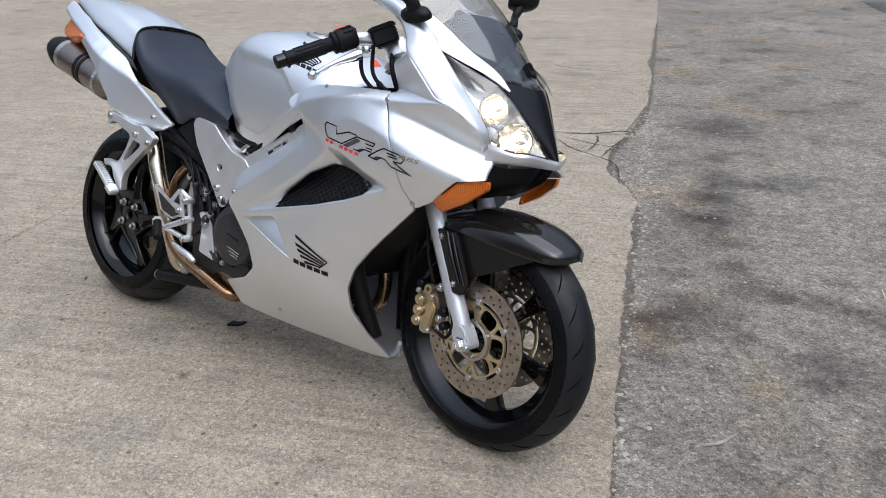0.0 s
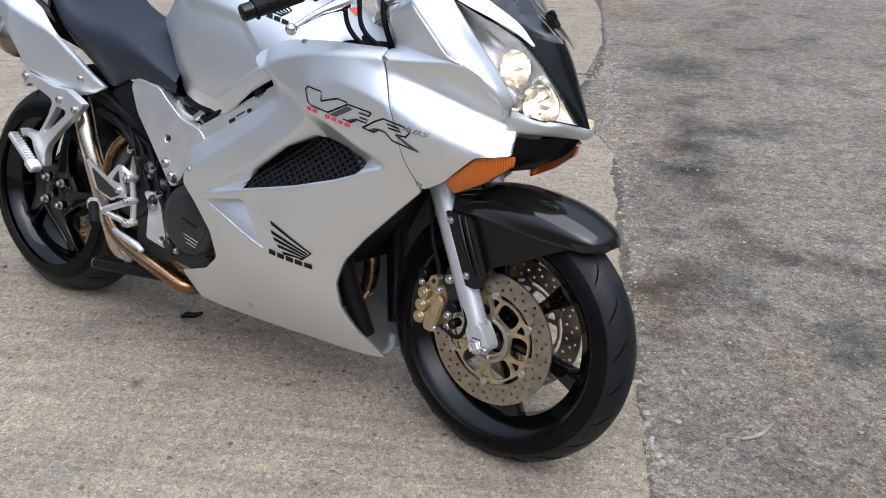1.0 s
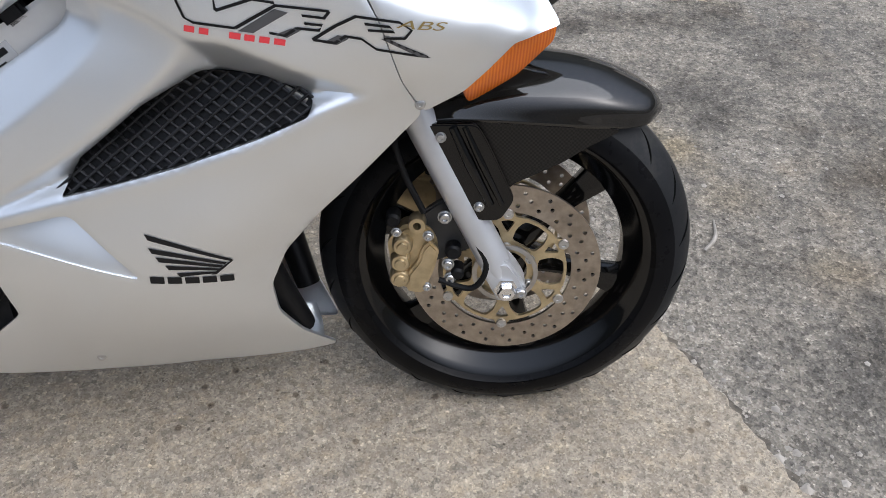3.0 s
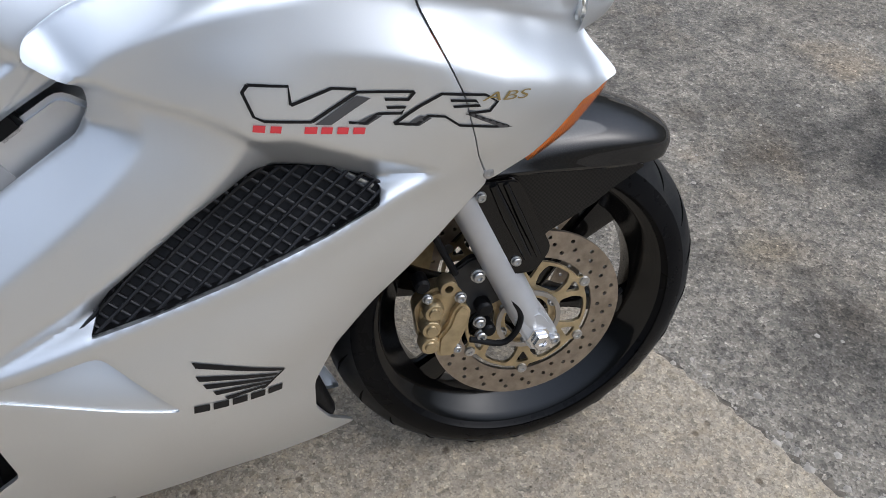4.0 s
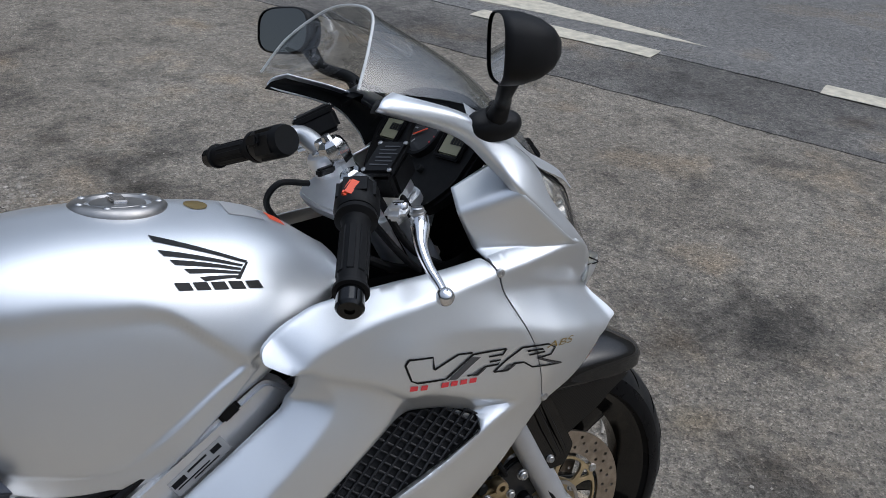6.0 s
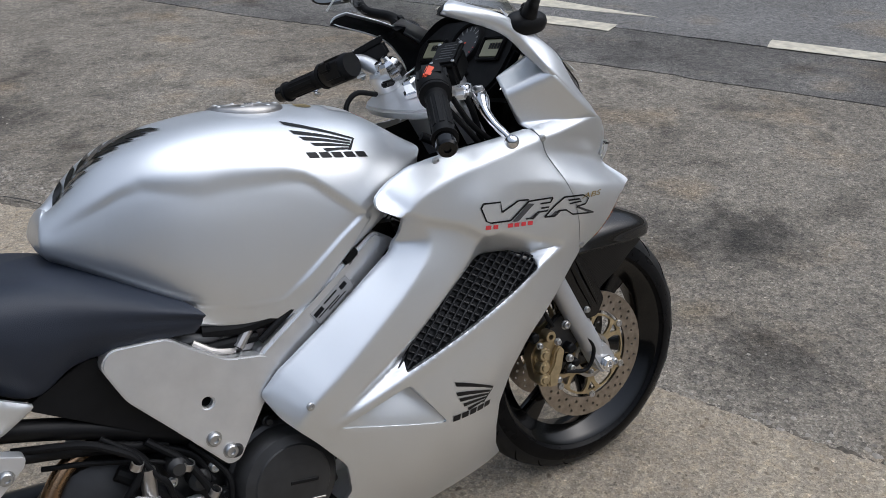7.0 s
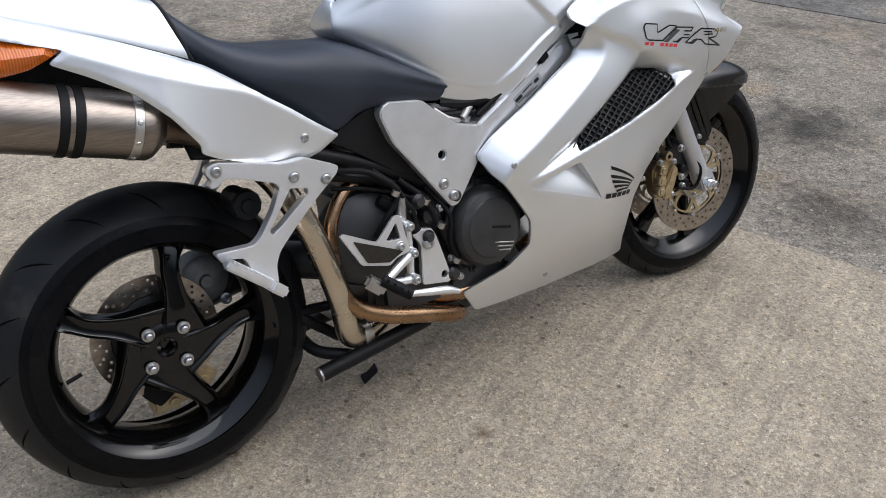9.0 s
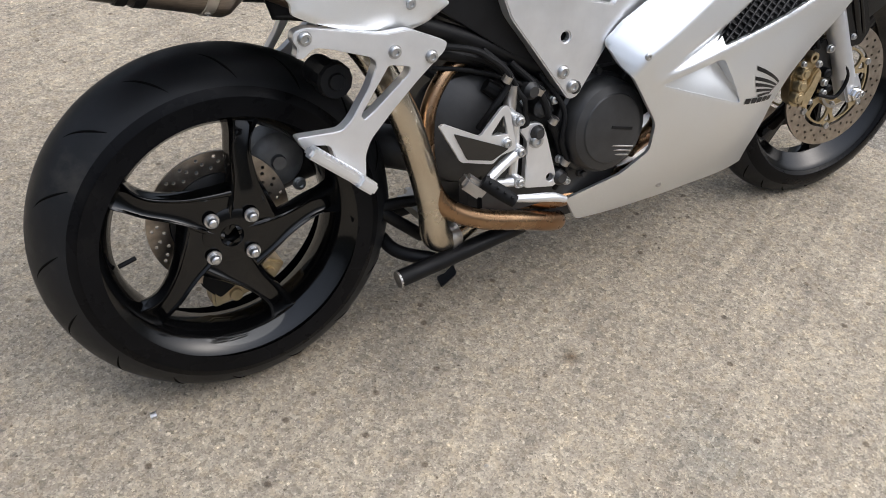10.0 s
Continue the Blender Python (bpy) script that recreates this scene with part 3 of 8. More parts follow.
def piece(name, me, parent, m, label=""):
    """A repeated small part that shares its mesh."""
    ob = new(name, me)
    ob.parent = parent
    ob.matrix_basis = m
    if label:
        ob["label"] = label
    return ob


BOLT_MESH = finish(lathe([(0, 0.0035), (0.0032, 0.0035), (0.0036, 0.0065), (0.0062, 0.0065), (0.0075, 0.005), (0.0078, 0), (0.0095, 0), (0.0095, -0.0015), (0.0085, -0.004), (0, -0.004)], 12), "bolt", BOLT, True, 30)
SCREW_MESH = finish(lathe([(0, 0.001), (0.002, 0.001), (0.0024, 0.0022), (0.0055, 0.0016), (0.0068, 0), (0.0068, -0.003), (0, -0.003)], 12), "screw", BOLT, True, 30)


def facing(p, out=(0, -1, 0)):
    return along(p, tuple(np.add(p, out)))

# ---- ground ----
EDGE_A, EDGE_DIR = np.array([2.285, -0.38]), np.array([-0.4782, 0.8783])
EDGE_OUT = np.array([0.8783, 0.4782])


def quad_sheet(name, corners, z, material, label, category):
    bm = bmesh.new()
    bm.faces.new([bm.verts.new((x, y, z)) for x, y in corners])
    ob = new(name, finish(bm, name, material, False))
    return tagged(ob, label, category, kind="structure")


def flat(name, bm, material, label, category, kind="structure"):
    return tagged(new(name, finish(bm, name, material, True, 40)), label, category, kind=kind)


def at_edge(s, out):
    return EDGE_A + EDGE_DIR * s + EDGE_OUT * out


quad_sheet("ground", [(-400, -400), (400, -400), (400, 400), (-400, 400)], -0.012, TARMAC, "worn grey tarmac forecourt with dark oil stains", "tarmac")

# concrete slabs with open joints, the outer rim crumbled
rim_rng = np.random.RandomState(4)


def ragged(a, b, amount, step=0.03):
    n = max(2, int(np.linalg.norm(b - a) / step))
    t = np.linspace(0, 1, n, endpoint=False)
    d = (b - a) / np.linalg.norm(b - a)
    nrm = np.array([d[1], -d[0]])
    w = np.zeros(n)
    for k, (L, g) in enumerate(((1.9, 1.0), (0.6, 0.6), (0.21, 0.4), (0.07, 0.3))):
        m = max(3, int(np.linalg.norm(b - a) / L) + 2)
        w += amount * g * np.interp(t, np.linspace(0, 1, m), rim_rng.rand(m) - 0.5)
    w = w + amount * 0.25 * (rim_rng.rand(n) - 0.5)
    w *= np.minimum(1, np.minimum(t, 1 - t) * 20)
    return a + (b - a) * t[:, None] + nrm * w[:, None]


def slab(s0, s1, o0, o1, rough_edge):
    """A concrete slab between two distances along the rim and two across it."""
    gap = 0.006
    a, b, c, d = at_edge(s0 + gap, o0 + gap), at_edge(s0 + gap, o1), at_edge(s1 - gap, o1), at_edge(s1 - gap, o0 + gap)
    near = 0.004
    outer = ragged(b, c, 0.045 if rough_edge else near, 0.012 if rough_edge else 0.08)
    if rough_edge:
        bite = np.interp((outer - EDGE_A) @ EDGE_DIR, [2.70, 2.94, 3.16, 3.51, 3.80, 4.25, 4.7], [0, 0.055, 0.16, 0.17, 0.10, 0.02, 0])
        outer = outer - EDGE_OUT * bite[:, None]
    poly = np.concatenate([ragged(a, b, near, 0.08), outer, ragged(c, d, near, 0.08), ragged(d, a, near, 0.08)])
    return prism(poly, 0.06, (), 0.004, Matrix.Translation((0, 0, -0.06)), 1)


slabs = tagged(new("concrete_yard"), "weathered light brown concrete slabs with open joints", "concrete", kind="structure")
for k, (s0, s1) in enumerate(((-9.0, -2.6), (-2.6, 3.86), (3.86, 5.9), (5.9, 9.3), (9.3, 22.0))):
    for o0, o1, rough_edge in ((-2.5, -0.0, True), (-7.5, -2.5, False), (-16.0, -7.5, False)):
        part("slab", slab(s0, s1, o0, o1, rough_edge), CONCRETE, slabs, smooth=False)

# road beyond the forecourt
ROAD_A, ROAD_DIR = np.array([3.9, 2.9]), np.array([0.52, -0.854])
ROAD_OUT = np.array([0.854, 0.52])


def at_road(s, out):
    return ROAD_A + ROAD_DIR * s + ROAD_OUT * out


def strip(s0, s1, o0, o1, z, h, amount):
    a, b, c, d = at_road(s0, o0), at_road(s1, o0), at_road(s1, o1), at_road(s0, o1)
    poly = np.concatenate([ragged(a, b, amount, 0.06), ragged(b, c, amount, 0.06), ragged(c, d, amount, 0.06), ragged(d, a, amount, 0.06)])
    return prism(poly, h, (), 0.0, Matrix.Translation((0, 0, z)))


flat("verge", strip(-40, 40, -0.20, 0.70, -0.03, 0.022, 0.06), VERGE, "dark coarse tarmac strip along the road edge", "road edge")
flat("road", strip(-60, 60, 0.70, 9.0, -0.03, 0.026, 0.03), ROAD, "smooth grey asphalt road", "road")
for s0, s1, o in ((-1.35, -0.06, 0.66), (0.93, 2.2, 0.76), (3.3, 4.5, 0.80), (-3.6, -2.4, 0.64)):
    flat("road_marking", strip(s0, s1, o - 0.10, o + 0.10, -0.004, 0.003, 0.020), ROADPAINT, "worn cream road marking dash on asphalt", "road marking")
wedge = np.array([at_road(0.13, 1.10), at_road(-2.6, 1.62), at_road(-2.6, 0.86)])
flat("road_marking", prism(np.concatenate([ragged(wedge[k], wedge[(k + 1) % 3], 0.014, 0.04) for k in range(3)]), 0.003, (), 0.0, Matrix.Translation((0, 0, -0.004))), ROADPAINT, "worn cream tapered road marking on asphalt", "road marking")


def crack(points, width, z, seed):
    """A dark open crack as a ragged ribbon in the surface."""
    r = np.random.RandomState(seed)
    p = cat(points, 14 * len(points))
    p = p + 0.012 * (r.rand(*p.shape) - 0.5)
    d = np.gradient(p, axis=0)
    d /= np.linalg.norm(d, axis=1)[:, None]
    n = np.stack([-d[:, 1], d[:, 0]], -1)
    w = width * (0.25 + r.rand(len(p)))[:, None] * np.minimum(1, 4 * np.minimum(np.linspace(0, 1, len(p)), np.linspace(1, 0, len(p))) + 0.1)[:, None]
    poly = np.concatenate([p - n * w / 2, (p + n * w / 2)[::-1]])
    return prism(poly, 0.0008, (), 0.0, Matrix.Translation((0, 0, z)))


rim_line = [tuple(at_edge(q, 0.016 - float(np.interp(q, [2.70, 2.94, 3.16, 3.51, 3.80, 4.25, 4.7], [0, 0.055, 0.16, 0.17, 0.10, 0.02, 0])))) for q in np.arange(-2.0, 9.2, 0.16)]
flat("edge_dirt", crack(rim_line, 0.055, -0.0116, 31), RIM_DIRT, "dark grit lying along the broken concrete edge", "dirt line")
for k, (pts, w) in enumerate((([(0.08, 2.775), (0.22, 2.90), (0.30, 3.02), (0.40, 3.05)], 0.02), ([(0.02, 2.70), (0.30, 2.55), (0.60, 2.46), (0.80, 2.20)], 0.012), ([(0.22, 2.90), (0.33, 2.72), (0.38, 2.53)], 0.012), ([(0.40, 2.88), (0.44, 2.70), (0.50, 2.50)], 0.012), ([(0.10, 2.72), (0.33, 2.70), (0.56, 2.74)], 0.010), ([(-1.30, 4.5), (-1.0, 4.42), (-0.5, 4.55)], 0.008), ([(-3.6, 3.1), (-3.2, 2.4), (-2.6, 1.6)], 0.006))):
    flat("crack", crack(pts, w, 0.0002, 20 + k), CRACK, "dark crack in broken concrete", "crack")

# ---- motorcycle ----
BIKE = tagged(new("motorcycle"), "silver sports touring motorcycle leaning on its side stand on concrete", "motorcycle")
BIKE.matrix_world = pose(0.156, 0.047, 0.0, -14.0, 0.0, 5.2)
FRONT = Vector((1.470, 0.0, 0.288))
STEER = Matrix.Translation(FRONT) @ Matrix.Rotation(radians(-5.5), 4, Vector((-math.sin(radians(25.5)), 0, math.cos(radians(25.5)))))
REAR = Vector((0.010, 0.006, 0.302))


def wheel_tyre(R, w, rim_r):
    a = np.linspace(-1, 1, 33)
    prof = []
    for t in a:
        ang = t * 1.50
        y = w / 2 * math.sin(ang) / math.sin(1.5)
        r = R - 0.62 * w * (1 - math.cos(ang)) * (0.9 if abs(t) < 0.8 else 0.9)
        prof.append((r, y))
    cut = 5
    bead = [(rim_r - 0.004, w / 2 * 0.7), (rim_r + 0.006, w / 2 * 0.86), (rim_r + 0.0095, w / 2 * 0.91), (rim_r + 0.0105, w / 2 * 0.935), (rim_r + 0.013, w / 2 * 0.925), (rim_r + 0.02, w / 2 * 0.97)]
    wall = bead + prof[::-1][:cut + 1]
    return prof[cut:-cut], [(r, -y) for r, y in wall], wall


AXLE = Matrix(((1, 0, 0, 0), (0, 0, 1, 0), (0, -1, 0, 0), (0, 0, 0, 1)))  # local z points to the rider's left


def grooves(R, w, n, m, side):
    """Slanting sipes cut as thin dark wedges just proud of the tread."""
    bms = []
    for k in range(n):
        a0 = 2 * math.pi * k / n + (0.5 * 2 * math.pi / n if side > 0 else 0)
        pts = []
        for s in np.linspace(0, 1, 7):
            t = side * (0.24 + 0.36 * s)
            ang = t * 1.5
            y = w / 2 * math.sin(ang) / math.sin(1.5)
            r = R - 0.558 * w * (1 - math.cos(ang)) - 0.0006
            aa = a0 + 0.17 * s**0.8
            pts.append((r * math.cos(aa), r * math.sin(aa), y))
        bms.append(tube(pts, [0.0006, 0.0019, 0.0021, 0.0006], 6, 9))
    b = joined(*bms)
    b.transform(m)
    return b


def front_wheel():
    m = STEER @ AXLE
    R, w, rim = 0.293, 0.120, 0.222
    hoop = lathe([(rim, -0.048), (rim + 0.008, -0.05), (rim + 0.009, -0.044), (rim, -0.04), (0.205, -0.032), (0.196, -0.02), (0.194, 0), (0.196, 0.02), (0.205, 0.032), (rim, 0.04), (rim + 0.009, 0.044), (rim + 0.008, 0.05), (rim, 0.048), (0.213, 0.04), (0.203, 0.03), (0.188, 0.016), (0.186, 0), (0.188, -0.016), (0.203, -0.03), (0.213, -0.04), (rim, -0.048)], 72)
    hub = lathe([(0.012, -0.05), (0.034, -0.05), (0.042, -0.035), (0.036, -0.02), (0.036, 0.02), (0.042, 0.035), (0.034, 0.05), (0.012, 0.05)], 32)
    hoop.transform(m)
    wheel = part("front_wheel", hoop, GLOSSBLACK, BIKE, "gloss black six-spoke cast front wheel")
    hub.transform(m)
    part("hub", hub, GLOSSBLACK, wheel)
    spoke = finish(loft([[(0.03, -0.02, 0.018), (0.11, -0.012, 0.012), (0.192, -0.022, 0.014)], [(0.03, -0.021, -0.018), (0.11, -0.0125, -0.012), (0.192, -0.023, -0.014)], [(0.03, 0.021, -0.018), (0.11, 0.0125, -0.012), (0.192, 0.023, -0.014)], [(0.03, 0.02, 0.018), (0.11, 0.012, 0.012), (0.192, 0.022, 0.014)], [(0.03, -0.02, 0.018), (0.11, -0.012, 0.012), (0.192, -0.022, 0.014)]], 10, 13, False), "spoke", GLOSSBLACK)
    for k in range(6):
        piece("spoke", spoke, wheel, m @ Matrix.Rotation(2 * math.pi * k / 6 + radians(17), 4, "Z"))
    tread, *walls = wheel_tyre(R, w, rim)
    part("tyre", lathe(tread, 96, m), TYRE, wheel, "black road tyre with slanting grooves", angle=60)
    for wall in walls:
        part("sidewall", lathe(wall, 96, m), SIDEWALL, wheel, "black tyre sidewall", angle=40)
    part("tread_groove", joined(grooves(R, w, 22, m, -1), grooves(R, w, 22, m, 1)), DARK, wheel)["kind"] = "stuff"
    part("valve", tube([(0.195, 0.03, 0.0), (0.165, 0.03, -0.02)], 0.004, 8), RUBBER, wheel).matrix_basis = m
    part("axle", lathe([(0, -0.118), (0.010, -0.118), (0.0115, -0.114), (0.0115, 0.114), (0.010, 0.118), (0, 0.118)], 20, m), CHROME, wheel)
    for s in (-1, 1):
        disc_set(wheel, m @ Matrix.Translation((0, 0, s * 0.064)), s)
    return wheel


def disc_plate(ro, ri, n, rows, thick):
    holes = [ring2(0, 0, ri, 48)]
    for k in range(n):
        for q, (rr, off) in enumerate(rows):
            a = 2 * math.pi * (k + off) / n
            holes.append(ring2(rr * math.cos(a), rr * math.sin(a), 0.0034, 8))
    return prism(ring2(0, 0, ro, 72), thick, holes, 0)


def disc_set(wheel, m, s):
    b = disc_plate(0.146, 0.102, 22, ((0.113, 0.0), (0.124, 0.5), (0.135, 0.2)), 0.005)
    b.transform(m @ Matrix.Translation((0, 0, -0.0025)))
    disc = part("brake_disc", b, DISC, wheel, "drilled steel brake disc", smooth=False)
    windows = [ring2(0, 0, 0.034, 32)]
    def pol(r, t):
        return (r * math.cos(t), r * math.sin(t))
    for k in range(6):
        a = 2 * math.pi * k / 6 + 0.55
        windows.append(rounded([pol(0.054, a + 0.14), pol(0.054, a + 0.907), pol(0.075, a + 0.87), pol(0.090, a + 0.76), pol(0.0905, a + 0.52), pol(0.090, a + 0.29), pol(0.075, a + 0.18)], 0.006, 3))
        windows.append(rounded([pol(0.066, a), pol(0.087, a + 0.13), pol(0.0885, a), pol(0.087, a - 0.13)], 0.004, 3))
    lobes = []
    for t in np.linspace(0, 2 * math.pi, 120, endpoint=False):
        q = ((t - 0.55) / (2 * math.pi / 6)) % 1.0
        q = min(q, 1 - q) * (2 * math.pi / 6) * 0.096
        lobes.append(pol(0.0945 + 0.012 * max(0.0, 1 - (q / 0.012) ** 2), t))
    b = prism(lobes, 0.006, windows, 0.0008)
    b.transform(m @ Matrix.Translation((0, 0, -0.003)))
    part("disc_carrier", b, GOLD, disc, "gold anodised disc carrier")
    rivet = finish(lathe([(0, 0.005), (0.003, 0.005), (0.0035, 0.0065), (0.0075, 0.0065), (0.0082, 0.005), (0.0082, -0.005), (0, -0.005)], 14), "disc_rivet", BOLT)
    for k in range(6):
        a = 2 * math.pi * k / 6 + 0.55
        piece("disc_rivet", rivet, disc, m @ Matrix.Translation((0.099 * math.cos(a), 0.099 * math.sin(a), 0)) @ Matrix.Diagonal((1, 1, s, 1)))
        piece("disc_bolt", BOLT_MESH, disc, m @ Matrix.Translation((0.043 * math.cos(a), 0.043 * math.sin(a), s * 0.004)) @ Matrix.Diagonal((0.8, 0.8, s * 0.8, 1)))
    ringb = disc_plate(0.05, 0.043, 2, (), 0.003)
    ringb.transform(m @ Matrix.Translation((0, 0, s * 0.012)))
    part("sensor_ring", ringb, STEEL, disc, smooth=False)


def rear_wheel():
    m = Matrix.Translation(REAR) @ AXLE
    R, w, rim = 0.306, 0.180, 0.223
    hoop = lathe([(rim, -0.072), (rim + 0.009, -0.075), (rim + 0.01, -0.068), (rim, -0.063), (0.208, -0.05), (0.196, -0.036), (0.193, 0), (0.196, 0.036), (0.208, 0.05), (rim, 0.063), (rim + 0.01, 0.068), (rim + 0.009, 0.075), (rim, 0.072), (0.212, 0.06), (0.2, 0.045), (0.186, 0.02), (0.184, 0), (0.186, -0.03), (0.2, -0.052), (0.212, -0.064), (rim, -0.072)], 84)
    hub = lathe([(0.0, -0.040), (0.014, -0.040), (0.016, -0.054), (0.020, -0.059), (0.040, -0.0590), (0.048, -0.056), (0.052, -0.050), (0.054, -0.035), (0.05, -0.02), (0.045, 0.04), (0, 0.04)], 40)
    hoop.transform(m)
    wheel = part("rear_wheel", hoop, GLOSSBLACK, BIKE, "gloss black five-spoke cast rear wheel")
    hub.transform(m)
    part("hub", hub, GLOSSBLACK, wheel)
    def edge(y0, y1, y2, dz):
        return [(0.012, y0 * 1.9, -0.058 + dz), (0.055, y0 * 1.35, -0.060 + dz), (0.10, y1, -0.057 + dz * 1.3), (0.160, y1 * 0.9, -0.051 + dz * 1.6), (0.193, y2, -0.042 + dz * 1.8)]
    sp = loft([edge(-0.020, -0.018, -0.028, 0.0), edge(-0.024, -0.021, -0.031, 0.004), edge(-0.026, -0.022, -0.032, 0.022), edge(0.026, 0.022, 0.032, 0.022), edge(0.024, 0.021, 0.031, 0.004), edge(0.020, 0.018, 0.028, 0.0), edge(0.014, 0.011, 0.015, 0.0035), edge(-0.014, -0.011, -0.015, 0.0035), edge(-0.020, -0.018, -0.028, 0.0)], 20, 33, False)
    for v in sp.verts:
        r = v.co.x
        v.co.y += 0.034 + 0.02 * max(0.0, (r - 0.13) / 0.06) ** 2
    spoke = finish(sp, "spoke", GLOSSBLACK)
    for k in range(5):
        piece("spoke", spoke, wheel, m @ Matrix.Rotation(-radians(89 + 72 * k), 4, "Z"))
    tread, *walls = wheel_tyre(R, w, rim)
    part("tyre", lathe(tread, 110, m), TYRE, wheel, "wide black road tyre with slanting grooves", angle=60)
    for wall in walls:
        part("sidewall", lathe(wall, 110, m), SIDEWALL, wheel, "black tyre sidewall", angle=40)
    part("tread_groove", joined(grooves(R, w, 16, m, -1), grooves(R, w, 16, m, 1)), DARK, wheel)["kind"] = "stuff"
    part("valve", tube([(0.0, 0.03, 0.0), (0.0, 0.03, 0.03)], 0.004, 8), RUBBER, wheel).matrix_basis = m @ Matrix.Rotation(radians(165), 4, "Z") @ Matrix.Translation((0.18, 0, -0.03)) @ pose(0, 0, 0, 0, -90, 0)
    nut = finish(lathe([(0, 0.02), (0.006, 0.02), (0.0095, 0.017), (0.0105, 0.012), (0.0105, 0.003), (0.0155, 0.003), (0.0165, 0), (0, 0)], 12), "wheel_nut", BOLT, True, 25)
    for k in range(4):
        a = radians(129.5 + 90 * k)
        piece("wheel_nut", nut, wheel, m @ Matrix.Translation((0.047 * math.cos(a), -0.047 * math.sin(a), -0.062)) @ pose(0, 0, 0, 180, 0, 0) @ Matrix.Scale(0.8, 4))
    d = disc_plate(0.124, 0.086, 24, ((0.096, 0.0), (0.106, 0.5), (0.115, 0.25)), 0.005)
    d.transform(m @ Matrix.Translation((0, 0, 0.012)))
    disc = part("brake_disc", d, DISC, wheel, "drilled rear brake disc", smooth=False)
    part("disc_carrier", lathe([(0.03, 0.006), (0.060, 0.004), (0.084, 0.010), (0.087, 0.018), (0.03, 0.020)], 40, m), ENGINE, disc)
    return wheel


front_wheel()
rear_wheel()

# fork legs, yokes, fender, calipers
FORK_UP = np.array([-0.4245, 0.0, 0.9055])


def fork_leg(s):
    m = STEER
    def P(u, fwd=0.0, y=0.098):
        q = np.array([0.0, s * y, 0.0]) + FORK_UP * u + np.array([0.9055, 0, 0.4245]) * fwd
        return tuple(m @ Vector(q))
    b = joined(tube([P(0.018), P(0.035), P(0.17), P(0.33), P(0.36)], [0.019, 0.0235, 0.0235, 0.0235, 0.0235], 24), tube([P(0.35), P(0.75)], 0.0205, 20))
    foot = prism(rounded([(-0.020, -0.020), (0.027, -0.019), (0.028, 0.010), (0.022, 0.045), (-0.021, 0.052)], 0.012), 0.044, (), 0.005, m @ Matrix.Translation((0, s * 0.098 + 0.022, 0)) @ pose(0, 0, 0, 0, -25.5, 0) @ SIDE)
    leg = part("fork_leg", joined(b, foot), FORK, BIKE, "silver telescopic fork leg")
    hexb = lathe([(0, 0.010), (0.006, 0.010), (0.007, 0.014), (0.012, 0.014), (0.0145, 0.011), (0.0145, 0.003), (0.019, 0.002), (0.019, 0), (0, 0)], 6, m @ Matrix.Translation((0, s * 0.119, 0)) @ pose(0, 0, 0, 90 if s < 0 else -90, 0, 0))
    part("axle_nut", hexb, CHROME, leg, "polished hexagonal axle nut", angle=20)
    piece("pinch_bolt", BOLT_MESH, leg, m @ Matrix.Translation((0.022, s * 0.121, -0.004)) @ pose(0, 0, 0, 90 if s < 0 else -90, 0, 0))
    part("fork_cap", lathe([(0.0, 0.028), (0.007, 0.028), (0.009, 0.02), (0.016, 0.02), (0.022, 0.014), (0.026, 0.0), (0.026, -0.02), (0, -0.02)], 8, Matrix.Translation(P(0.745)) @ pose(0, 0, 0, 0, -25.5, 0)), CHROME, leg, "bright alloy fork cap with adjuster", angle=20)
    return leg


for s in (-1, 1):
    fork_leg(s)


FENDER_SIDE = [(-0.118, 0.262), (-0.08, 0.263), (-0.012, 0.257), (0.075, 0.247), (0.142, 0.240), (0.152, 0.236), (0.105, 0.215), (0.074, 0.196), (0.004, 0.165), (-0.008, 0.143), (-0.018, 0.118), (-0.048, 0.118), (-0.075, 0.16), (-0.10, 0.22)]


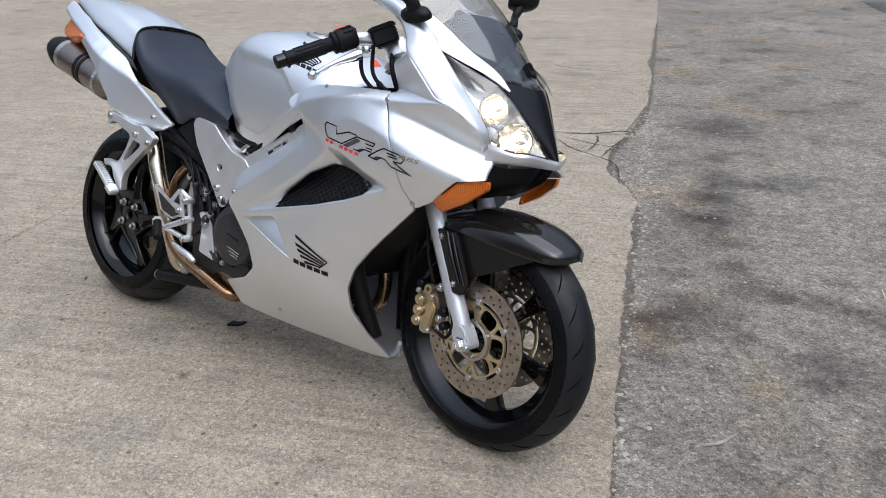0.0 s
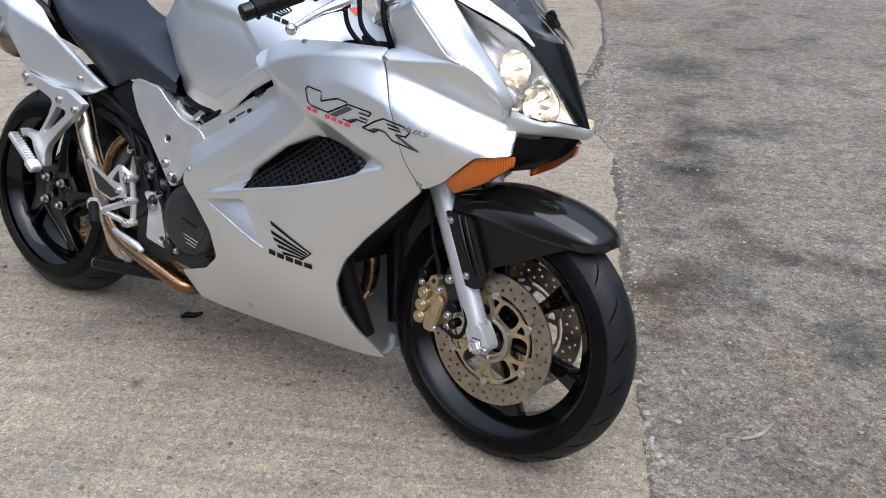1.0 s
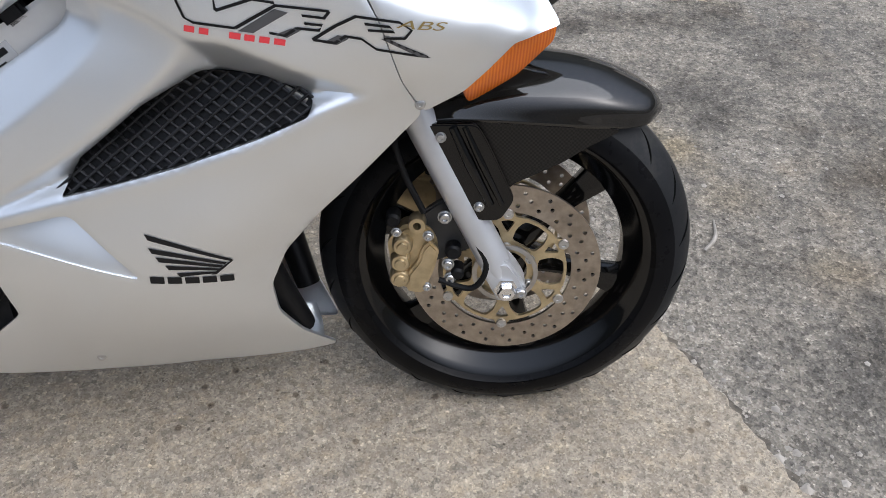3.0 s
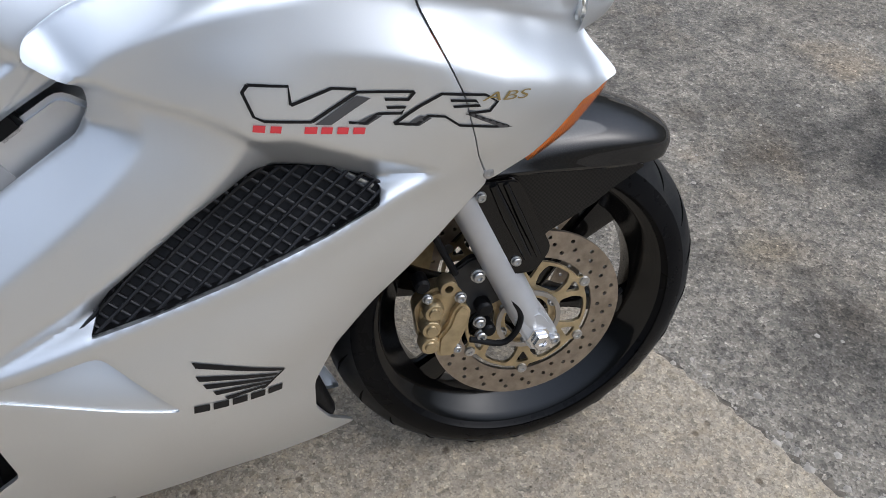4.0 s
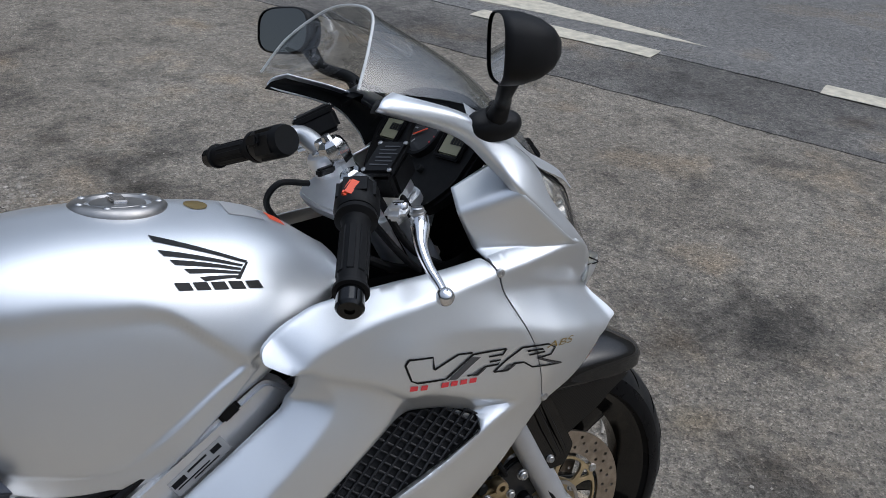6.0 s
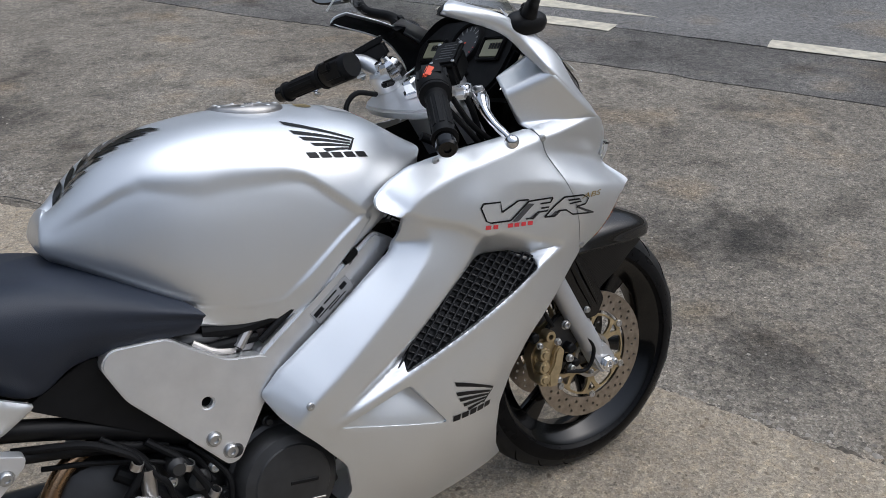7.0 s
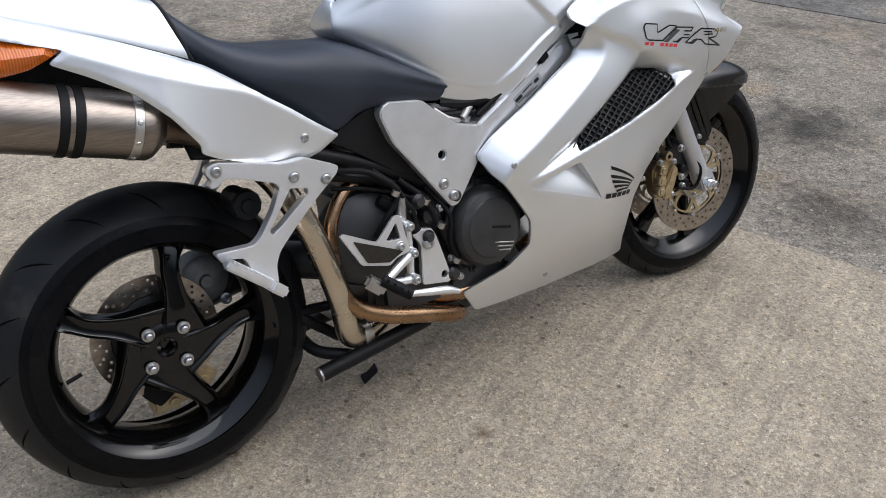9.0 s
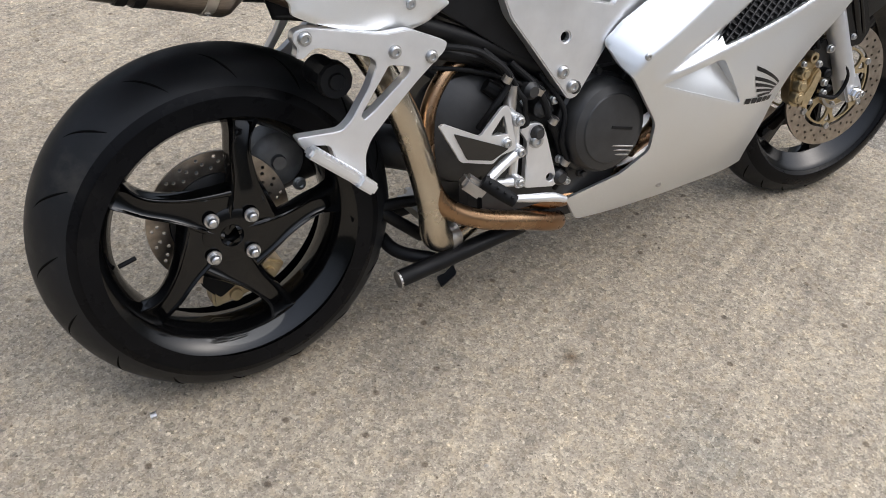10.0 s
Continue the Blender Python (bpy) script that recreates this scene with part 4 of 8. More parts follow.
def fender():
    crease = [(0.210, -0.030, 0.236), (0.187, -0.062, 0.236), (0.142, -0.082, 0.240), (0.075, -0.094, 0.247), (-0.012, -0.103, 0.257), (-0.08, -0.108, 0.263), (-0.13, -0.108, 0.262)]
    flank = [(0.214, -0.027, 0.240), (0.193, -0.058, 0.254), (0.140, -0.078, 0.272), (0.07, -0.087, 0.283), (-0.02, -0.092, 0.289), (-0.085, -0.093, 0.285), (-0.135, -0.092, 0.275)]
    upper = [(0.218, -0.020, 0.243), (0.198, -0.042, 0.265), (0.138, -0.056, 0.291), (0.066, -0.062, 0.305), (-0.022, -0.064, 0.309), (-0.088, -0.064, 0.300), (-0.138, -0.064, 0.287)]
    crown = [(0.221, -0.010, 0.245), (0.201, -0.020, 0.2695), (0.137, -0.027, 0.299), (0.065, -0.030, 0.3135), (-0.023, -0.030, 0.316), (-0.09, -0.030, 0.306), (-0.14, -0.030, 0.292)]
    middle = [(0.222, 0.0, 0.2455), (0.2015, 0.0, 0.271), (0.137, 0.0, 0.3005), (0.065, 0.0, 0.315), (-0.023, 0.0, 0.3175), (-0.09, 0.0, 0.3075), (-0.14, 0.0, 0.2935)]
    b = loft([crease, flank, upper, crown, middle], 50, 30)
    b.transform(STEER)
    f = part("front_fender", b, CARBON, BIKE, "dark carbon-look gloss front mudguard")
    f.modifiers.new("thickness", "SOLIDIFY").thickness = 0.003
    def flat(p):
        return np.interp(p[:, 0], [-0.13, -0.012, 0.075, 0.142, 0.16], [-0.109, -0.1035, -0.0945, -0.0825, -0.078])
    for s in (-1, 1):
        g = skin(rounded(FENDER_SIDE, 0.004, 2), flat, 0.02, (), 0.003, 0.0, 0.004, s > 0)
        g.transform(STEER)
        part("fender_side", g, WEAVE, f, "carbon weave side plate of the mudguard")
        g = prism(rounded([(-0.120, 0.262), (-0.045, 0.262), (-0.030, 0.235), (0.008, 0.150), (-0.012, 0.116), (-0.05, 0.116), (-0.075, 0.16)], 0.01), 0.010, (), 0.002, STEER @ Matrix.Translation((0, s * 0.113 + 0.005, 0)) @ SIDE)
        guard = part("fork_guard", g, GLOSSBLACK, f, "black plastic fork guard plate")
        for off, r in ((0.0, 0.006), (0.016, 0.004)):
            rib = tube([(-0.078 + off, s * 0.117, 0.258), (-0.055 + off, s * 0.119, 0.205), (-0.026 + off, s * 0.117, 0.142)], [r, r * 1.3, r], 12)
            rib.transform(STEER)
            part("guard_rib", rib, GLOSSBLACK, guard)
        for q in ((-0.094, 0.244), (-0.042, 0.139)):
            piece("bolt", BOLT_MESH, guard, STEER @ Matrix.Translation((q[0], s * 0.119, q[1])) @ pose(0, 0, 0, 90 if s < 0 else -90, 0, 0) @ Matrix.Scale(0.8, 4))
    return f


fender()


def caliper(s):
    m = STEER
    def slab(pts, r, y, thick, bev):
        return prism(rounded(pts, r), thick, (), bev, m @ Matrix.Translation((0, s * y + thick / 2, 0)) @ SIDE)
    body = slab([(-0.176, 0.066), (-0.168, 0.0), (-0.150, -0.018), (-0.122, -0.018), (-0.106, 0.03), (-0.100, 0.066), (-0.112, 0.092), (-0.150, 0.096)], 0.01, 0.078, 0.036, 0.006)
    c = part("brake_caliper", body, GOLD, BIKE, "gold three-piston brake caliper")
    face = slab([(-0.148, -0.012), (-0.124, -0.016), (-0.108, 0.022), (-0.098, 0.060), (-0.112, 0.076), (-0.124, 0.062), (-0.130, 0.04), (-0.146, 0.02)], 0.007, 0.101, 0.016, 0.004)
    part("caliper_face", face, GOLD, c)
    for q in ((-0.158, 0.012), (-0.156, 0.040), (-0.152, 0.068)):
        part("piston_bore", lathe([(0, 0.021), (0.007, 0.021), (0.0085, 0.018), (0.0125, 0.018), (0.015, 0.014), (0.0155, 0), (0, 0)], 20, m @ Matrix.Translation((q[0], s * 0.094, q[1])) @ pose(0, 0, 0, 90 if s < 0 else -90, 0, 0)), GOLD, c)
    part("mounting_ear", lathe([(0.006, -0.012), (0.012, -0.012), (0.013, -0.009), (0.013, 0.009), (0.012, 0.012), (0.006, 0.012), (0.006, -0.012)], 20, m @ Matrix.Translation((-0.130, s * 0.094, 0.100)) @ pose(0, 0, 0, 90, 0, 0)), GOLD, c)
    part("pad_pin", tube([(-0.176, s * 0.09, 0.03), (-0.186, s * 0.09, 0.03)], 0.006, 10), BOLT, c)
    for q, k in (((-0.114, 0.084), 0.9), ((-0.118, -0.004), 0.8), ((-0.086, 0.036), 1.0), ((-0.083, 0.012), 1.0), ((-0.09, 0.115), 1.1), ((-0.16, 0.09), 0.8)):
        piece("caliper_bolt", BOLT_MESH, c, m @ Matrix.Translation((q[0], s * 0.106, q[1])) @ pose(0, 0, 0, 90 if s < 0 else -90, 0, 0) @ Matrix.Scale(k, 4))
    for q, r, n in (((-0.078, 0.055, 0.096), 0.012, "sensor_body"), ((-0.072, 0.02, 0.1), 0.010, "sensor_body"), ((-0.165, 0.105, 0.09), 0.011, "banjo_union")):
        part(n, lathe([(0, 0.012), (r * 0.7, 0.012), (r, 0.008), (r, -0.015), (0, -0.015)], 14, m @ Matrix.Translation((q[0], s * q[2], q[1])) @ pose(0, 0, 0, 90 if s < 0 else -90, 0, 0)), PLASTIC, c)
    br = prism(rounded([(-0.125, 0.02), (-0.03, 0.06), (-0.03, 0.1), (-0.09, 0.135), (-0.125, 0.11)], 0.012), 0.014, (), 0.003, m @ Matrix.Translation((0, s * 0.08 + 0.007, 0)) @ SIDE)
    part("bracket", br, ENGINE, c)
    h = tube([(-0.12, s * 0.10, 0.12), (-0.15, s * 0.095, 0.19), (-0.165, s * 0.09, 0.27), (-0.17, s * 0.08, 0.36)], 0.005, 10)
    h.transform(m)
    part("brake_hose", h, RUBBER, c)
    h = tube([(-0.1, s * 0.108, 0.01), (-0.05, s * 0.115, 0.0), (-0.03, s * 0.118, 0.045), (-0.06, s * 0.112, 0.1), (-0.09, s * 0.105, 0.16)], 0.0045, 10)
    h.transform(m)
    part("sensor_cable", h, RUBBER, c)


for s in (-1, 1):
    caliper(s)


# ---- tank and seat ----
TANK_B = [(0.475, -0.040, 0.790), (0.535, -0.085, 0.745), (0.62, -0.140, 0.685), (0.755, -0.162, 0.657), (0.87, -0.180, 0.735), (0.96, -0.178, 0.785), (1.050, -0.132, 0.838)]
TANK_K = [(0.455, -0.060, 0.825), (0.525, -0.112, 0.80), (0.62, -0.158, 0.765), (0.745, -0.174, 0.745), (0.865, -0.184, 0.79), (0.965, -0.176, 0.822), (1.060, -0.122, 0.846)]
TANK_S = [(0.463, -0.048, 0.86), (0.53, -0.100, 0.882), (0.62, -0.150, 0.889), (0.74, -0.168, 0.882), (0.86, -0.167, 0.870), (0.965, -0.149, 0.866), (1.066, -0.105, 0.850)]
TANK_T = [(0.478, -0.022, 0.878), (0.545, -0.062, 0.924), (0.63, -0.100, 0.946), (0.74, -0.110, 0.948), (0.86, -0.107, 0.932), (0.975, -0.097, 0.909), (1.078, -0.062, 0.852)]
TANK_C = [(0.485, 0, 0.87), (0.55, 0, 0.93), (0.635, 0, 0.963), (0.74, 0, 0.972), (0.86, 0, 0.961), (0.985, 0, 0.929), (1.086, 0, 0.853)]
KNEE = np.array([(0.40, 0.83), (0.47, 0.868), (0.584, 0.914), (0.706, 0.902), (0.79, 0.884), (0.82, 0.868), (0.915, 0.772), (0.75, 0.60), (0.40, 0.60)])
KNEE_EDGE = KNEE[1:7]
TANK_HEM = np.array([(0.45, 0.800), (0.535, 0.745), (0.62, 0.685), (0.70, 0.660), (0.755, 0.657), (0.87, 0.735), (0.93, 0.770)])


def tank_body():
    def tailed(rail):
        x, y, z = rail[0]
        return [(x - 0.010, 0.0, z), (x - 0.008, y * 0.6, z)] + rail
    b = loft([tailed([(x, y * 0.96, z - 0.014) for x, y, z in TANK_B])] + [tailed(r) for r in (TANK_B, TANK_K, TANK_S, TANK_T, TANK_C)], 200, 104)
    vs = list(b.verts)
    free = [v for v in vs if not v.is_boundary]
    for _ in range(36):
        bmesh.ops.smooth_vert(b, verts=free, factor=0.5, use_axis_x=True, use_axis_y=True, use_axis_z=True)
    p = np.array([(v.co.x, v.co.z) for v in vs])
    d = np.where(inside(p, KNEE), edge_dist(p, KNEE_EDGE, False), 0)
    t = np.clip(d / np.interp(p[:, 0], [0.56, 0.66, 0.78, 0.83], [0.020, 0.045, 0.030, 0.012]), 0, 1)
    push = 0.0075 * t * t * (3 - 2 * t) * np.clip(1.25 - d / 0.21, 0.25, 1)
    hem = np.clip((0.026 - edge_dist(p, TANK_HEM, False)) / 0.008, 0, 1)
    push = push - 0.0045 * hem * hem * (3 - 2 * hem)
    for v, q in zip(vs, push):
        v.co.y -= math.copysign(q * min(1.0, max(0.0, (abs(v.co.y) - 0.05) / 0.06)), v.co.y)
    return b


TANK_BM = tank_body()
from mathutils.bvhtree import BVHTree
TANK_TREE = BVHTree.FromBMesh(TANK_BM)
TANK = part("fuel_tank", TANK_BM, SILVER, BIKE, "silver painted fuel tank with knee recesses", angle=60)

SEAT_B = [(0.140, -0.138, 0.815), (0.21, -0.145, 0.758), (0.30, -0.148, 0.705), (0.375, -0.152, 0.662), (0.44, -0.152, 0.685), (0.52, -0.157, 0.684), (0.605, -0.154, 0.672)]
SEAT_S = [(0.124, -0.144, 0.862), (0.20, -0.162, 0.800), (0.30, -0.168, 0.765), (0.39, -0.172, 0.742), (0.46, -0.172, 0.732), (0.53, -0.170, 0.715), (0.618, -0.162, 0.69)]
SEAT_T = [(0.108, -0.112, 0.914), (0.18, -0.132, 0.852), (0.28, -0.138, 0.815), (0.39, -0.140, 0.803), (0.46, -0.147, 0.782), (0.53, -0.153, 0.750), (0.612, -0.155, 0.71)]
SEAT_C = [(0.100, 0, 0.924), (0.17, 0, 0.862), (0.28, 0, 0.825), (0.39, 0, 0.815), (0.45, 0, 0.812), (0.49, 0, 0.80), (0.52, 0, 0.79)]
part("seat", loft([[(x, y * 0.9, z) for x, y, z in SEAT_B], SEAT_B, SEAT_S, SEAT_T, SEAT_C], 50, 36), VINYL, BIKE, "dark navy-black vinyl rider seat")

# ---- side fairings ----
# broad side surface first, then the creased forms cut into it
SIDE_UPPER = [(1.084, 0.759, -0.257), (1.20, 0.735, -0.251), (1.285, 0.72, -0.247), (1.246, 0.829, -0.236), (1.06, 0.80, -0.247), (0.985, 0.762, -0.238), (0.99, 0.71, -0.238), (0.934, 0.648, -0.235), (0.80, 0.556, -0.231), (0.731, 0.515, -0.226), (0.901, 0.51, -0.232), (1.05, 0.54, -0.236), (1.16, 0.58, -0.233), (1.25, 0.63, -0.231), (1.338, 0.60, -0.206), (1.285, 0.535, -0.199)]
SIDE_LOWER = [(0.996, 0.386, -0.222), (1.10, 0.45, -0.222), (1.2, 0.52, -0.217), (0.9, 0.33, -0.207), (0.864, 0.211, -0.138), (1.02, 0.28, -0.174), (0.79, 0.32, -0.184), (0.74, 0.448, -0.211), (1.128, 0.34, -0.168), (1.155, 0.40, -0.181), (1.205, 0.458, -0.188), (1.13, 0.28, -0.145), (1.155, 0.215, -0.10), (1.2, 0.15, -0.045), (1.0, 0.153, -0.08), (0.86, 0.16, -0.098), (0.676, 0.172, -0.112), (0.74, 0.275, -0.165), (0.655, 0.24, -0.14)]
SIDE_CHEEK = [(1.30, 0.834, -0.230), (1.36, 0.838, -0.223), (1.41, 0.828, -0.211), (1.33, 0.785, -0.217), (1.39, 0.765, -0.199), (1.44, 0.745, -0.177), (1.484, 0.716, -0.147), (1.34, 0.715, -0.241), (1.40, 0.703, -0.225), (1.46, 0.695, -0.201), (1.506, 0.69, -0.174), (1.391, 0.62, -0.208), (1.447, 0.678, -0.205), (1.33, 0.655, -0.238)]
FAIR_SMOOTH = Depth(SIDE_UPPER + SIDE_LOWER + SIDE_CHEEK, 5e-4)
LINE_SHELF = np.array([(0.86, 0.760), (0.93, 0.765), (0.953, 0.772), (0.968, 0.785), (0.992, 0.796), (1.043, 0.811), (1.11, 0.822), (1.20, 0.829), (1.30, 0.831), (1.37, 0.838), (1.42, 0.838)])
LINE_UNDER = np.array([(0.88, 0.762), (0.953, 0.770), (0.974, 0.760), (1.004, 0.747), (1.045, 0.730), (1.078, 0.708), (1.10, 0.695)])
LINE_VALLEY = np.array([(1.26, 0.806), (1.32, 0.790), (1.38, 0.768), (1.44, 0.742), (1.48, 0.728)])
LINE_BROW = np.array([(1.06, 0.778), (1.16, 0.775), (1.26, 0.752), (1.36, 0.722), (1.44, 0.704), (1.51, 0.693)])
LINE_BEVEL = np.array([(0.935, 0.80), (0.955, 0.772), (0.976, 0.752), (0.990, 0.732), (0.992, 0.712), (0.978, 0.690), (0.934, 0.650), (0.876, 0.608), (0.80, 0.556), (0.728, 0.508), (0.705, 0.46)])
DISH = np.array([(0.750, 0.472), (0.826, 0.516), (0.905, 0.560), (0.976, 0.608), (1.050, 0.666), (1.070, 0.690), (1.084, 0.703), (1.121, 0.702), (1.169, 0.681), (1.209, 0.661), (1.29, 0.628), (1.245, 0.619), (1.205, 0.604), (1.15, 0.580), (1.05, 0.549), (0.961, 0.526), (0.898, 0.509), (0.826, 0.489)])
DISH_RIM = DISH[:11]
RIDGE = np.array([(0.77, 0.470), (0.826, 0.486), (0.898, 0.506), (0.961, 0.523), (1.05, 0.545), (1.15, 0.575), (1.205, 0.600), (1.27, 0.624)])

DISH_LOW = np.vstack([DISH[10:], DISH[:1]])
LINE_SHELF, LINE_UNDER, LINE_BEVEL, DISH_RIM, DISH_LOW, RIDGE, LINE_VALLEY, LINE_BROW = (cat(q, 40) for q in (LINE_SHELF, LINE_UNDER, LINE_BEVEL, DISH_RIM, DISH_LOW, RIDGE, LINE_VALLEY, LINE_BROW))
DISH_IN = np.vstack([DISH_RIM, DISH_LOW[1:-1]])


def beyond(p, line, side):
    """The distance of points past a line on one side of it (side +1: to the left of its run); 0 on the other."""
    best, sign = np.full(len(p), 9.0), np.zeros(len(p))
    for k, (a, e) in enumerate(zip(line[:-1], line[1:])):
        d = e - a
        t = ((p - a) @ d) / (d @ d)
        if k > 0:
            t = np.maximum(t, 0)
        if k < len(line) - 2:
            t = np.minimum(t, 1)
        q = p - a - t[:, None] * d
        r = np.linalg.norm(q, axis=1)
        s = np.sign(d[0] * (p[:, 1] - a[1]) - d[1] * (p[:, 0] - a[0]))
        upd = r < best - 1e-9
        best, sign = np.where(upd, r, best), np.where(upd, s, sign)
    return np.where(sign * side > 0, best, 0.0)


def soft_knee(d, r):
    """A distance that begins gently over r."""
    return np.where(d < 2 * r, d * d / (4 * r), d - r)


def fair_base(p):
    p = np.asarray(p, float)
    y = FAIR_SMOOTH(p)
    y = y - 0.004 * np.exp(-((edge_dist(p, RIDGE, False) / 0.018) ** 2))
    dip = np.minimum(soft_knee(edge_dist(p, DISH_RIM, False), 0.004), 1.6 * edge_dist(p, DISH_LOW, False))
    y = y + np.where(inside(p, DISH_IN), np.minimum(dip, 0.044), 0)
    y = y + 0.020 * np.clip((p[:, 0] - 1.22) / 0.16, 0, 1) * np.exp(-((edge_dist(p, LINE_VALLEY, False) / 0.024) ** 2)) - 0.010 * np.clip(1 - edge_dist(p, LINE_BROW, False) / 0.05, 0, 1) * np.clip((p[:, 0] - 1.12) / 0.12, 0, 1)
    shelf = soft_knee(beyond(p, LINE_SHELF, 1), 0.004)
    bevel = soft_knee(beyond(p, LINE_BEVEL, -1), 0.004)
    a = np.minimum(np.interp(p[:, 0], [0.93, 1.06], [0.8, 1.35]) * shelf, 0.09) * np.clip((p[:, 0] - 0.80) / 0.1, 0, 1)
    below = beyond(p, LINE_UNDER, -1)
    b = np.minimum(0.92 * bevel, 0.058) * np.clip((p[:, 1] - 0.45) / 0.05, 0, 1) * np.clip(below / 0.01, 0, 1)
    y = y + np.where(below > 0, b, a)
    fold = np.clip(below / 0.009, 0, 1)
    y = y + 0.011 * fold * fold * (3 - 2 * fold) * np.exp(-((below / 0.075) ** 2)) * np.clip((1.105 - p[:, 0]) / 0.03, 0, 1)
    return y


class Sampled:
    """The fairing's form sampled once on a fine grid and rounded a little, for quick use."""

    def __init__(self, f, lo=(0.58, 0.10), hi=(1.56, 0.90), step=0.0025, soft=1.1):
        n = np.ceil((np.array(hi) - lo) / step).astype(int)
        gx, gy = np.meshgrid(lo[0] + step * np.arange(n[0]), lo[1] + step * np.arange(n[1]), indexing="ij")
        pts = np.stack([gx.ravel(), gy.ravel()], -1)
        g = np.concatenate([f(q) for q in np.array_split(pts, 40)]).reshape(n)
        k = np.exp(-0.5 * (np.arange(-4, 5) / soft) ** 2)
        k /= k.sum()
        for axis in (0, 1):
            pad = [(4, 4) if ax == axis else (0, 0) for ax in (0, 1)]
            h = np.pad(g, pad, "edge")
            g = sum(kk * np.take(h, np.arange(q, q + g.shape[axis]), axis) for q, kk in enumerate(k))
        self.g, self.n, self.lo, self.step = g, n, np.array(lo), step

    def __call__(self, pts):
        q = (np.asarray(pts, float) - self.lo) / self.step
        q = np.clip(q, 0, self.n - 1.001)
        i = q.astype(int)
        f = q - i
        g = self.g
        a, b = g[i[:, 0], i[:, 1]], g[i[:, 0] + 1, i[:, 1]]
        c, d = g[i[:, 0], i[:, 1] + 1], g[i[:, 0] + 1, i[:, 1] + 1]
        return (a * (1 - f[:, 0]) + b * f[:, 0]) * (1 - f[:, 1]) + (c * (1 - f[:, 0]) + d * f[:, 0]) * f[:, 1]


FAIR_BASE = Sampled(fair_base)
WING = np.array([(0.772, 0.459), (0.906, 0.489), (0.974, 0.387)])
WING_CUT = rounded(WING[::-1], 0.012, 4)


FAIR_OUT = rounded([(0.675, 0.543), (0.709, 0.573), (0.792, 0.620), (0.868, 0.666), (0.935, 0.708), (0.950, 0.735), (0.951, 0.764), (0.930, 0.774), (0.907, 0.789), (0.911, 0.803), (0.945, 0.824), (0.985, 0.838), (1.03, 0.843), (1.10, 0.848), (1.236, 0.851), (1.251, 0.80), (1.2915, 0.715), (1.3145, 0.64), (1.339, 0.592), (1.258, 0.51), (1.205, 0.458), (1.155, 0.40), (1.128, 0.34), (1.13, 0.28), (1.155, 0.215), (1.20, 0.150), (1.15, 0.146), (1.0, 0.155), (0.86, 0.16), (0.676, 0.172), (0.63, 0.238), (0.655, 0.245), (0.74, 0.275), (0.79, 0.318), (0.783, 0.38), (0.735, 0.448), (0.69, 0.505)], 0.010, 4)
VENT = rounded([(0.903, 0.511), (0.93, 0.556), (1.017, 0.622), (1.085, 0.656), (1.158, 0.648), (1.212, 0.618), (1.205, 0.602), (1.15, 0.5795), (1.05, 0.5475), (0.961, 0.525)], 0.005, 3)
VENT_LOW = np.array([(0.903, 0.511), (0.961, 0.525), (1.05, 0.5475), (1.15, 0.5795), (1.212, 0.606)])


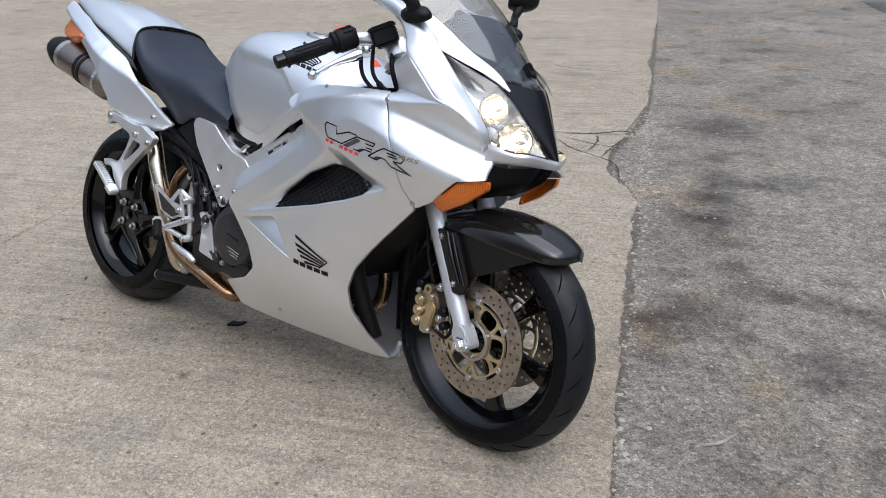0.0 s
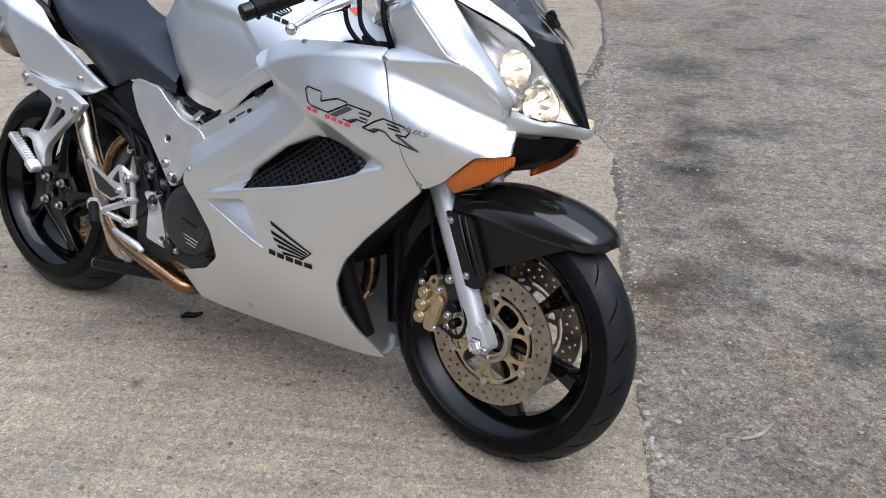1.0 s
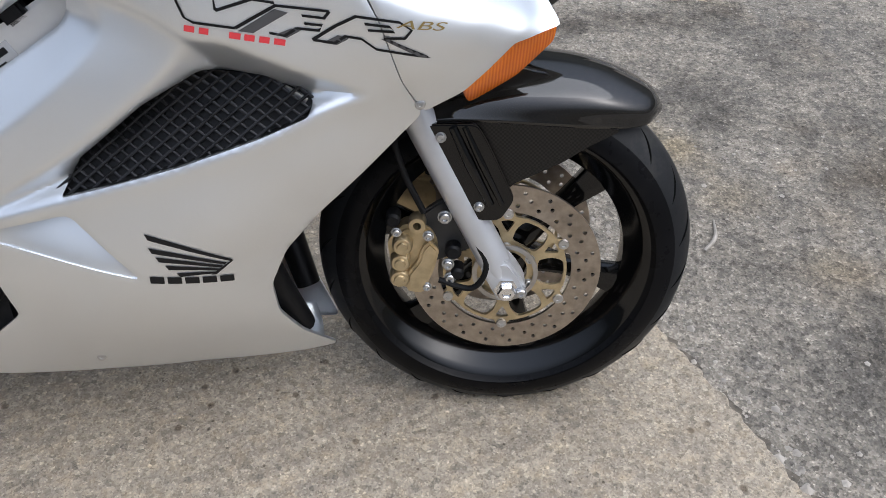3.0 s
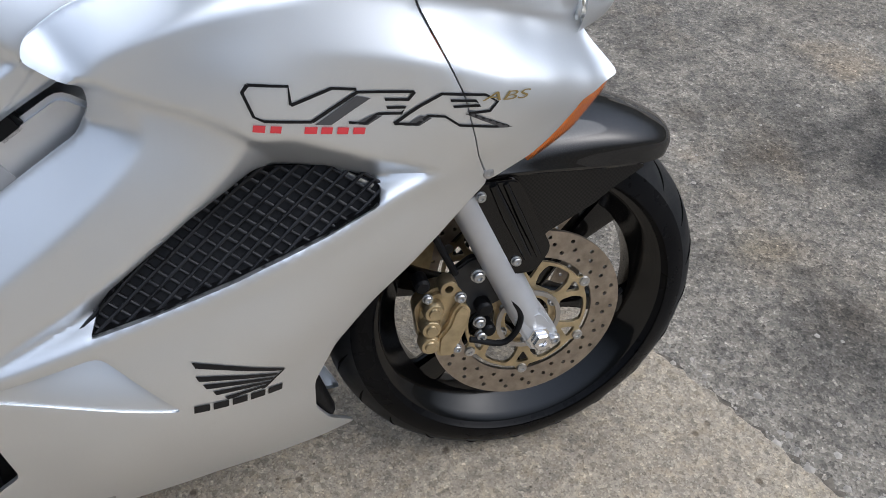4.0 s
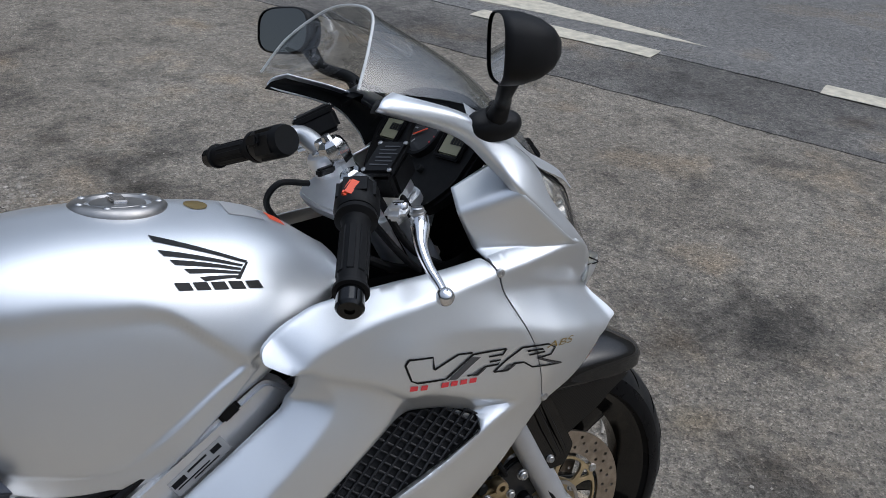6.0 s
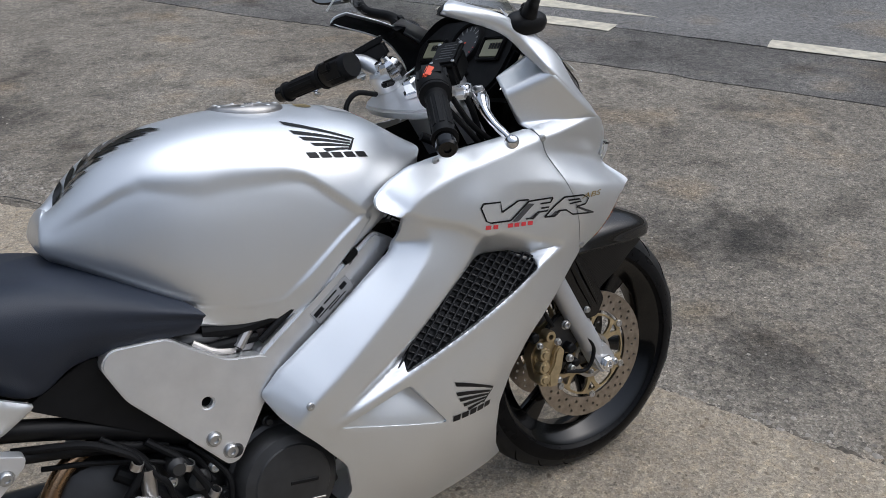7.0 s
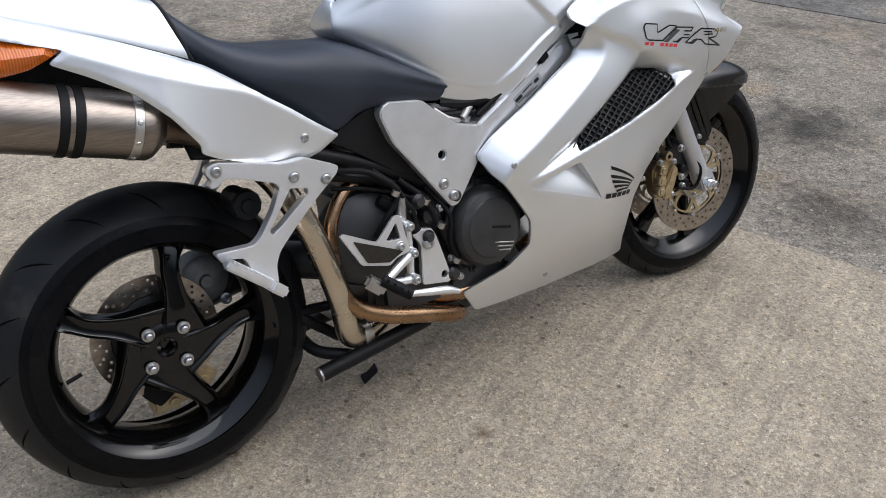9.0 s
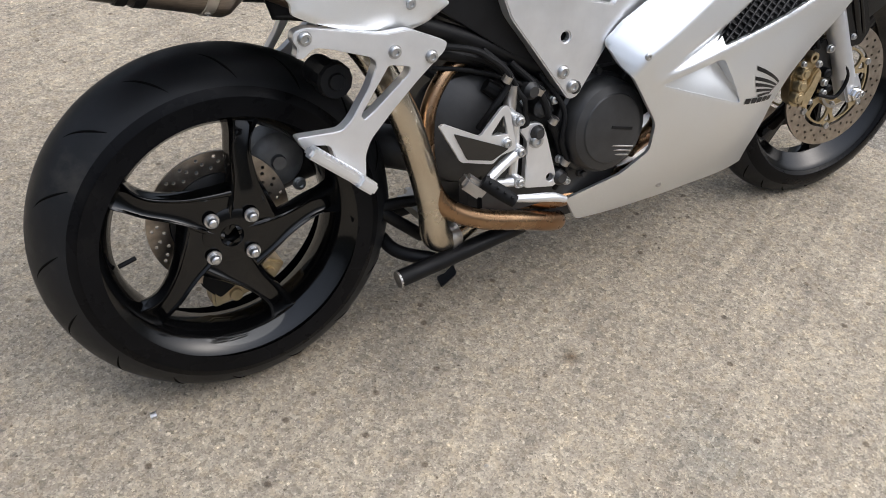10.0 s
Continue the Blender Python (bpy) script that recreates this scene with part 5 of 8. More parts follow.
def side_fairing(s):
    flip = s > 0
    f = part("side_fairing", skin(FAIR_OUT, FAIR_BASE, 0.0052, [VENT, WING_CUT], 0.003, 0.001, 0.0035, flip), SILVER, BIKE, "silver side fairing with air vent and decals", angle=50)
    def mesh_depth(p):
        return FAIR_SMOOTH(p) + 0.010 + 0.038 * np.clip((p[:, 1] - np.interp(p[:, 0], VENT_LOW[:, 0], VENT_LOW[:, 1])) / 0.075, -0.1, 1)
    # vent grille: crossing bars behind the opening
    bars = []
    for fam in (1, -1):
        for k in range(-20, 21):
            line = []
            for t in np.linspace(-0.24, 0.24, 41):
                d = np.array([0.80, 0.60]) if fam > 0 else np.array([0.80, -0.60])
                d = d / np.linalg.norm(d)
                n = np.array([-d[1], d[0]])
                q = np.array([1.07, 0.585]) + d * t + n * k * 0.0125
                line.append(q)
            line = np.array(line)
            ok = inside(line, VENT) | (edge_dist(line, VENT) < 0.012)
            seg = line[ok]
            if len(seg) > 2:
                y = mesh_depth(seg) + (0.001 if fam > 0 else 0.0025)
                bars.append(tube([(q[0], -s * -1 * 0 + (yy if not flip else -yy), q[1]) for q, yy in zip(seg, y)], 0.0021, 6, len(seg)))
    part("vent_grille", joined(*bars), GRILLE, f, "black plastic mesh grille", angle=60)
    part("vent_backing", skin(VENT, lambda p: mesh_depth(p) + 0.006, 0.012, (), 0, 0, 1, flip), PLASTIC, f, "black plate behind the grille", angle=60)
    tri = np.array([(1.160, 0.645), (1.205, 0.619), (1.190, 0.594), (1.176, 0.604)])
    part("vent_blank", skin(tri, lambda p: FAIR_SMOOTH(p) + 0.016 + 0.6 * (1.208 - p[:, 0]), 0.012, (), 0.002, 0.001, 0.004, flip), SILVER, f)
    lip = np.vstack([VENT, VENT[:1]])
    ly = FAIR_BASE(lip) + 0.004
    wall = np.array([[(q[0], (yy + dd) * (-1 if flip else 1), q[1]) for q, yy in zip(lip, ly)] for dd in (0.0, 0.02, 0.045)])
    part("vent_wall", grid_mesh(wall), PLASTIC, f, angle=60)
    # pressed-in scoop: a floor that sinks from the lower edge, closed by two tapering walls
    rim3 = [Vector((q[0], float(FAIR_BASE(q[None])[0]) + 0.003, q[1])) for q in WING_CUT]
    deep = 0.030
    a2, b2, c2 = WING
    def sunk(q):
        t = np.linalg.solve(np.array([b2 - a2, c2 - a2]).T, q - a2)
        return deep * max(0.0, t[0]) ** 1.2
    fl, ftri, _ = fill(WING_CUT, (), 0.008)
    scoop = bmesh.new()
    fv = [scoop.verts.new((q[0], float(FAIR_BASE(q[None])[0]) + 0.0035 + sunk(q), q[1])) for q in fl]
    for t in ftri:
        scoop.faces.new([fv[k] for k in t])
    for k in range(len(rim3)):
        p, q = rim3[k], rim3[(k + 1) % len(rim3)]
        dp, dq = sunk(WING_CUT[k]) + 0.0015, sunk(WING_CUT[(k + 1) % len(rim3)]) + 0.0015
        scoop.faces.new([scoop.verts.new(v) for v in (p, q, q + Vector((0, dq, 0)), p + Vector((0, dp, 0)))])
    bmesh.ops.recalc_face_normals(scoop, faces=scoop.faces[:])
    if flip:
        scoop.transform(Matrix.Diagonal((1, -1, 1, 1)))
    part("air_scoop", scoop, SILVER, f, "silver pressed-in scoop below the vent", angle=40)
    for q in ((0.731, 0.519), (1.246, 0.832), (1.336, 0.606), (0.864, 0.211), (1.032, 0.838)):
        y = float(FAIR_BASE(np.array([q]))[0]) - 0.001
        piece("screw", SCREW_MESH, f, Matrix.Translation((q[0], y * (-1 if flip else 1), q[1])) @ pose(0, 0, 0, 90 if not flip else -90, 0, 0))
    return f


FAIRING_R = side_fairing(-1)
side_fairing(1)

# ---- nose ----
NOSE_LOW = FAIR_BASE
NOSE_LOW_OUT = rounded([(1.240, 0.850), (1.253, 0.803), (1.293, 0.715), (1.316, 0.64), (1.341, 0.594), (1.388, 0.619), (1.447, 0.676), (1.507, 0.688), (1.492, 0.716), (1.470, 0.765), (1.432, 0.822), (1.39, 0.850), (1.30, 0.853)], 0.006, 3)
SHELL_IN = [(1.13, -0.176, 1.085), (1.235, -0.183, 1.045), (1.315, -0.182, 0.990), (1.351, -0.186, 0.952), (1.397, -0.160, 0.887), (1.442, -0.153, 0.837), (1.473, -0.144, 0.790), (1.475, -0.135, 0.768)]
SHELL_MID = [(1.11, -0.188, 1.08), (1.215, -0.199, 1.047), (1.2894, -0.204, 0.9946), (1.3246, -0.2129, 0.9504), (1.3696, -0.2018, 0.8971), (1.4153, -0.1916, 0.849), (1.4591, -0.1709, 0.7982), (1.468, -0.146, 0.745)]
SHELL_OUT = [(1.1, -0.194, 1.07), (1.212, -0.202, 1.03), (1.262, -0.214, 0.983), (1.288, -0.23, 0.944), (1.335, -0.228, 0.897), (1.382, -0.218, 0.85), (1.44, -0.183, 0.8), (1.474, -0.142, 0.756)]
SHELL_UND = [(1.1, -0.184, 1.064), (1.208, -0.192, 1.02), (1.255, -0.203, 0.973), (1.281, -0.22, 0.936), (1.325, -0.215, 0.886), (1.372, -0.203, 0.838), (1.432, -0.171, 0.784), (1.466, -0.138, 0.738)]
LENS_IN = [(1.352, -0.182, 0.953), (1.430, -0.126, 0.912), (1.472, -0.097, 0.884), (1.520, -0.057, 0.822), (1.566, -0.018, 0.746)]
LENS_MID = [(1.351, -0.183, 0.952), (1.420, -0.142, 0.896), (1.467, -0.119, 0.852), (1.510, -0.098, 0.797), (1.534, -0.080, 0.754)]
LENS_OUT = [(1.350, -0.184, 0.951), (1.396, -0.158, 0.886), (1.441, -0.151, 0.836), (1.472, -0.142, 0.790), (1.476, -0.133, 0.766)]
LIP = [[(1.480, -0.147, 0.768), (1.526, -0.106, 0.754), (1.560, -0.076, 0.752), (1.580, -0.018, 0.742), (1.583, 0.0, 0.742)],
       [(1.479, -0.146, 0.748), (1.530, -0.106, 0.742), (1.562, -0.072, 0.742), (1.584, -0.018, 0.734), (1.587, 0.0, 0.734)],
       [(1.468, -0.140, 0.724), (1.522, -0.098, 0.725), (1.554, -0.062, 0.725), (1.577, -0.016, 0.722), (1.579, 0.0, 0.722)],
       [(1.455, -0.110, 0.722), (1.502, -0.080, 0.724), (1.530, -0.052, 0.724), (1.552, -0.014, 0.722), (1.553, 0.0, 0.722)]]
BROW = [[(1.235, -0.183, 1.0455), (1.315, -0.182, 0.9905), (1.340, -0.188, 0.966), (1.354, -0.185, 0.9535), (1.441, -0.128, 0.9135), (1.483, -0.098, 0.8855)],
        [(1.245, -0.160, 1.057), (1.325, -0.140, 1.006), (1.350, -0.135, 0.988), (1.385, -0.120, 0.962), (1.450, -0.106, 0.924), (1.485, -0.096, 0.888)]]


def sided(rail, s):
    return [(x, -s * y, z) for x, y, z in rail]


def nose(s):
    flip = s > 0
    g = -1 if flip else 1
    sh = loft([sided(r, s) for r in (SHELL_IN, SHELL_MID, SHELL_OUT, SHELL_UND)], 60, 30, False)
    n = part("nose_fairing", sh, SILVER, BIKE, "silver upper nose fairing round the headlight", angle=60)
    n.modifiers.new("thickness", "SOLIDIFY").thickness = 0.0025
    part("inner_lining", loft([[(x - 0.008, y * 0.95, z - 0.006) for x, y, z in sided(r, s)] for r in (SHELL_IN, SHELL_MID, SHELL_OUT)], 40, 12, False), PLASTIC, n, "black inside of the fairing")
    part("lower_cheek", skin(NOSE_LOW_OUT, NOSE_LOW, 0.0055, (), 0.003, 0.001, 0.0035, flip), SILVER, n, angle=50)
    rails = [sided(r, s) for r in (LENS_OUT, LENS_MID, LENS_IN)]
    lob = part("headlight_lens", loft(rails, 30, 18, False), LENS, n, "clear headlight lens", angle=80)
    lob.visible_shadow = False
    deep = [[(x - 0.006, y, z) for x, y, z in rails[0]], [(x - 0.064, y + 0.030 * g, z - 0.014) for x, y, z in rails[1]], [(x - 0.008, y, z) for x, y, z in rails[2]]]
    part("headlight_housing", loft(deep, 30, 18, False), LAMP_DARK, n, "grey metallised inside of the headlight", angle=80)
    for (x, y, z, r) in ((1.490, -0.070, 0.772, 0.042), (1.440, -0.100, 0.838, 0.034)):
        c = Vector((x, y * g, z))
        d = Vector((0.84, -0.46 * g, 0.16)).normalized()
        bo = part("reflector_bowl", lathe([(0.006, -0.022), (r * 0.45, -0.018), (r * 0.75, -0.006), (r * 0.95, 0.012), (r, 0.022), (r * 1.05, 0.022), (r * 1.05, 0.012)], 28, along(c, c + d)), REFLECTOR, n, "bright round reflector")
        part("bulb", lathe([(0, 0.010), (0.005, 0.009), (0.0075, 0.0), (0.006, -0.018), (0, -0.018)], 12, along(c, c + d)), BULB, bo, "lit warm bulb")
        for k in range(7):
            a = 2 * math.pi * k / 7
            part("reflector_facet", box((0.0015, r * 0.6, 0.012), along(c, c + d) @ Matrix.Rotation(a, 4, "Z") @ Matrix.Translation((0, r * 0.62, 0.0)) @ pose(0, 0, 0, 32, 0, 0), 0, 1), CHROME, bo)
    part("headlight_lip", loft([sided(r, s) for r in LIP], 40, 16, False), SILVER, n, "silver lip under the headlights", angle=70)
    part("headlight_brow", loft([sided(r, s) for r in BROW], 30, 6, False), SILVER, n, "silver strip between headlight and screen", angle=70)
    part("lens_seal", tube(sided(LENS_IN, s), 0.0016, 6, 40), RUBBER, n, "thin black lens seal")
    part("lens_edge", tube(sided([LENS_OUT[3], LENS_OUT[4], (1.530, -0.112, 0.7535), LENS_MID[4], LENS_IN[4]], s), 0.0014, 6, 40), RUBBER, n)
    tilt = loft([[(1.402, -0.150 * 1, 0.905), (1.425, -0.140, 0.878)], [(1.412, -0.128, 0.905), (1.440, -0.118, 0.876)]], 6, 6, False)
    if flip:
        tilt.transform(Matrix.Diagonal((1, -1, 1, 1)))
    part("position_lamp", tilt, REFLECTOR, n, "small upper reflector")
    idepth = Facets([(1.388, 0.62, -0.207), (1.447, 0.678, -0.205), (1.506, 0.69, -0.172), (1.502, 0.666, -0.166), (1.45, 0.63, -0.182), (1.395, 0.597, -0.184), (1.35, 0.7, -0.22), (1.55, 0.75, -0.15), (1.55, 0.58, -0.13), (1.35, 0.56, -0.17)], (), 1.2, 0.3, (1.34, 0.55), (1.56, 0.76))
    part("indicator", skin(rounded([(1.387, 0.617), (1.447, 0.674), (1.505, 0.686), (1.502, 0.664), (1.455, 0.626), (1.397, 0.595)], 0.006, 3), idepth, 0.007, (), 0.006, 0.004, 0.01, flip), AMBER, n, "amber front indicator lens")
    return n


nose(-1)
nose(1)


# ---- tail, frame and engine ----
def side_plate(name, poly, y, thick, material, parent, label="", holes=(), bevel=0.004, r=0.01, both=True):
    """A plate standing in the bike's length, its outer face at that distance from the middle, on the right and, if both, on the left."""
    obs = []
    for s in ((-1, 1) if both else (-1,)):
        m = Matrix.Translation((0, s * y + (thick if s < 0 else 0), 0)) @ SIDE
        obs.append(part(name, prism(rounded(poly, r), thick, holes, bevel, m), material, parent, label))
    return obs


def TAIL_DEPTH(p):
    """The tail's side: two flat facets that meet in a long crease, the upper leaning in, the lower flaring out towards the rear."""
    p = np.asarray(p, float)
    y = np.interp(p[:, 0], [-0.42, -0.31, -0.2, -0.1, 0.0, 0.06, 0.15, 0.25, 0.33, 0.38], [-0.08, -0.130, -0.168, -0.196, -0.216, -0.221, -0.211, -0.195, -0.181, -0.168])
    crease = np.interp(p[:, 0], [-0.31, -0.051, 0.038, 0.127, 0.221, 0.287, 0.37], [0.955, 0.862, 0.822, 0.788, 0.757, 0.71, 0.655])
    up = soft_knee(np.maximum(p[:, 1] - crease, 0), 0.006)
    down = np.maximum(crease - p[:, 1], 0)
    return y + np.interp(p[:, 0], [0.0, 0.12, 0.26], [1.0, 0.95, 0.55]) * up - np.interp(p[:, 0], [-0.2, 0.06, 0.13, 0.20, 0.28], [0.05, 0.08, 0.0, -0.06, -0.12]) * soft_knee(down, 0.006)


TAIL_OUT = rounded([(0.374, 0.652), (0.328, 0.630), (0.285, 0.620), (0.241, 0.625), (0.191, 0.643), (0.128, 0.667), (0.101, 0.682), (0.103, 0.695), (0.063, 0.749), (0.018, 0.794), (-0.042, 0.831), (-0.092, 0.857), (-0.066, 0.874), (-0.14, 0.897), (-0.30, 0.945), (-0.31, 0.985), (-0.134, 0.932), (-0.063, 0.905), (0.014, 0.875), (0.097, 0.839), (0.141, 0.818), (0.186, 0.786), (0.232, 0.752), (0.279, 0.720), (0.327, 0.684)], 0.008, 4)
for s in (-1, 1):
    tp = part("tail_panel", skin(TAIL_OUT, TAIL_DEPTH, 0.006, (), 0.003, 0.003, 0.007, s > 0), SILVER, BIKE, "silver tail side panel", angle=50)
    y = float(TAIL_DEPTH(np.array([(0.297, 0.664)]))[0])
    piece("screw", BOLT_MESH, tp, Matrix.Translation((0.297, s * (-y) - 0.0 * s, 0.664)) @ pose(0, 0, 0, 90 if s < 0 else -90, 0, 0))
    lamp = skin(rounded([(-0.064, 0.880), (-0.085, 0.866), (-0.118, 0.852), (-0.16, 0.846), (-0.22, 0.850), (-0.31, 0.885), (-0.31, 0.950), (-0.145, 0.903)], 0.006), lambda p: np.interp(p[:, 0], [-0.42, -0.31, -0.2, -0.1, 0.0], [-0.10, -0.145, -0.178, -0.200, -0.21]) + 0.7 * np.maximum(p[:, 1] - 0.872, 0) + 0.2 * np.maximum(0.872 - p[:, 1], 0), 0.01, (), 0.01, 0.008, 0.012, s > 0)
    part("rear_indicator", lamp, AMBER, BIKE, "amber rear indicator lens")
COWL_A = [(0.130, -0.154, 0.826), (0.0, -0.150, 0.880), (-0.13, -0.134, 0.923), (-0.31, -0.08, 0.978)]
COWL_B = [(0.116, -0.142, 0.876), (0.0, -0.130, 0.925), (-0.13, -0.112, 0.962), (-0.32, -0.065, 1.003)]
COWL_C = [(0.102, -0.106, 0.922), (0.0, -0.095, 0.958), (-0.13, -0.072, 0.990), (-0.325, -0.04, 1.012)]
COWL_D = [(0.094, 0, 0.936), (0.0, 0, 0.975), (-0.13, 0, 0.998), (-0.33, 0, 1.015)]
COWL = part("seat_cowl", loft([[(x, y * 0.86, z - 0.04) for x, y, z in COWL_A], COWL_A, COWL_B, COWL_C, COWL_D], 40, 34), SILVER, BIKE, "silver painted single-seat cowl", angle=60)
lip = [COWL_A[0], COWL_B[0], COWL_C[0], COWL_D[0]]
lip += [(x, -y, z) for x, y, z in lip[-2::-1]]
part("cowl_lip", tube([(x + 0.003, y, z - 0.002) for x, y, z in lip], 0.004, 10), PLASTIC, COWL, "dark seam between cowl and seat")
for s in (-1, 1):
    part("cowl_seam", tube([(x, s * (abs(y) + 0.0015), z - 0.001) for x, y, z in COWL_A], 0.0022, 8, 40), RUBBER, COWL, "thin dark seam under the cowl")
part("tail_core", box((0.50, 0.22, 0.10), pose(-0.02, 0, 0.82, 0, 14, 0), 0.03, 3), PLASTIC, BIKE, "black plastic tail underside")
part("tail_light", box((0.03, 0.11, 0.05), pose(-0.325, 0, 0.965, 0, -20, 0), 0.012, 3), DECAL_RED, BIKE, "red tail lamp lens")
part("rear_hugger", loft([[(0.30, -0.07, 0.56), (0.24, -0.075, 0.605), (0.18, -0.078, 0.635), (0.12, -0.075, 0.648)], [(0.31, -0.035, 0.585), (0.24, -0.04, 0.632), (0.18, -0.042, 0.662), (0.12, -0.04, 0.676)], [(0.312, 0, 0.59), (0.24, 0, 0.637), (0.18, 0, 0.668), (0.12, 0, 0.682)]], 24, 14), PLASTIC, BIKE, "black inner rear mudguard").modifiers.new("thickness", "SOLIDIFY").thickness = 0.004

# silencer and pipes
SIL_A, SIL_B = np.array([0.030, -0.160, 0.736]), np.array([-0.214, -0.163, 0.803])
sm = along(tuple(SIL_A), tuple(SIL_B)) @ Matrix.Diagonal((1.0, 0.95, 1, 1))
SLEN = float(np.linalg.norm(SIL_B - SIL_A))
SIL = part("silencer", lathe([(0.056, 0.0), (0.0575, 0.002), (0.0575, SLEN - 0.002), (0.056, SLEN)], 48, sm), TITAN, BIKE, "brushed titanium silencer can")
part("inlet_cone", lathe([(0.024, -0.048), (0.025, -0.034), (0.030, -0.032), (0.054, -0.012), (0.0585, -0.003), (0.0585, 0.012), (0.0575, 0.012)], 40, sm), TITAN, SIL)
part("rim_band", lathe([(0.0578, 0.012), (0.059, 0.013), (0.059, 0.026), (0.0578, 0.027)], 48, sm), STEEL, SIL)
part("rear_band", lathe([(0.0578, SLEN - 0.024), (0.059, SLEN - 0.023), (0.059, SLEN - 0.006), (0.0578, SLEN - 0.005)], 48, sm), STEEL, SIL)
part("end_cap", lathe([(0.0580, SLEN - 0.004), (0.0592, SLEN), (0.056, SLEN + 0.03), (0.042, SLEN + 0.07), (0.030, SLEN + 0.072), (0.024, SLEN + 0.01), (0, SLEN + 0.01)], 40, sm), PLASTIC, SIL, "dark moulded end cap")
for h in (0.098, 0.120):
    part("strap", lathe([(0.0575, h), (0.0595, h + 0.001), (0.0598, h + 0.007), (0.0595, h + 0.014), (0.0575, h + 0.015)], 48, sm), RUBBER, SIL, "black rubber-lined clamp strap")
for k in range(10):
    a = 2 * math.pi * k / 10 + 0.2
    piece("rivet", SCREW_MESH, SIL, sm @ Matrix.Rotation(a, 4, "Z") @ Matrix.Translation((0.059, 0, 0.0195)) @ pose(0, 0, 0, 0, 90, 0) @ Matrix.Diagonal((0.7, 0.7, 0.9, 1)))
MID = part("link_pipe", tube([(0.45, -0.07, 0.215), (0.40, -0.085, 0.205), (0.362, -0.105, 0.225), (0.345, -0.125, 0.30), (0.318, -0.14, 0.40), (0.285, -0.148, 0.50), (0.235, -0.140, 0.60), (0.16, -0.145, 0.68), (0.09, -0.158, 0.722), (0.05, -0.166, 0.732)], [0.027, 0.027, 0.027, 0.025, 0.025, 0.025, 0.025, 0.024, 0.023, 0.023], 24, 70), PIPE, BIKE, "heat-tinted stainless link pipe")
part("heat_sleeve", tube([(0.135, -0.149, 0.699), (0.09, -0.158, 0.722), (0.05, -0.166, 0.732), (0.025, -0.168, 0.738)], 0.0272, 20), PIPE_DARK, MID, "sooty brown pipe joint")
part("pipe_clamp", lathe([(0.0272, -0.012), (0.0295, -0.012), (0.030, 0), (0.0295, 0.012), (0.0272, 0.012)], 24, along((0.395, -0.088, 0.206), (0.44, -0.074, 0.211))), STEEL, MID)
part("rear_header", tube([(0.44, -0.11, 0.545), (0.385, -0.12, 0.525), (0.345, -0.128, 0.465), (0.340, -0.132, 0.37), (0.362, -0.138, 0.30), (0.43, -0.142, 0.255), (0.53, -0.138, 0.222), (0.61, -0.125, 0.192), (0.632, -0.10, 0.182), (0.62, -0.07, 0.178)], [0.012, 0.013, 0.014, 0.015, 0.018, 0.019, 0.019, 0.019, 0.019, 0.019], 20, 60), PIPE_HOT, BIKE, "bronze heat-tinted header pipe")
part("front_header", tube([(0.47, -0.06, 0.240), (0.56, -0.10, 0.242), (0.63, -0.112, 0.232), (0.74, -0.095, 0.225), (0.95, -0.06, 0.225)], 0.019, 20), PIPE_HOT, BIKE, "bronze heat-tinted lower pipe")
part("collector", box((0.24, 0.20, 0.075), pose(0.50, 0.02, 0.205, 0, 4, 0), 0.03, 3), STEEL, BIKE, "dull steel exhaust collector box")

# passenger footrest hangers
HANG = [(0.104, 0.658), (0.122, 0.662), (0.236, 0.634), (0.257, 0.634), (0.279, 0.635), (0.342, 0.607), (0.337, 0.594), (0.289, 0.557), (0.242, 0.516), (0.205, 0.480), (0.194, 0.457), (0.192, 0.420), (0.174, 0.424), (0.146, 0.460), (0.139, 0.486), (0.109, 0.492), (0.101, 0.484), (0.088, 0.508), (0.159, 0.504), (0.175, 0.516), (0.207, 0.559), (0.224, 0.594), (0.216, 0.604), (0.152, 0.627), (0.130, 0.632), (0.114, 0.619), (0.102, 0.621), (0.108, 0.635), (0.100, 0.646)]
HANG_GAP = [(0.243, 0.588), (0.277, 0.580), (0.275, 0.570), (0.216, 0.525), (0.196, 0.513), (0.192, 0.521)]
for hg in side_plate("passenger_hanger", HANG, 0.212, 0.022, ALLOY, BIKE, "cast alloy passenger footrest hanger", [rounded(HANG_GAP, 0.005)], 0.006, 0.008):
    s = -1 if hg.name == "passenger_hanger" else 1
    for q in ((0.118, 0.647), (0.253, 0.606), (0.313, 0.589)):
        piece("bolt", BOLT_MESH, hg, Matrix.Translation((q[0], s * 0.2125, q[1])) @ pose(0, 0, 0, 90 if s < 0 else -90, 0, 0) @ Matrix.Diagonal((1.15, 1.15, 1, 1)))
    peg = joined(box((0.034, 0.034, 0.020), pose(0, 0, 0), 0.004), box((0.110, 0.024, 0.017), pose(-0.055, 0, 0), 0.004))
    teeth = [box((0.004, 0.024, 0.004), pose(-0.02 - 0.009 * k, 0, 0.0095), 0.001, 1) for k in range(10)]
    peg = joined(peg, *teeth)
    peg.transform(Matrix.Translation((0.178, s * 0.234, 0.424)) @ pose(0, 0, 0, 0, 41, -3 * s) )
    part("folding_peg", peg, ALLOY, hg, "folded ribbed alloy footpeg")
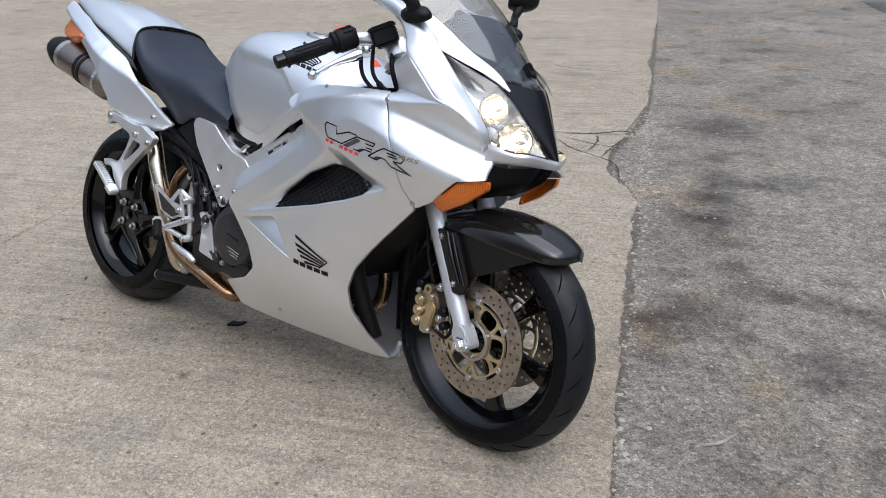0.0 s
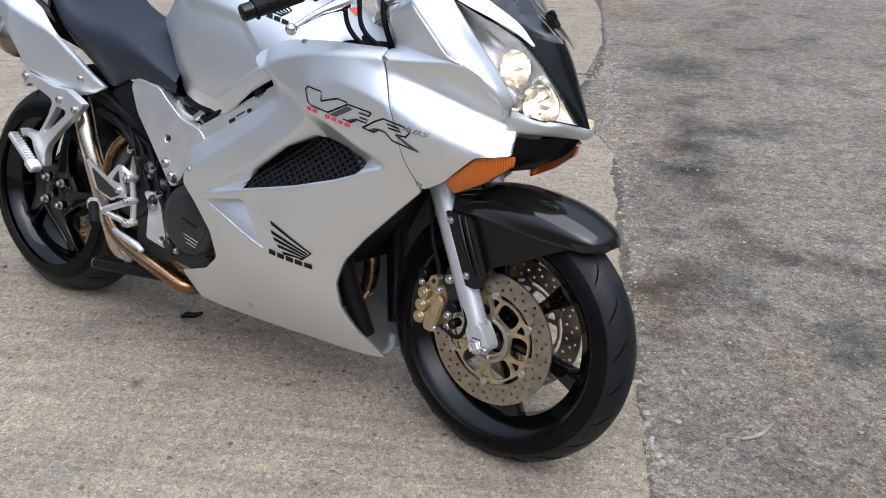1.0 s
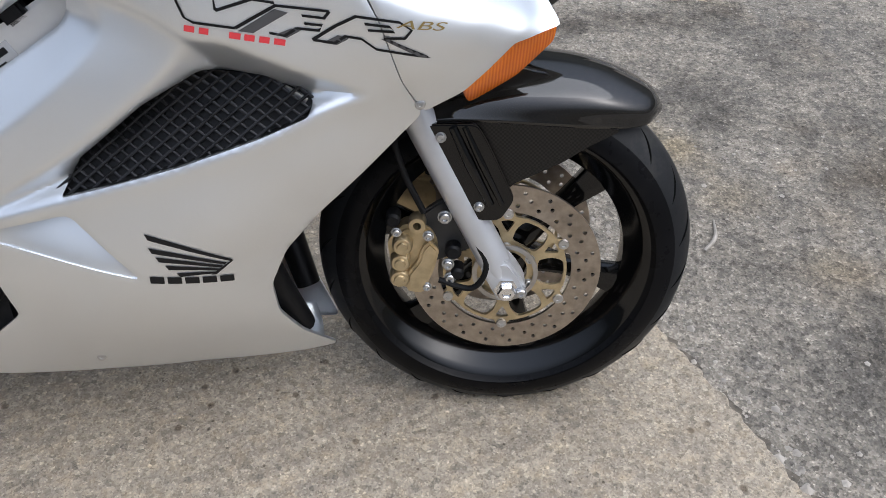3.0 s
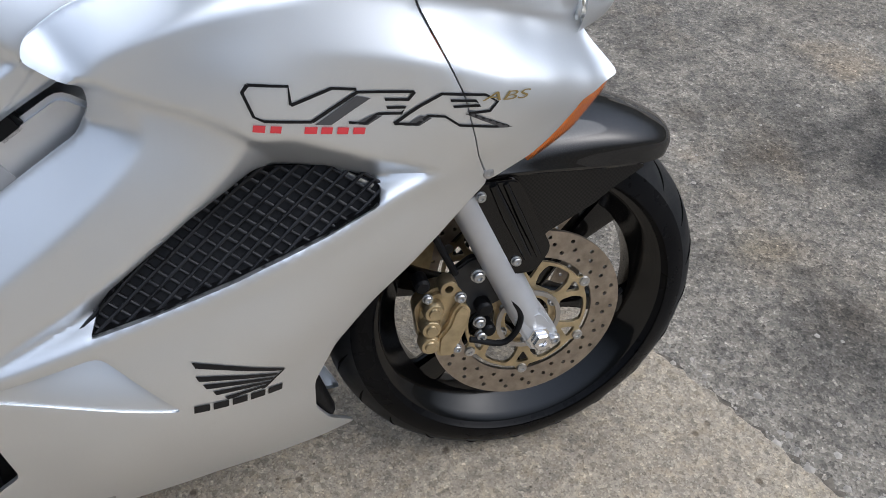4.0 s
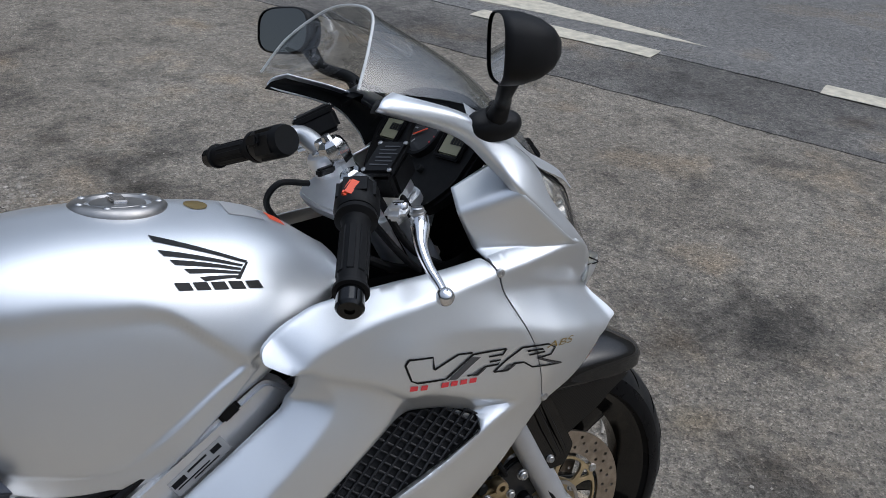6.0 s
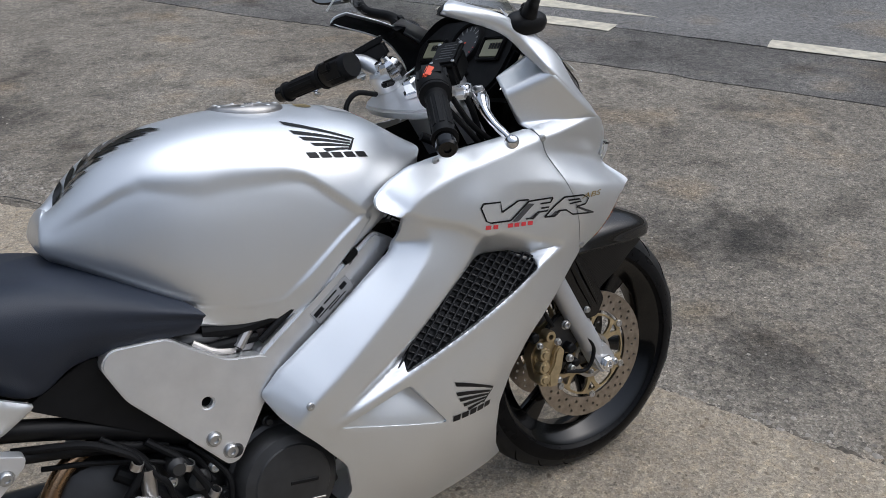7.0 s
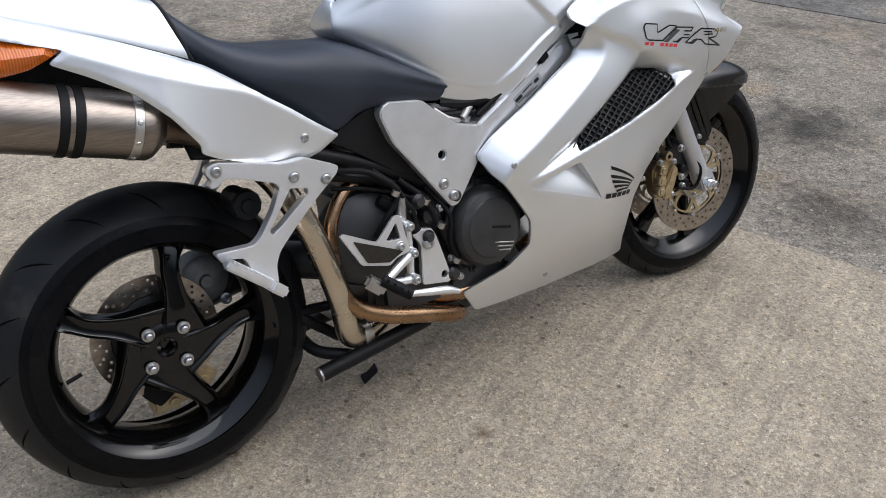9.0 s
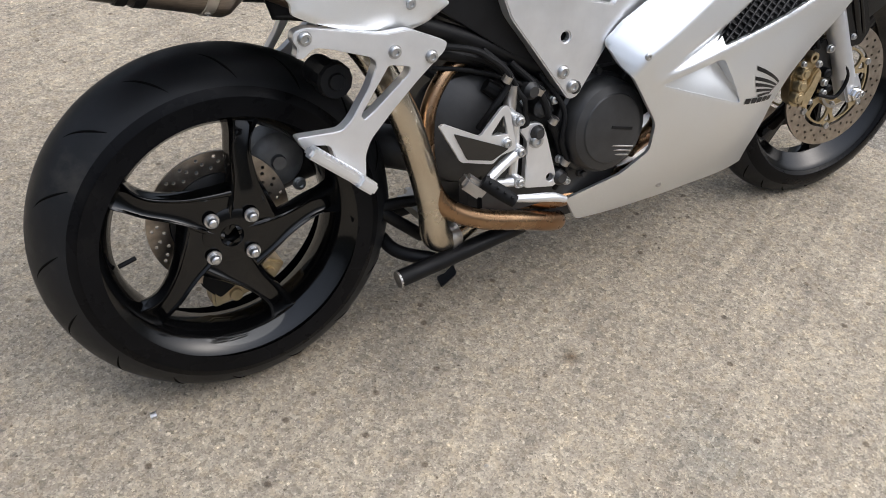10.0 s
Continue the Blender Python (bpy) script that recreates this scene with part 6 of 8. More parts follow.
part("preload_knob", joined(lathe([(0, 0.03), (0.012, 0.03), (0.014, 0.026), (0.026, 0.026), (0.029, 0.020), (0.029, 0.0), (0, 0)], 12, facing((0.180, -0.130, 0.560))), lathe([(0.025, 0), (0.025, -0.05), (0, -0.05)], 20, facing((0.180, -0.130, 0.560)))), PLASTIC, BIKE, "black suspension adjuster knob", angle=25)

# frame: pivot plates, spars, rear subframe
PIVOT = [(0.462, 0.672), (0.480, 0.692), (0.560, 0.682), (0.590, 0.655), (0.640, 0.618), (0.70, 0.604), (0.73, 0.572), (0.690, 0.540), (0.625, 0.452), (0.606, 0.450), (0.585, 0.478), (0.535, 0.545), (0.485, 0.610)]
SPAR = [(0.688, 0.606), (0.925, 0.742), (0.965, 0.715), (0.730, 0.552), (0.700, 0.56)]
for pv in side_plate("frame_pivot_plate", PIVOT, 0.166, 0.03, ALLOY, BIKE, "silver cast frame pivot plate", [ring2(0.595, 0.563, 0.009, 14)], 0.0025, 0.012):
    s = -1 if pv.name == "frame_pivot_plate" else 1
    part("plug", lathe([(0, -0.008), (0.0092, -0.008), (0.0092, 0.0)], 14, Matrix.Translation((0.595, s * 0.162, 0.563)) @ pose(0, 0, 0, 90 if s < 0 else -90, 0, 0)), DARK, pv)
    for q in ((0.591, 0.503), (0.612, 0.474)):
        piece("bolt", BOLT_MESH, pv, Matrix.Translation((q[0], s * 0.1665, q[1])) @ pose(0, 0, 0, 90 if s < 0 else -90, 0, 0) @ Matrix.Diagonal((1.35, 1.35, 1.1, 1)))
SPARS = side_plate("frame_spar", SPAR, 0.164, 0.05, ALLOY, BIKE, "silver alloy frame spar with maker's label", (), 0.006, 0.012)
lab = part("type_label", box((0.085, 0.0008, 0.026), Matrix.Translation((0.828, -0.1648, 0.652)) @ pose(0, 0, 0, 0, -31, 0), 0.0002, 1), WHITE, SPARS[0], "small silver type label with black bars")
for dx, dz, w, h in ((-0.030, 0.004, 0.02, 0.008), (0.0, 0.007, 0.03, 0.003), (0.028, 0.004, 0.014, 0.008), (-0.012, -0.003, 0.05, 0.002), (0.005, -0.007, 0.04, 0.002)):
    part("label_bar", box((w, 0.0006, h), Matrix.Translation((0.828, -0.1656, 0.652)) @ pose(0, 0, 0, 0, -31, 0) @ Matrix.Translation((dx, 0, dz)), 0.0002, 1), DECAL_BLACK, lab)
part("spar_clip", box((0.03, 0.02, 0.022), Matrix.Translation((0.873, -0.158, 0.714)) @ pose(0, 0, 0, 0, -32, 0), 0.004), PLASTIC, BIKE, "black rubber cable clip")
for s in (-1, 1):
    part("spar_trim", tube([(0.70, s * 0.150, 0.622), (0.80, s * 0.158, 0.682), (0.90, s * 0.166, 0.745)], 0.006, 8), PLASTIC, BIKE)
    part("subframe_tube", tube([(0.16, s * 0.135, 0.675), (0.30, s * 0.130, 0.628), (0.45, s * 0.125, 0.568), (0.60, s * 0.125, 0.488)], 0.016, 14), PLASTIC, BIKE, "black steel subframe tube")
    part("subframe_stay", tube([(0.30, s * 0.13, 0.585), (0.42, s * 0.13, 0.55), (0.53, s * 0.125, 0.505)], 0.011, 12), PLASTIC, BIKE)
side_plate("side_cover", [(0.362, 0.640), (0.380, 0.652), (0.455, 0.684), (0.490, 0.668), (0.505, 0.60), (0.545, 0.525), (0.50, 0.545), (0.42, 0.60)], 0.142, 0.02, PLASTIC, BIKE, "black plastic side cover", (), 0.005, 0.01)
part("air_box", box((0.42, 0.20, 0.12), pose(0.70, 0, 0.72, 0, -10, 0), 0.03, 3), DARK, BIKE, "dark air box under the tank")

GREY_HOSE = varied(mat("grey_hose_rubber", (0.06, 0.06, 0.062), 0.5), (0.06, 0.06, 0.062), 0.2, 40)
part("breather_hose", tube([(0.56, -0.11, 0.655), (0.596, -0.13, 0.656), (0.634, -0.132, 0.648), (0.672, -0.13, 0.652), (0.754, -0.128, 0.634), (0.80, -0.11, 0.64)], 0.0085, 12, 40), GREY_HOSE, BIKE, "grey breather hose under the tank")
part("linkage_bracket", joined(tube([(0.600, -0.14, 0.652), (0.628, -0.145, 0.63), (0.66, -0.14, 0.618)], 0.006, 8), tube([(0.665, -0.145, 0.622), (0.69, -0.14, 0.645)], 0.009, 10), lathe([(0, 0.01), (0.012, 0.01), (0.014, 0), (0, 0)], 16, facing((0.685, -0.13, 0.632)))), STEEL, BIKE, "cast alloy linkage under the tank")
for pts, r in (([(0.33, -0.13, 0.585), (0.411, -0.158, 0.571), (0.445, -0.165, 0.552), (0.474, -0.168, 0.526), (0.476, -0.168, 0.498), (0.446, -0.165, 0.462), (0.43, -0.15, 0.43)], 0.006), ([(0.44, -0.15, 0.565), (0.477, -0.165, 0.528), (0.496, -0.172, 0.488), (0.509, -0.172, 0.469), (0.514, -0.165, 0.432)], 0.0045), ([(0.50, -0.14, 0.53), (0.545, -0.158, 0.48), (0.573, -0.162, 0.414), (0.60, -0.15, 0.36), (0.615, -0.15, 0.30)], 0.0065), ([(0.56, -0.14, 0.50), (0.60, -0.16, 0.434), (0.595, -0.165, 0.375), (0.612, -0.16, 0.321), (0.60, -0.14, 0.27)], 0.005), ([(0.36, -0.12, 0.54), (0.42, -0.14, 0.53), (0.50, -0.15, 0.50), (0.55, -0.14, 0.46)], 0.004)):
    part("engine_hose", tube(pts, r, 10, 34), RUBBER, BIKE, "thin black hose beside the engine")
for q in ((0.474, -0.172, 0.515), (0.573, -0.168, 0.42), (0.608, -0.16, 0.33), (0.545, -0.163, 0.478)):
    part("hose_clip", lathe([(0.0075, -0.006), (0.009, -0.006), (0.009, 0.006), (0.0075, 0.006)], 14, Matrix.Translation(q) @ pose(0, 0, 0, 20, 25, 0)), STEEL, BIKE)
for q, k in (((0.60, -0.152, 0.335), 0.9), ((0.585, -0.15, 0.45), 1.0), ((0.555, -0.15, 0.36), 0.8), ((0.62, -0.15, 0.285), 0.9), ((0.52, -0.15, 0.455), 0.9)):
    piece("case_bolt", BOLT_MESH, BIKE, Matrix.Translation(q) @ pose(0, 0, 0, 90, 0, 0) @ Matrix.Scale(k, 4))

# engine
eng = [box((0.36, 0.25, 0.30), pose(0.60, 0, 0.36, 0, 0, 0), 0.03, 3), box((0.34, 0.24, 0.17), pose(0.84, 0, 0.44, 0, -22, 0), 0.025, 3), box((0.20, 0.22, 0.16), pose(0.58, 0, 0.58, 0, 30, 0), 0.02, 3), box((0.30, 0.22, 0.10), pose(0.66, 0, 0.22, 0, 0, 0), 0.03, 3)]
ENG = part("engine", eng[0], ENGINE, BIKE, "dark grey painted engine block")
for kind, bm_piece in zip(("front_cylinder_bank", "rear_cylinder_bank", "sump"), eng[1:]):
    part(kind, bm_piece, ENGINE, ENG)
part("radiator", box((0.04, 0.34, 0.26), pose(1.10, 0, 0.46, 0, 24, 0), 0.01), PLASTIC, BIKE, "black radiator behind the front wheel")
part("belly_inner", loft([[(0.70, -0.10, 0.20), (0.95, -0.09, 0.19), (1.16, -0.05, 0.17)], [(0.70, -0.06, 0.165), (0.95, -0.05, 0.155), (1.17, -0.03, 0.148)], [(0.70, 0, 0.158), (0.95, 0, 0.148), (1.175, 0, 0.142)]], 20, 12), SILVER, BIKE, "silver fairing belly pan").modifiers.new("thickness", "SOLIDIFY").thickness = 0.003
for s in (-1, 1):
    part("fairing_inner", tube([(1.06, s * 0.13, 0.56), (1.085, s * 0.12, 0.45), (1.11, s * 0.10, 0.33), (1.15, s * 0.06, 0.2)], [0.03, 0.028, 0.025, 0.02], 12), PLASTIC, BIKE, "black inner fairing duct")
    part("front_downpipe", tube([(0.98, s * 0.07, 0.42), (1.05, s * 0.075, 0.34), (1.04, s * 0.07, 0.24), (0.95, s * 0.06, 0.20)], 0.02, 14), PIPE_HOT, BIKE)
cm = facing((0.690, -0.135, 0.383), (0.03, -1, 0.03))
CLUTCH = part("clutch_cover", lathe([(0.095, 0.0), (0.095, 0.006), (0.088, 0.010), (0.086, 0.036), (0.080, 0.046), (0.066, 0.051), (0.064, 0.054), (0.030, 0.0585), (0, 0.0592)], 48, cm), ENGINE, ENG, "dark grey round clutch cover")
for k in range(9):
    a = 2 * math.pi * k / 9 + 0.2
    part("cover_bolt", lathe([(0, 0.016), (0.005, 0.016), (0.0065, 0.014), (0.0065, 0.008), (0.009, 0.007), (0.010, 0.0), (0, 0)], 10, cm @ Matrix.Translation((0.099 * math.cos(a), 0.099 * math.sin(a), 0))), ENGINE, ENG)
for k in range(3):
    part("cover_rib", box((0.066 - 0.008 * k, 0.0018, 0.003), Matrix.Translation((0.706, -0.1935 + 0.0012 * k, 0.350 - 0.009 * k)) @ pose(0, 0, 0, 0, 14, 0), 0.0006, 1), STEEL, CLUTCH)
part("cover_mark", box((0.05, 0.0016, 0.006), Matrix.Translation((0.708, -0.1945, 0.385)) @ pose(0, 0, 0, 0, 14, 0), 0.0006, 1), PLASTIC, CLUTCH)
part("rear_cover", lathe([(0.102, 0), (0.102, 0.012), (0.094, 0.03), (0.07, 0.042), (0.03, 0.047), (0, 0.047)], 40, facing((0.425, -0.095, 0.42), (-0.12, -1, 0.05))), ENGINE, ENG, "dark rounded engine side cover")
for q, r in (((0.56, -0.13, 0.44), 0.018), ((0.545, -0.14, 0.40), 0.014), ((0.60, -0.135, 0.30), 0.016), ((0.62, -0.14, 0.47), 0.015), ((0.53, -0.14, 0.48), 0.016)):
    part("engine_boss", lathe([(0, 0.03), (r * 0.6, 0.03), (r, 0.022), (r, 0), (0, 0)], 14, facing(q)), ENGINE, ENG)
for pts, r in (([(0.40, -0.13, 0.56), (0.47, -0.145, 0.53), (0.50, -0.15, 0.47), (0.475, -0.15, 0.43)], 0.008), ([(0.62, -0.13, 0.66), (0.68, -0.14, 0.65), (0.74, -0.145, 0.652)], 0.011), ([(0.50, -0.13, 0.52), (0.56, -0.14, 0.48), (0.58, -0.15, 0.43)], 0.006), ([(0.45, -0.14, 0.50), (0.50, -0.155, 0.455), (0.52, -0.155, 0.42)], 0.012), ([(0.56, -0.12, 0.645), (0.62, -0.135, 0.635), (0.70, -0.14, 0.628)], 0.009)):
    part("hose", tube(pts, r, 10), RUBBER, ENG)
part("carb_bracket", box((0.07, 0.03, 0.03), pose(0.665, -0.12, 0.628, 0, 30, 0), 0.006), STEEL, ENG)
part("swingarm", joined(tube([(0.40, 0.09, 0.36), (0.25, 0.115, 0.36), (0.10, 0.11, 0.33), (0.01, 0.09, 0.302)], [0.05, 0.055, 0.05, 0.06], 18), tube([(0.40, -0.06, 0.36), (0.33, 0.0, 0.37), (0.28, 0.09, 0.365)], 0.04, 14), lathe([(0.075, -0.02), (0.08, 0.0), (0.08, 0.05), (0.05, 0.06), (0, 0.06)], 30, Matrix.Translation(REAR) @ AXLE @ Matrix.Translation((0, 0, 0.06)))), ENGINE, BIKE, "dark single-sided swingarm")
cal = part("rear_caliper", joined(prism(rounded([(-0.040, -0.172), (0.075, -0.150), (0.105, -0.118), (0.070, -0.098), (-0.035, -0.118)], 0.012), 0.05, (), 0.005, Matrix.Translation(REAR + Vector((0, 0.062, 0))) @ SIDE), *[tube([tuple(REAR + Vector((qx, 0.005, qz))), tuple(REAR + Vector((qx, 0.05, qz)))], [0.011, 0.015], 14) for qx, qz in ((0.004, -0.152), (0.030, -0.140), (0.070, -0.128))]), GOLD, BIKE, "gold rear brake caliper")
part("caliper_bracket", prism(rounded([(-0.10, -0.10), (-0.07, -0.14), (-0.02, -0.11), (-0.03, -0.05), (-0.08, -0.05)], 0.01), 0.02, (), 0.003, Matrix.Translation(REAR + Vector((0.045, 0.030, -0.015))) @ SIDE), PLASTIC, cal)
AXB = part("axle_boss", lathe([(0.0, 0.012), (0.012, 0.012), (0.014, 0.004), (0.042, 0.0), (0.050, -0.006), (0.053, -0.05), (0, -0.05)], 32, facing((0.128, 0.030, 0.378))), FORK_DULL, BIKE, "dull cast alloy hub carrier behind the rear wheel")
piece("bolt", BOLT_MESH, AXB, facing((0.160, 0.022, 0.330)) @ Matrix.Scale(1.3, 4))

# rider's footrest, heel guard and brake pedal
side_plate("footrest_plate", [(0.508, 0.412), (0.520, 0.420), (0.556, 0.416), (0.566, 0.395), (0.594, 0.292), (0.586, 0.285), (0.520, 0.298), (0.526, 0.388)], 0.158, 0.014, ALLOY, BIKE, "alloy footrest mounting plate", [ring2(0.576, 0.306, 0.008, 12)], 0.003, 0.008, False)
piece("pivot_bolt", BOLT_MESH, BIKE, Matrix.Translation((0.543, -0.1585, 0.386)) @ pose(0, 0, 0, 90, 0, 0) @ Matrix.Diagonal((1.6, 1.6, 1.4, 1)))
HG = side_plate("heel_guard", [(0.332, 0.466), (0.341, 0.469), (0.409, 0.433), (0.452, 0.476), (0.466, 0.475), (0.472, 0.440), (0.480, 0.395), (0.448, 0.390), (0.432, 0.378), (0.370, 0.396)], 0.192, 0.007, ALLOY, BIKE, "alloy heel guard with carbon insert", [rounded([(0.455, 0.462), (0.462, 0.426), (0.428, 0.430)], 0.004)], 0.002, 0.006, False)[0]
side_plate("heel_insert", [(0.357, 0.450), (0.464, 0.401), (0.430, 0.386), (0.381, 0.399)], 0.1945, 0.003, CARBON, HG, "carbon insert", [], 0.001, 0.004, False)
part("heel_stay", tube([(0.460, -0.186, 0.470), (0.485, -0.178, 0.445), (0.489, -0.172, 0.388), (0.486, -0.170, 0.331)], [0.006, 0.007, 0.008, 0.008], 10), ALLOY, HG)
for q in ((0.485, 0.445), (0.459, 0.411), (0.487, 0.388), (0.486, 0.331)):
    piece("bolt", BOLT_MESH, HG, Matrix.Translation((q[0], -0.194, q[1])) @ pose(0, 0, 0, 90, 0, 0))
    part("boss", lathe([(0, 0), (0.010, 0), (0.011, 0.003), (0.011, 0.030), (0, 0.030)], 14, Matrix.Translation((q[0], -0.194, q[1])) @ pose(0, 0, 0, -90, 0, 0)), ALLOY, HG)
part("rest_arm", tube([(0.489, -0.186, 0.388), (0.455, -0.190, 0.372), (0.415, -0.200, 0.354)], [0.010, 0.009, 0.008], 12), ALLOY, HG)
part("rest_brace", tube([(0.490, -0.182, 0.328), (0.442, -0.188, 0.339), (0.405, -0.200, 0.350)], 0.008, 12), ALLOY, HG)
FP = part("footpeg", tube([(0.396, -0.218, 0.366), (0.420, -0.234, 0.346), (0.440, -0.248, 0.329)], [0.012, 0.013, 0.011], 14), RUBBER, BIKE, "black rubber footpeg on alloy hinge")
for k in range(4):
    part("peg_groove", tube([(0.400 + 0.010 * k, -0.226 - 0.007 * k - 0.010, 0.367 - 0.009 * k), (0.408 + 0.010 * k, -0.226 - 0.007 * k + 0.008, 0.372 - 0.009 * k)], 0.0022, 6), RUBBER, FP)
part("peg_hinge", box((0.045, 0.03, 0.026), pose(0.384, -0.206, 0.356, 0, 40, -20), 0.006), STEEL, FP)
part("brake_pedal", tube([(0.46, -0.205, 0.312), (0.502, -0.210, 0.304), (0.543, -0.212, 0.296), (0.572, -0.212, 0.284)], [0.006, 0.008, 0.009, 0.006], 12), ALLOY, BIKE, "alloy rear brake pedal")
part("master_cylinder", tube([(0.478, -0.165, 0.43), (0.488, -0.165, 0.50)], [0.012, 0.011], 12), STEEL, BIKE)

# stands
CS = part("centre_stand", joined(tube([(0.278, -0.115, 0.162), (0.40, -0.112, 0.176), (0.55, -0.105, 0.192)], 0.0165, 14), tube([(0.36, -0.10, 0.172), (0.30, -0.06, 0.19), (0.285, 0.02, 0.215), (0.28, 0.10, 0.20)], 0.013, 12), tube([(0.278, 0.125, 0.162), (0.55, 0.11, 0.192)], 0.0165, 14)), PLASTIC, BIKE, "folded black centre stand")
part("stand_end", lathe([(0.0, 0.001), (0.013, 0.001), (0.0165, 0.0), (0.0168, 0.004), (0.0, 0.004)], 14, along((0.276, -0.115, 0.1617), (0.40, -0.112, 0.176))), STEEL, CS, "worn rusty tube end")
part("torque_link", tube([(0.36, -0.05, 0.20), (0.30, -0.055, 0.255), (0.26, -0.04, 0.29)], 0.012, 12), PLASTIC, BIKE)
part("brake_stay", tube([(0.42, -0.04, 0.26), (0.30, -0.05, 0.28), (0.22, -0.05, 0.275)], 0.011, 12), PLASTIC, BIKE)
part("side_stand", joined(tube([(0.60, 0.13, 0.24), (0.55, 0.19, 0.12), (0.52, 0.245, -0.045)], [0.014, 0.012, 0.011], 12), box((0.07, 0.04, 0.008), pose(0.52, 0.250, -0.052, 14, 0, 0), 0.003)), PLASTIC, BIKE, "black side stand resting on the concrete")


# ---- handlebars and controls ----
GR_A, GR_B = np.array([1.046, -0.218, 0.944]), np.array([0.974, -0.336, 0.879])
GL_A, GL_B = np.array([1.080, 0.215, 0.968]), np.array([1.035, 0.353, 0.934])


def grip(a, b, s):
    L = float(np.linalg.norm(b - a))
    m = along(tuple(a), tuple(b))
    prof = [(0, -0.004), (0.026, -0.004), (0.027, 0.004), (0.019, 0.008)]
    for h in np.linspace(0.012, L - 0.034, 22):
        k = len(prof) % 2
        prof.append((0.0172 + 0.0006 * k, h))
    prof += [(0.018, L - 0.032), (0.0215, L - 0.031), (0.0215, L - 0.027), (0.0178, L - 0.026)]
    g = part("grip", lathe(prof + [(0, L - 0.026)], 24, m), RUBBER, BIKE, "black rubber handlebar grip")
    for k in range(8):
        a2 = 2 * math.pi * k / 8
        part("grip_rib", box((0.003, 0.009, L * 0.5), m @ Matrix.Rotation(a2, 4, "Z") @ Matrix.Translation((0.0172, 0, L * 0.42)), 0.001, 1), RUBBER, g)
    part("bar_end", lathe([(0.0165, L - 0.026), (0.0168, L - 0.004), (0.014, L), (0.006, L), (0.005, L - 0.003), (0, L - 0.003)], 20, m), GLOSSBLACK, g)
    return m


GM_R, GM_L = grip(GR_A, GR_B, -1), grip(GL_A, GL_B, 1)
part("throttle_housing", joined(lathe([(0, -0.055), (0.024, -0.055), (0.028, -0.048), (0.029, -0.012), (0.026, -0.006), (0, -0.006)], 24, GM_R), box((0.05, 0.05, 0.045), GM_R @ Matrix.Translation((0, 0.004, -0.035)), 0.01, 3)), PLASTIC, BIKE, "black throttle and switch housing")
part("kill_switch", box((0.030, 0.016, 0.016), Matrix.Translation((1.050, -0.202, 0.976)) @ pose(0, 0, 0, 25, -25, 35), 0.003), RED_SWITCH, BIKE, "bright red engine stop switch")
part("switch_housing", joined(lathe([(0, -0.08), (0.024, -0.08), (0.027, -0.07), (0.027, -0.01), (0.024, -0.004), (0, -0.004)], 24, GM_L), box((0.055, 0.05, 0.06), GM_L @ Matrix.Translation((0, 0, -0.045)), 0.01, 3)), PLASTIC, BIKE, "black indicator switch housing")
part("choke_lever", box((0.018, 0.018, 0.03), GM_L @ Matrix.Translation((0.026, 0.01, -0.03)), 0.004), PLASTIC, BIKE)


def bar_arm(s, cap, mid, grip_in):
    arm = part("handlebar", joined(tube([cap, mid, grip_in], [0.018, 0.016, 0.0125], 18), lathe([(0.0, 0.016), (0.030, 0.016), (0.034, 0.010), (0.034, -0.020), (0.028, -0.026), (0, -0.026)], 26, Matrix.Translation(cap) @ pose(0, 0, 0, 0, -25.5, 0))), CHROME if s > 0 else ALLOY, BIKE, "polished alloy clip-on handlebar")
    arm.data.materials[0] = ALLOY
    part("clamp_nut", lathe([(0, 0.034), (0.009, 0.034), (0.011, 0.030), (0.012, 0.022), (0.022, 0.020), (0.024, 0.012), (0, 0.012)], 6, Matrix.Translation(cap) @ pose(0, 0, 0, 0, -25.5, 0)), CHROME, arm, angle=20)
    return arm


bar_arm(-1, (1.150, -0.100, 0.950), (1.100, -0.140, 0.966), tuple(GR_A + (GR_A - GR_B) * 0.25))
bar_arm(1, (1.160, 0.112, 0.952), (1.140, 0.170, 0.985), tuple(GL_A + (GL_A - GL_B) * 0.3))
YK = part("top_yoke", prism(rounded([(-0.045, -0.135), (0.035, -0.130), (0.04, -0.06), (0.025, 0.0), (0.04, 0.06), (0.035, 0.130), (-0.045, 0.135), (-0.06, 0.05), (-0.06, -0.05)], 0.025), 0.022, (), 0.005, pose(1.165, 0.004, 0.905, 0, -25.5, 4.5)), ALLOY, BIKE, "cast alloy top yoke")
part("steering_nut", lathe([(0, 0.03), (0.012, 0.03), (0.018, 0.026), (0.020, 0.01), (0.026, 0.008), (0.026, 0), (0, 0)], 6, pose(1.155, 0.005, 0.925, 0, -25.5, 0)), CHROME, YK, angle=20)
part("ignition_switch", lathe([(0, 0.026), (0.004, 0.026), (0.005, 0.022), (0.016, 0.024), (0.019, 0.018), (0.019, 0), (0, 0)], 24, pose(1.205, 0.005, 0.905, 0, -25.5, 0)), PLASTIC, YK)
part("cable_clip", box((0.04, 0.012, 0.012), pose(1.13, 0.06, 0.945, 0, 0, 30), 0.003), PLASTIC, YK)
for s, lo in ((-1, -0.1), (1, 0.1)):
    part("lower_yoke", box((0.09, 0.10, 0.04), pose(1.255, lo * 0.6, 0.72, 0, -25.5, 0), 0.012), ENGINE, BIKE)


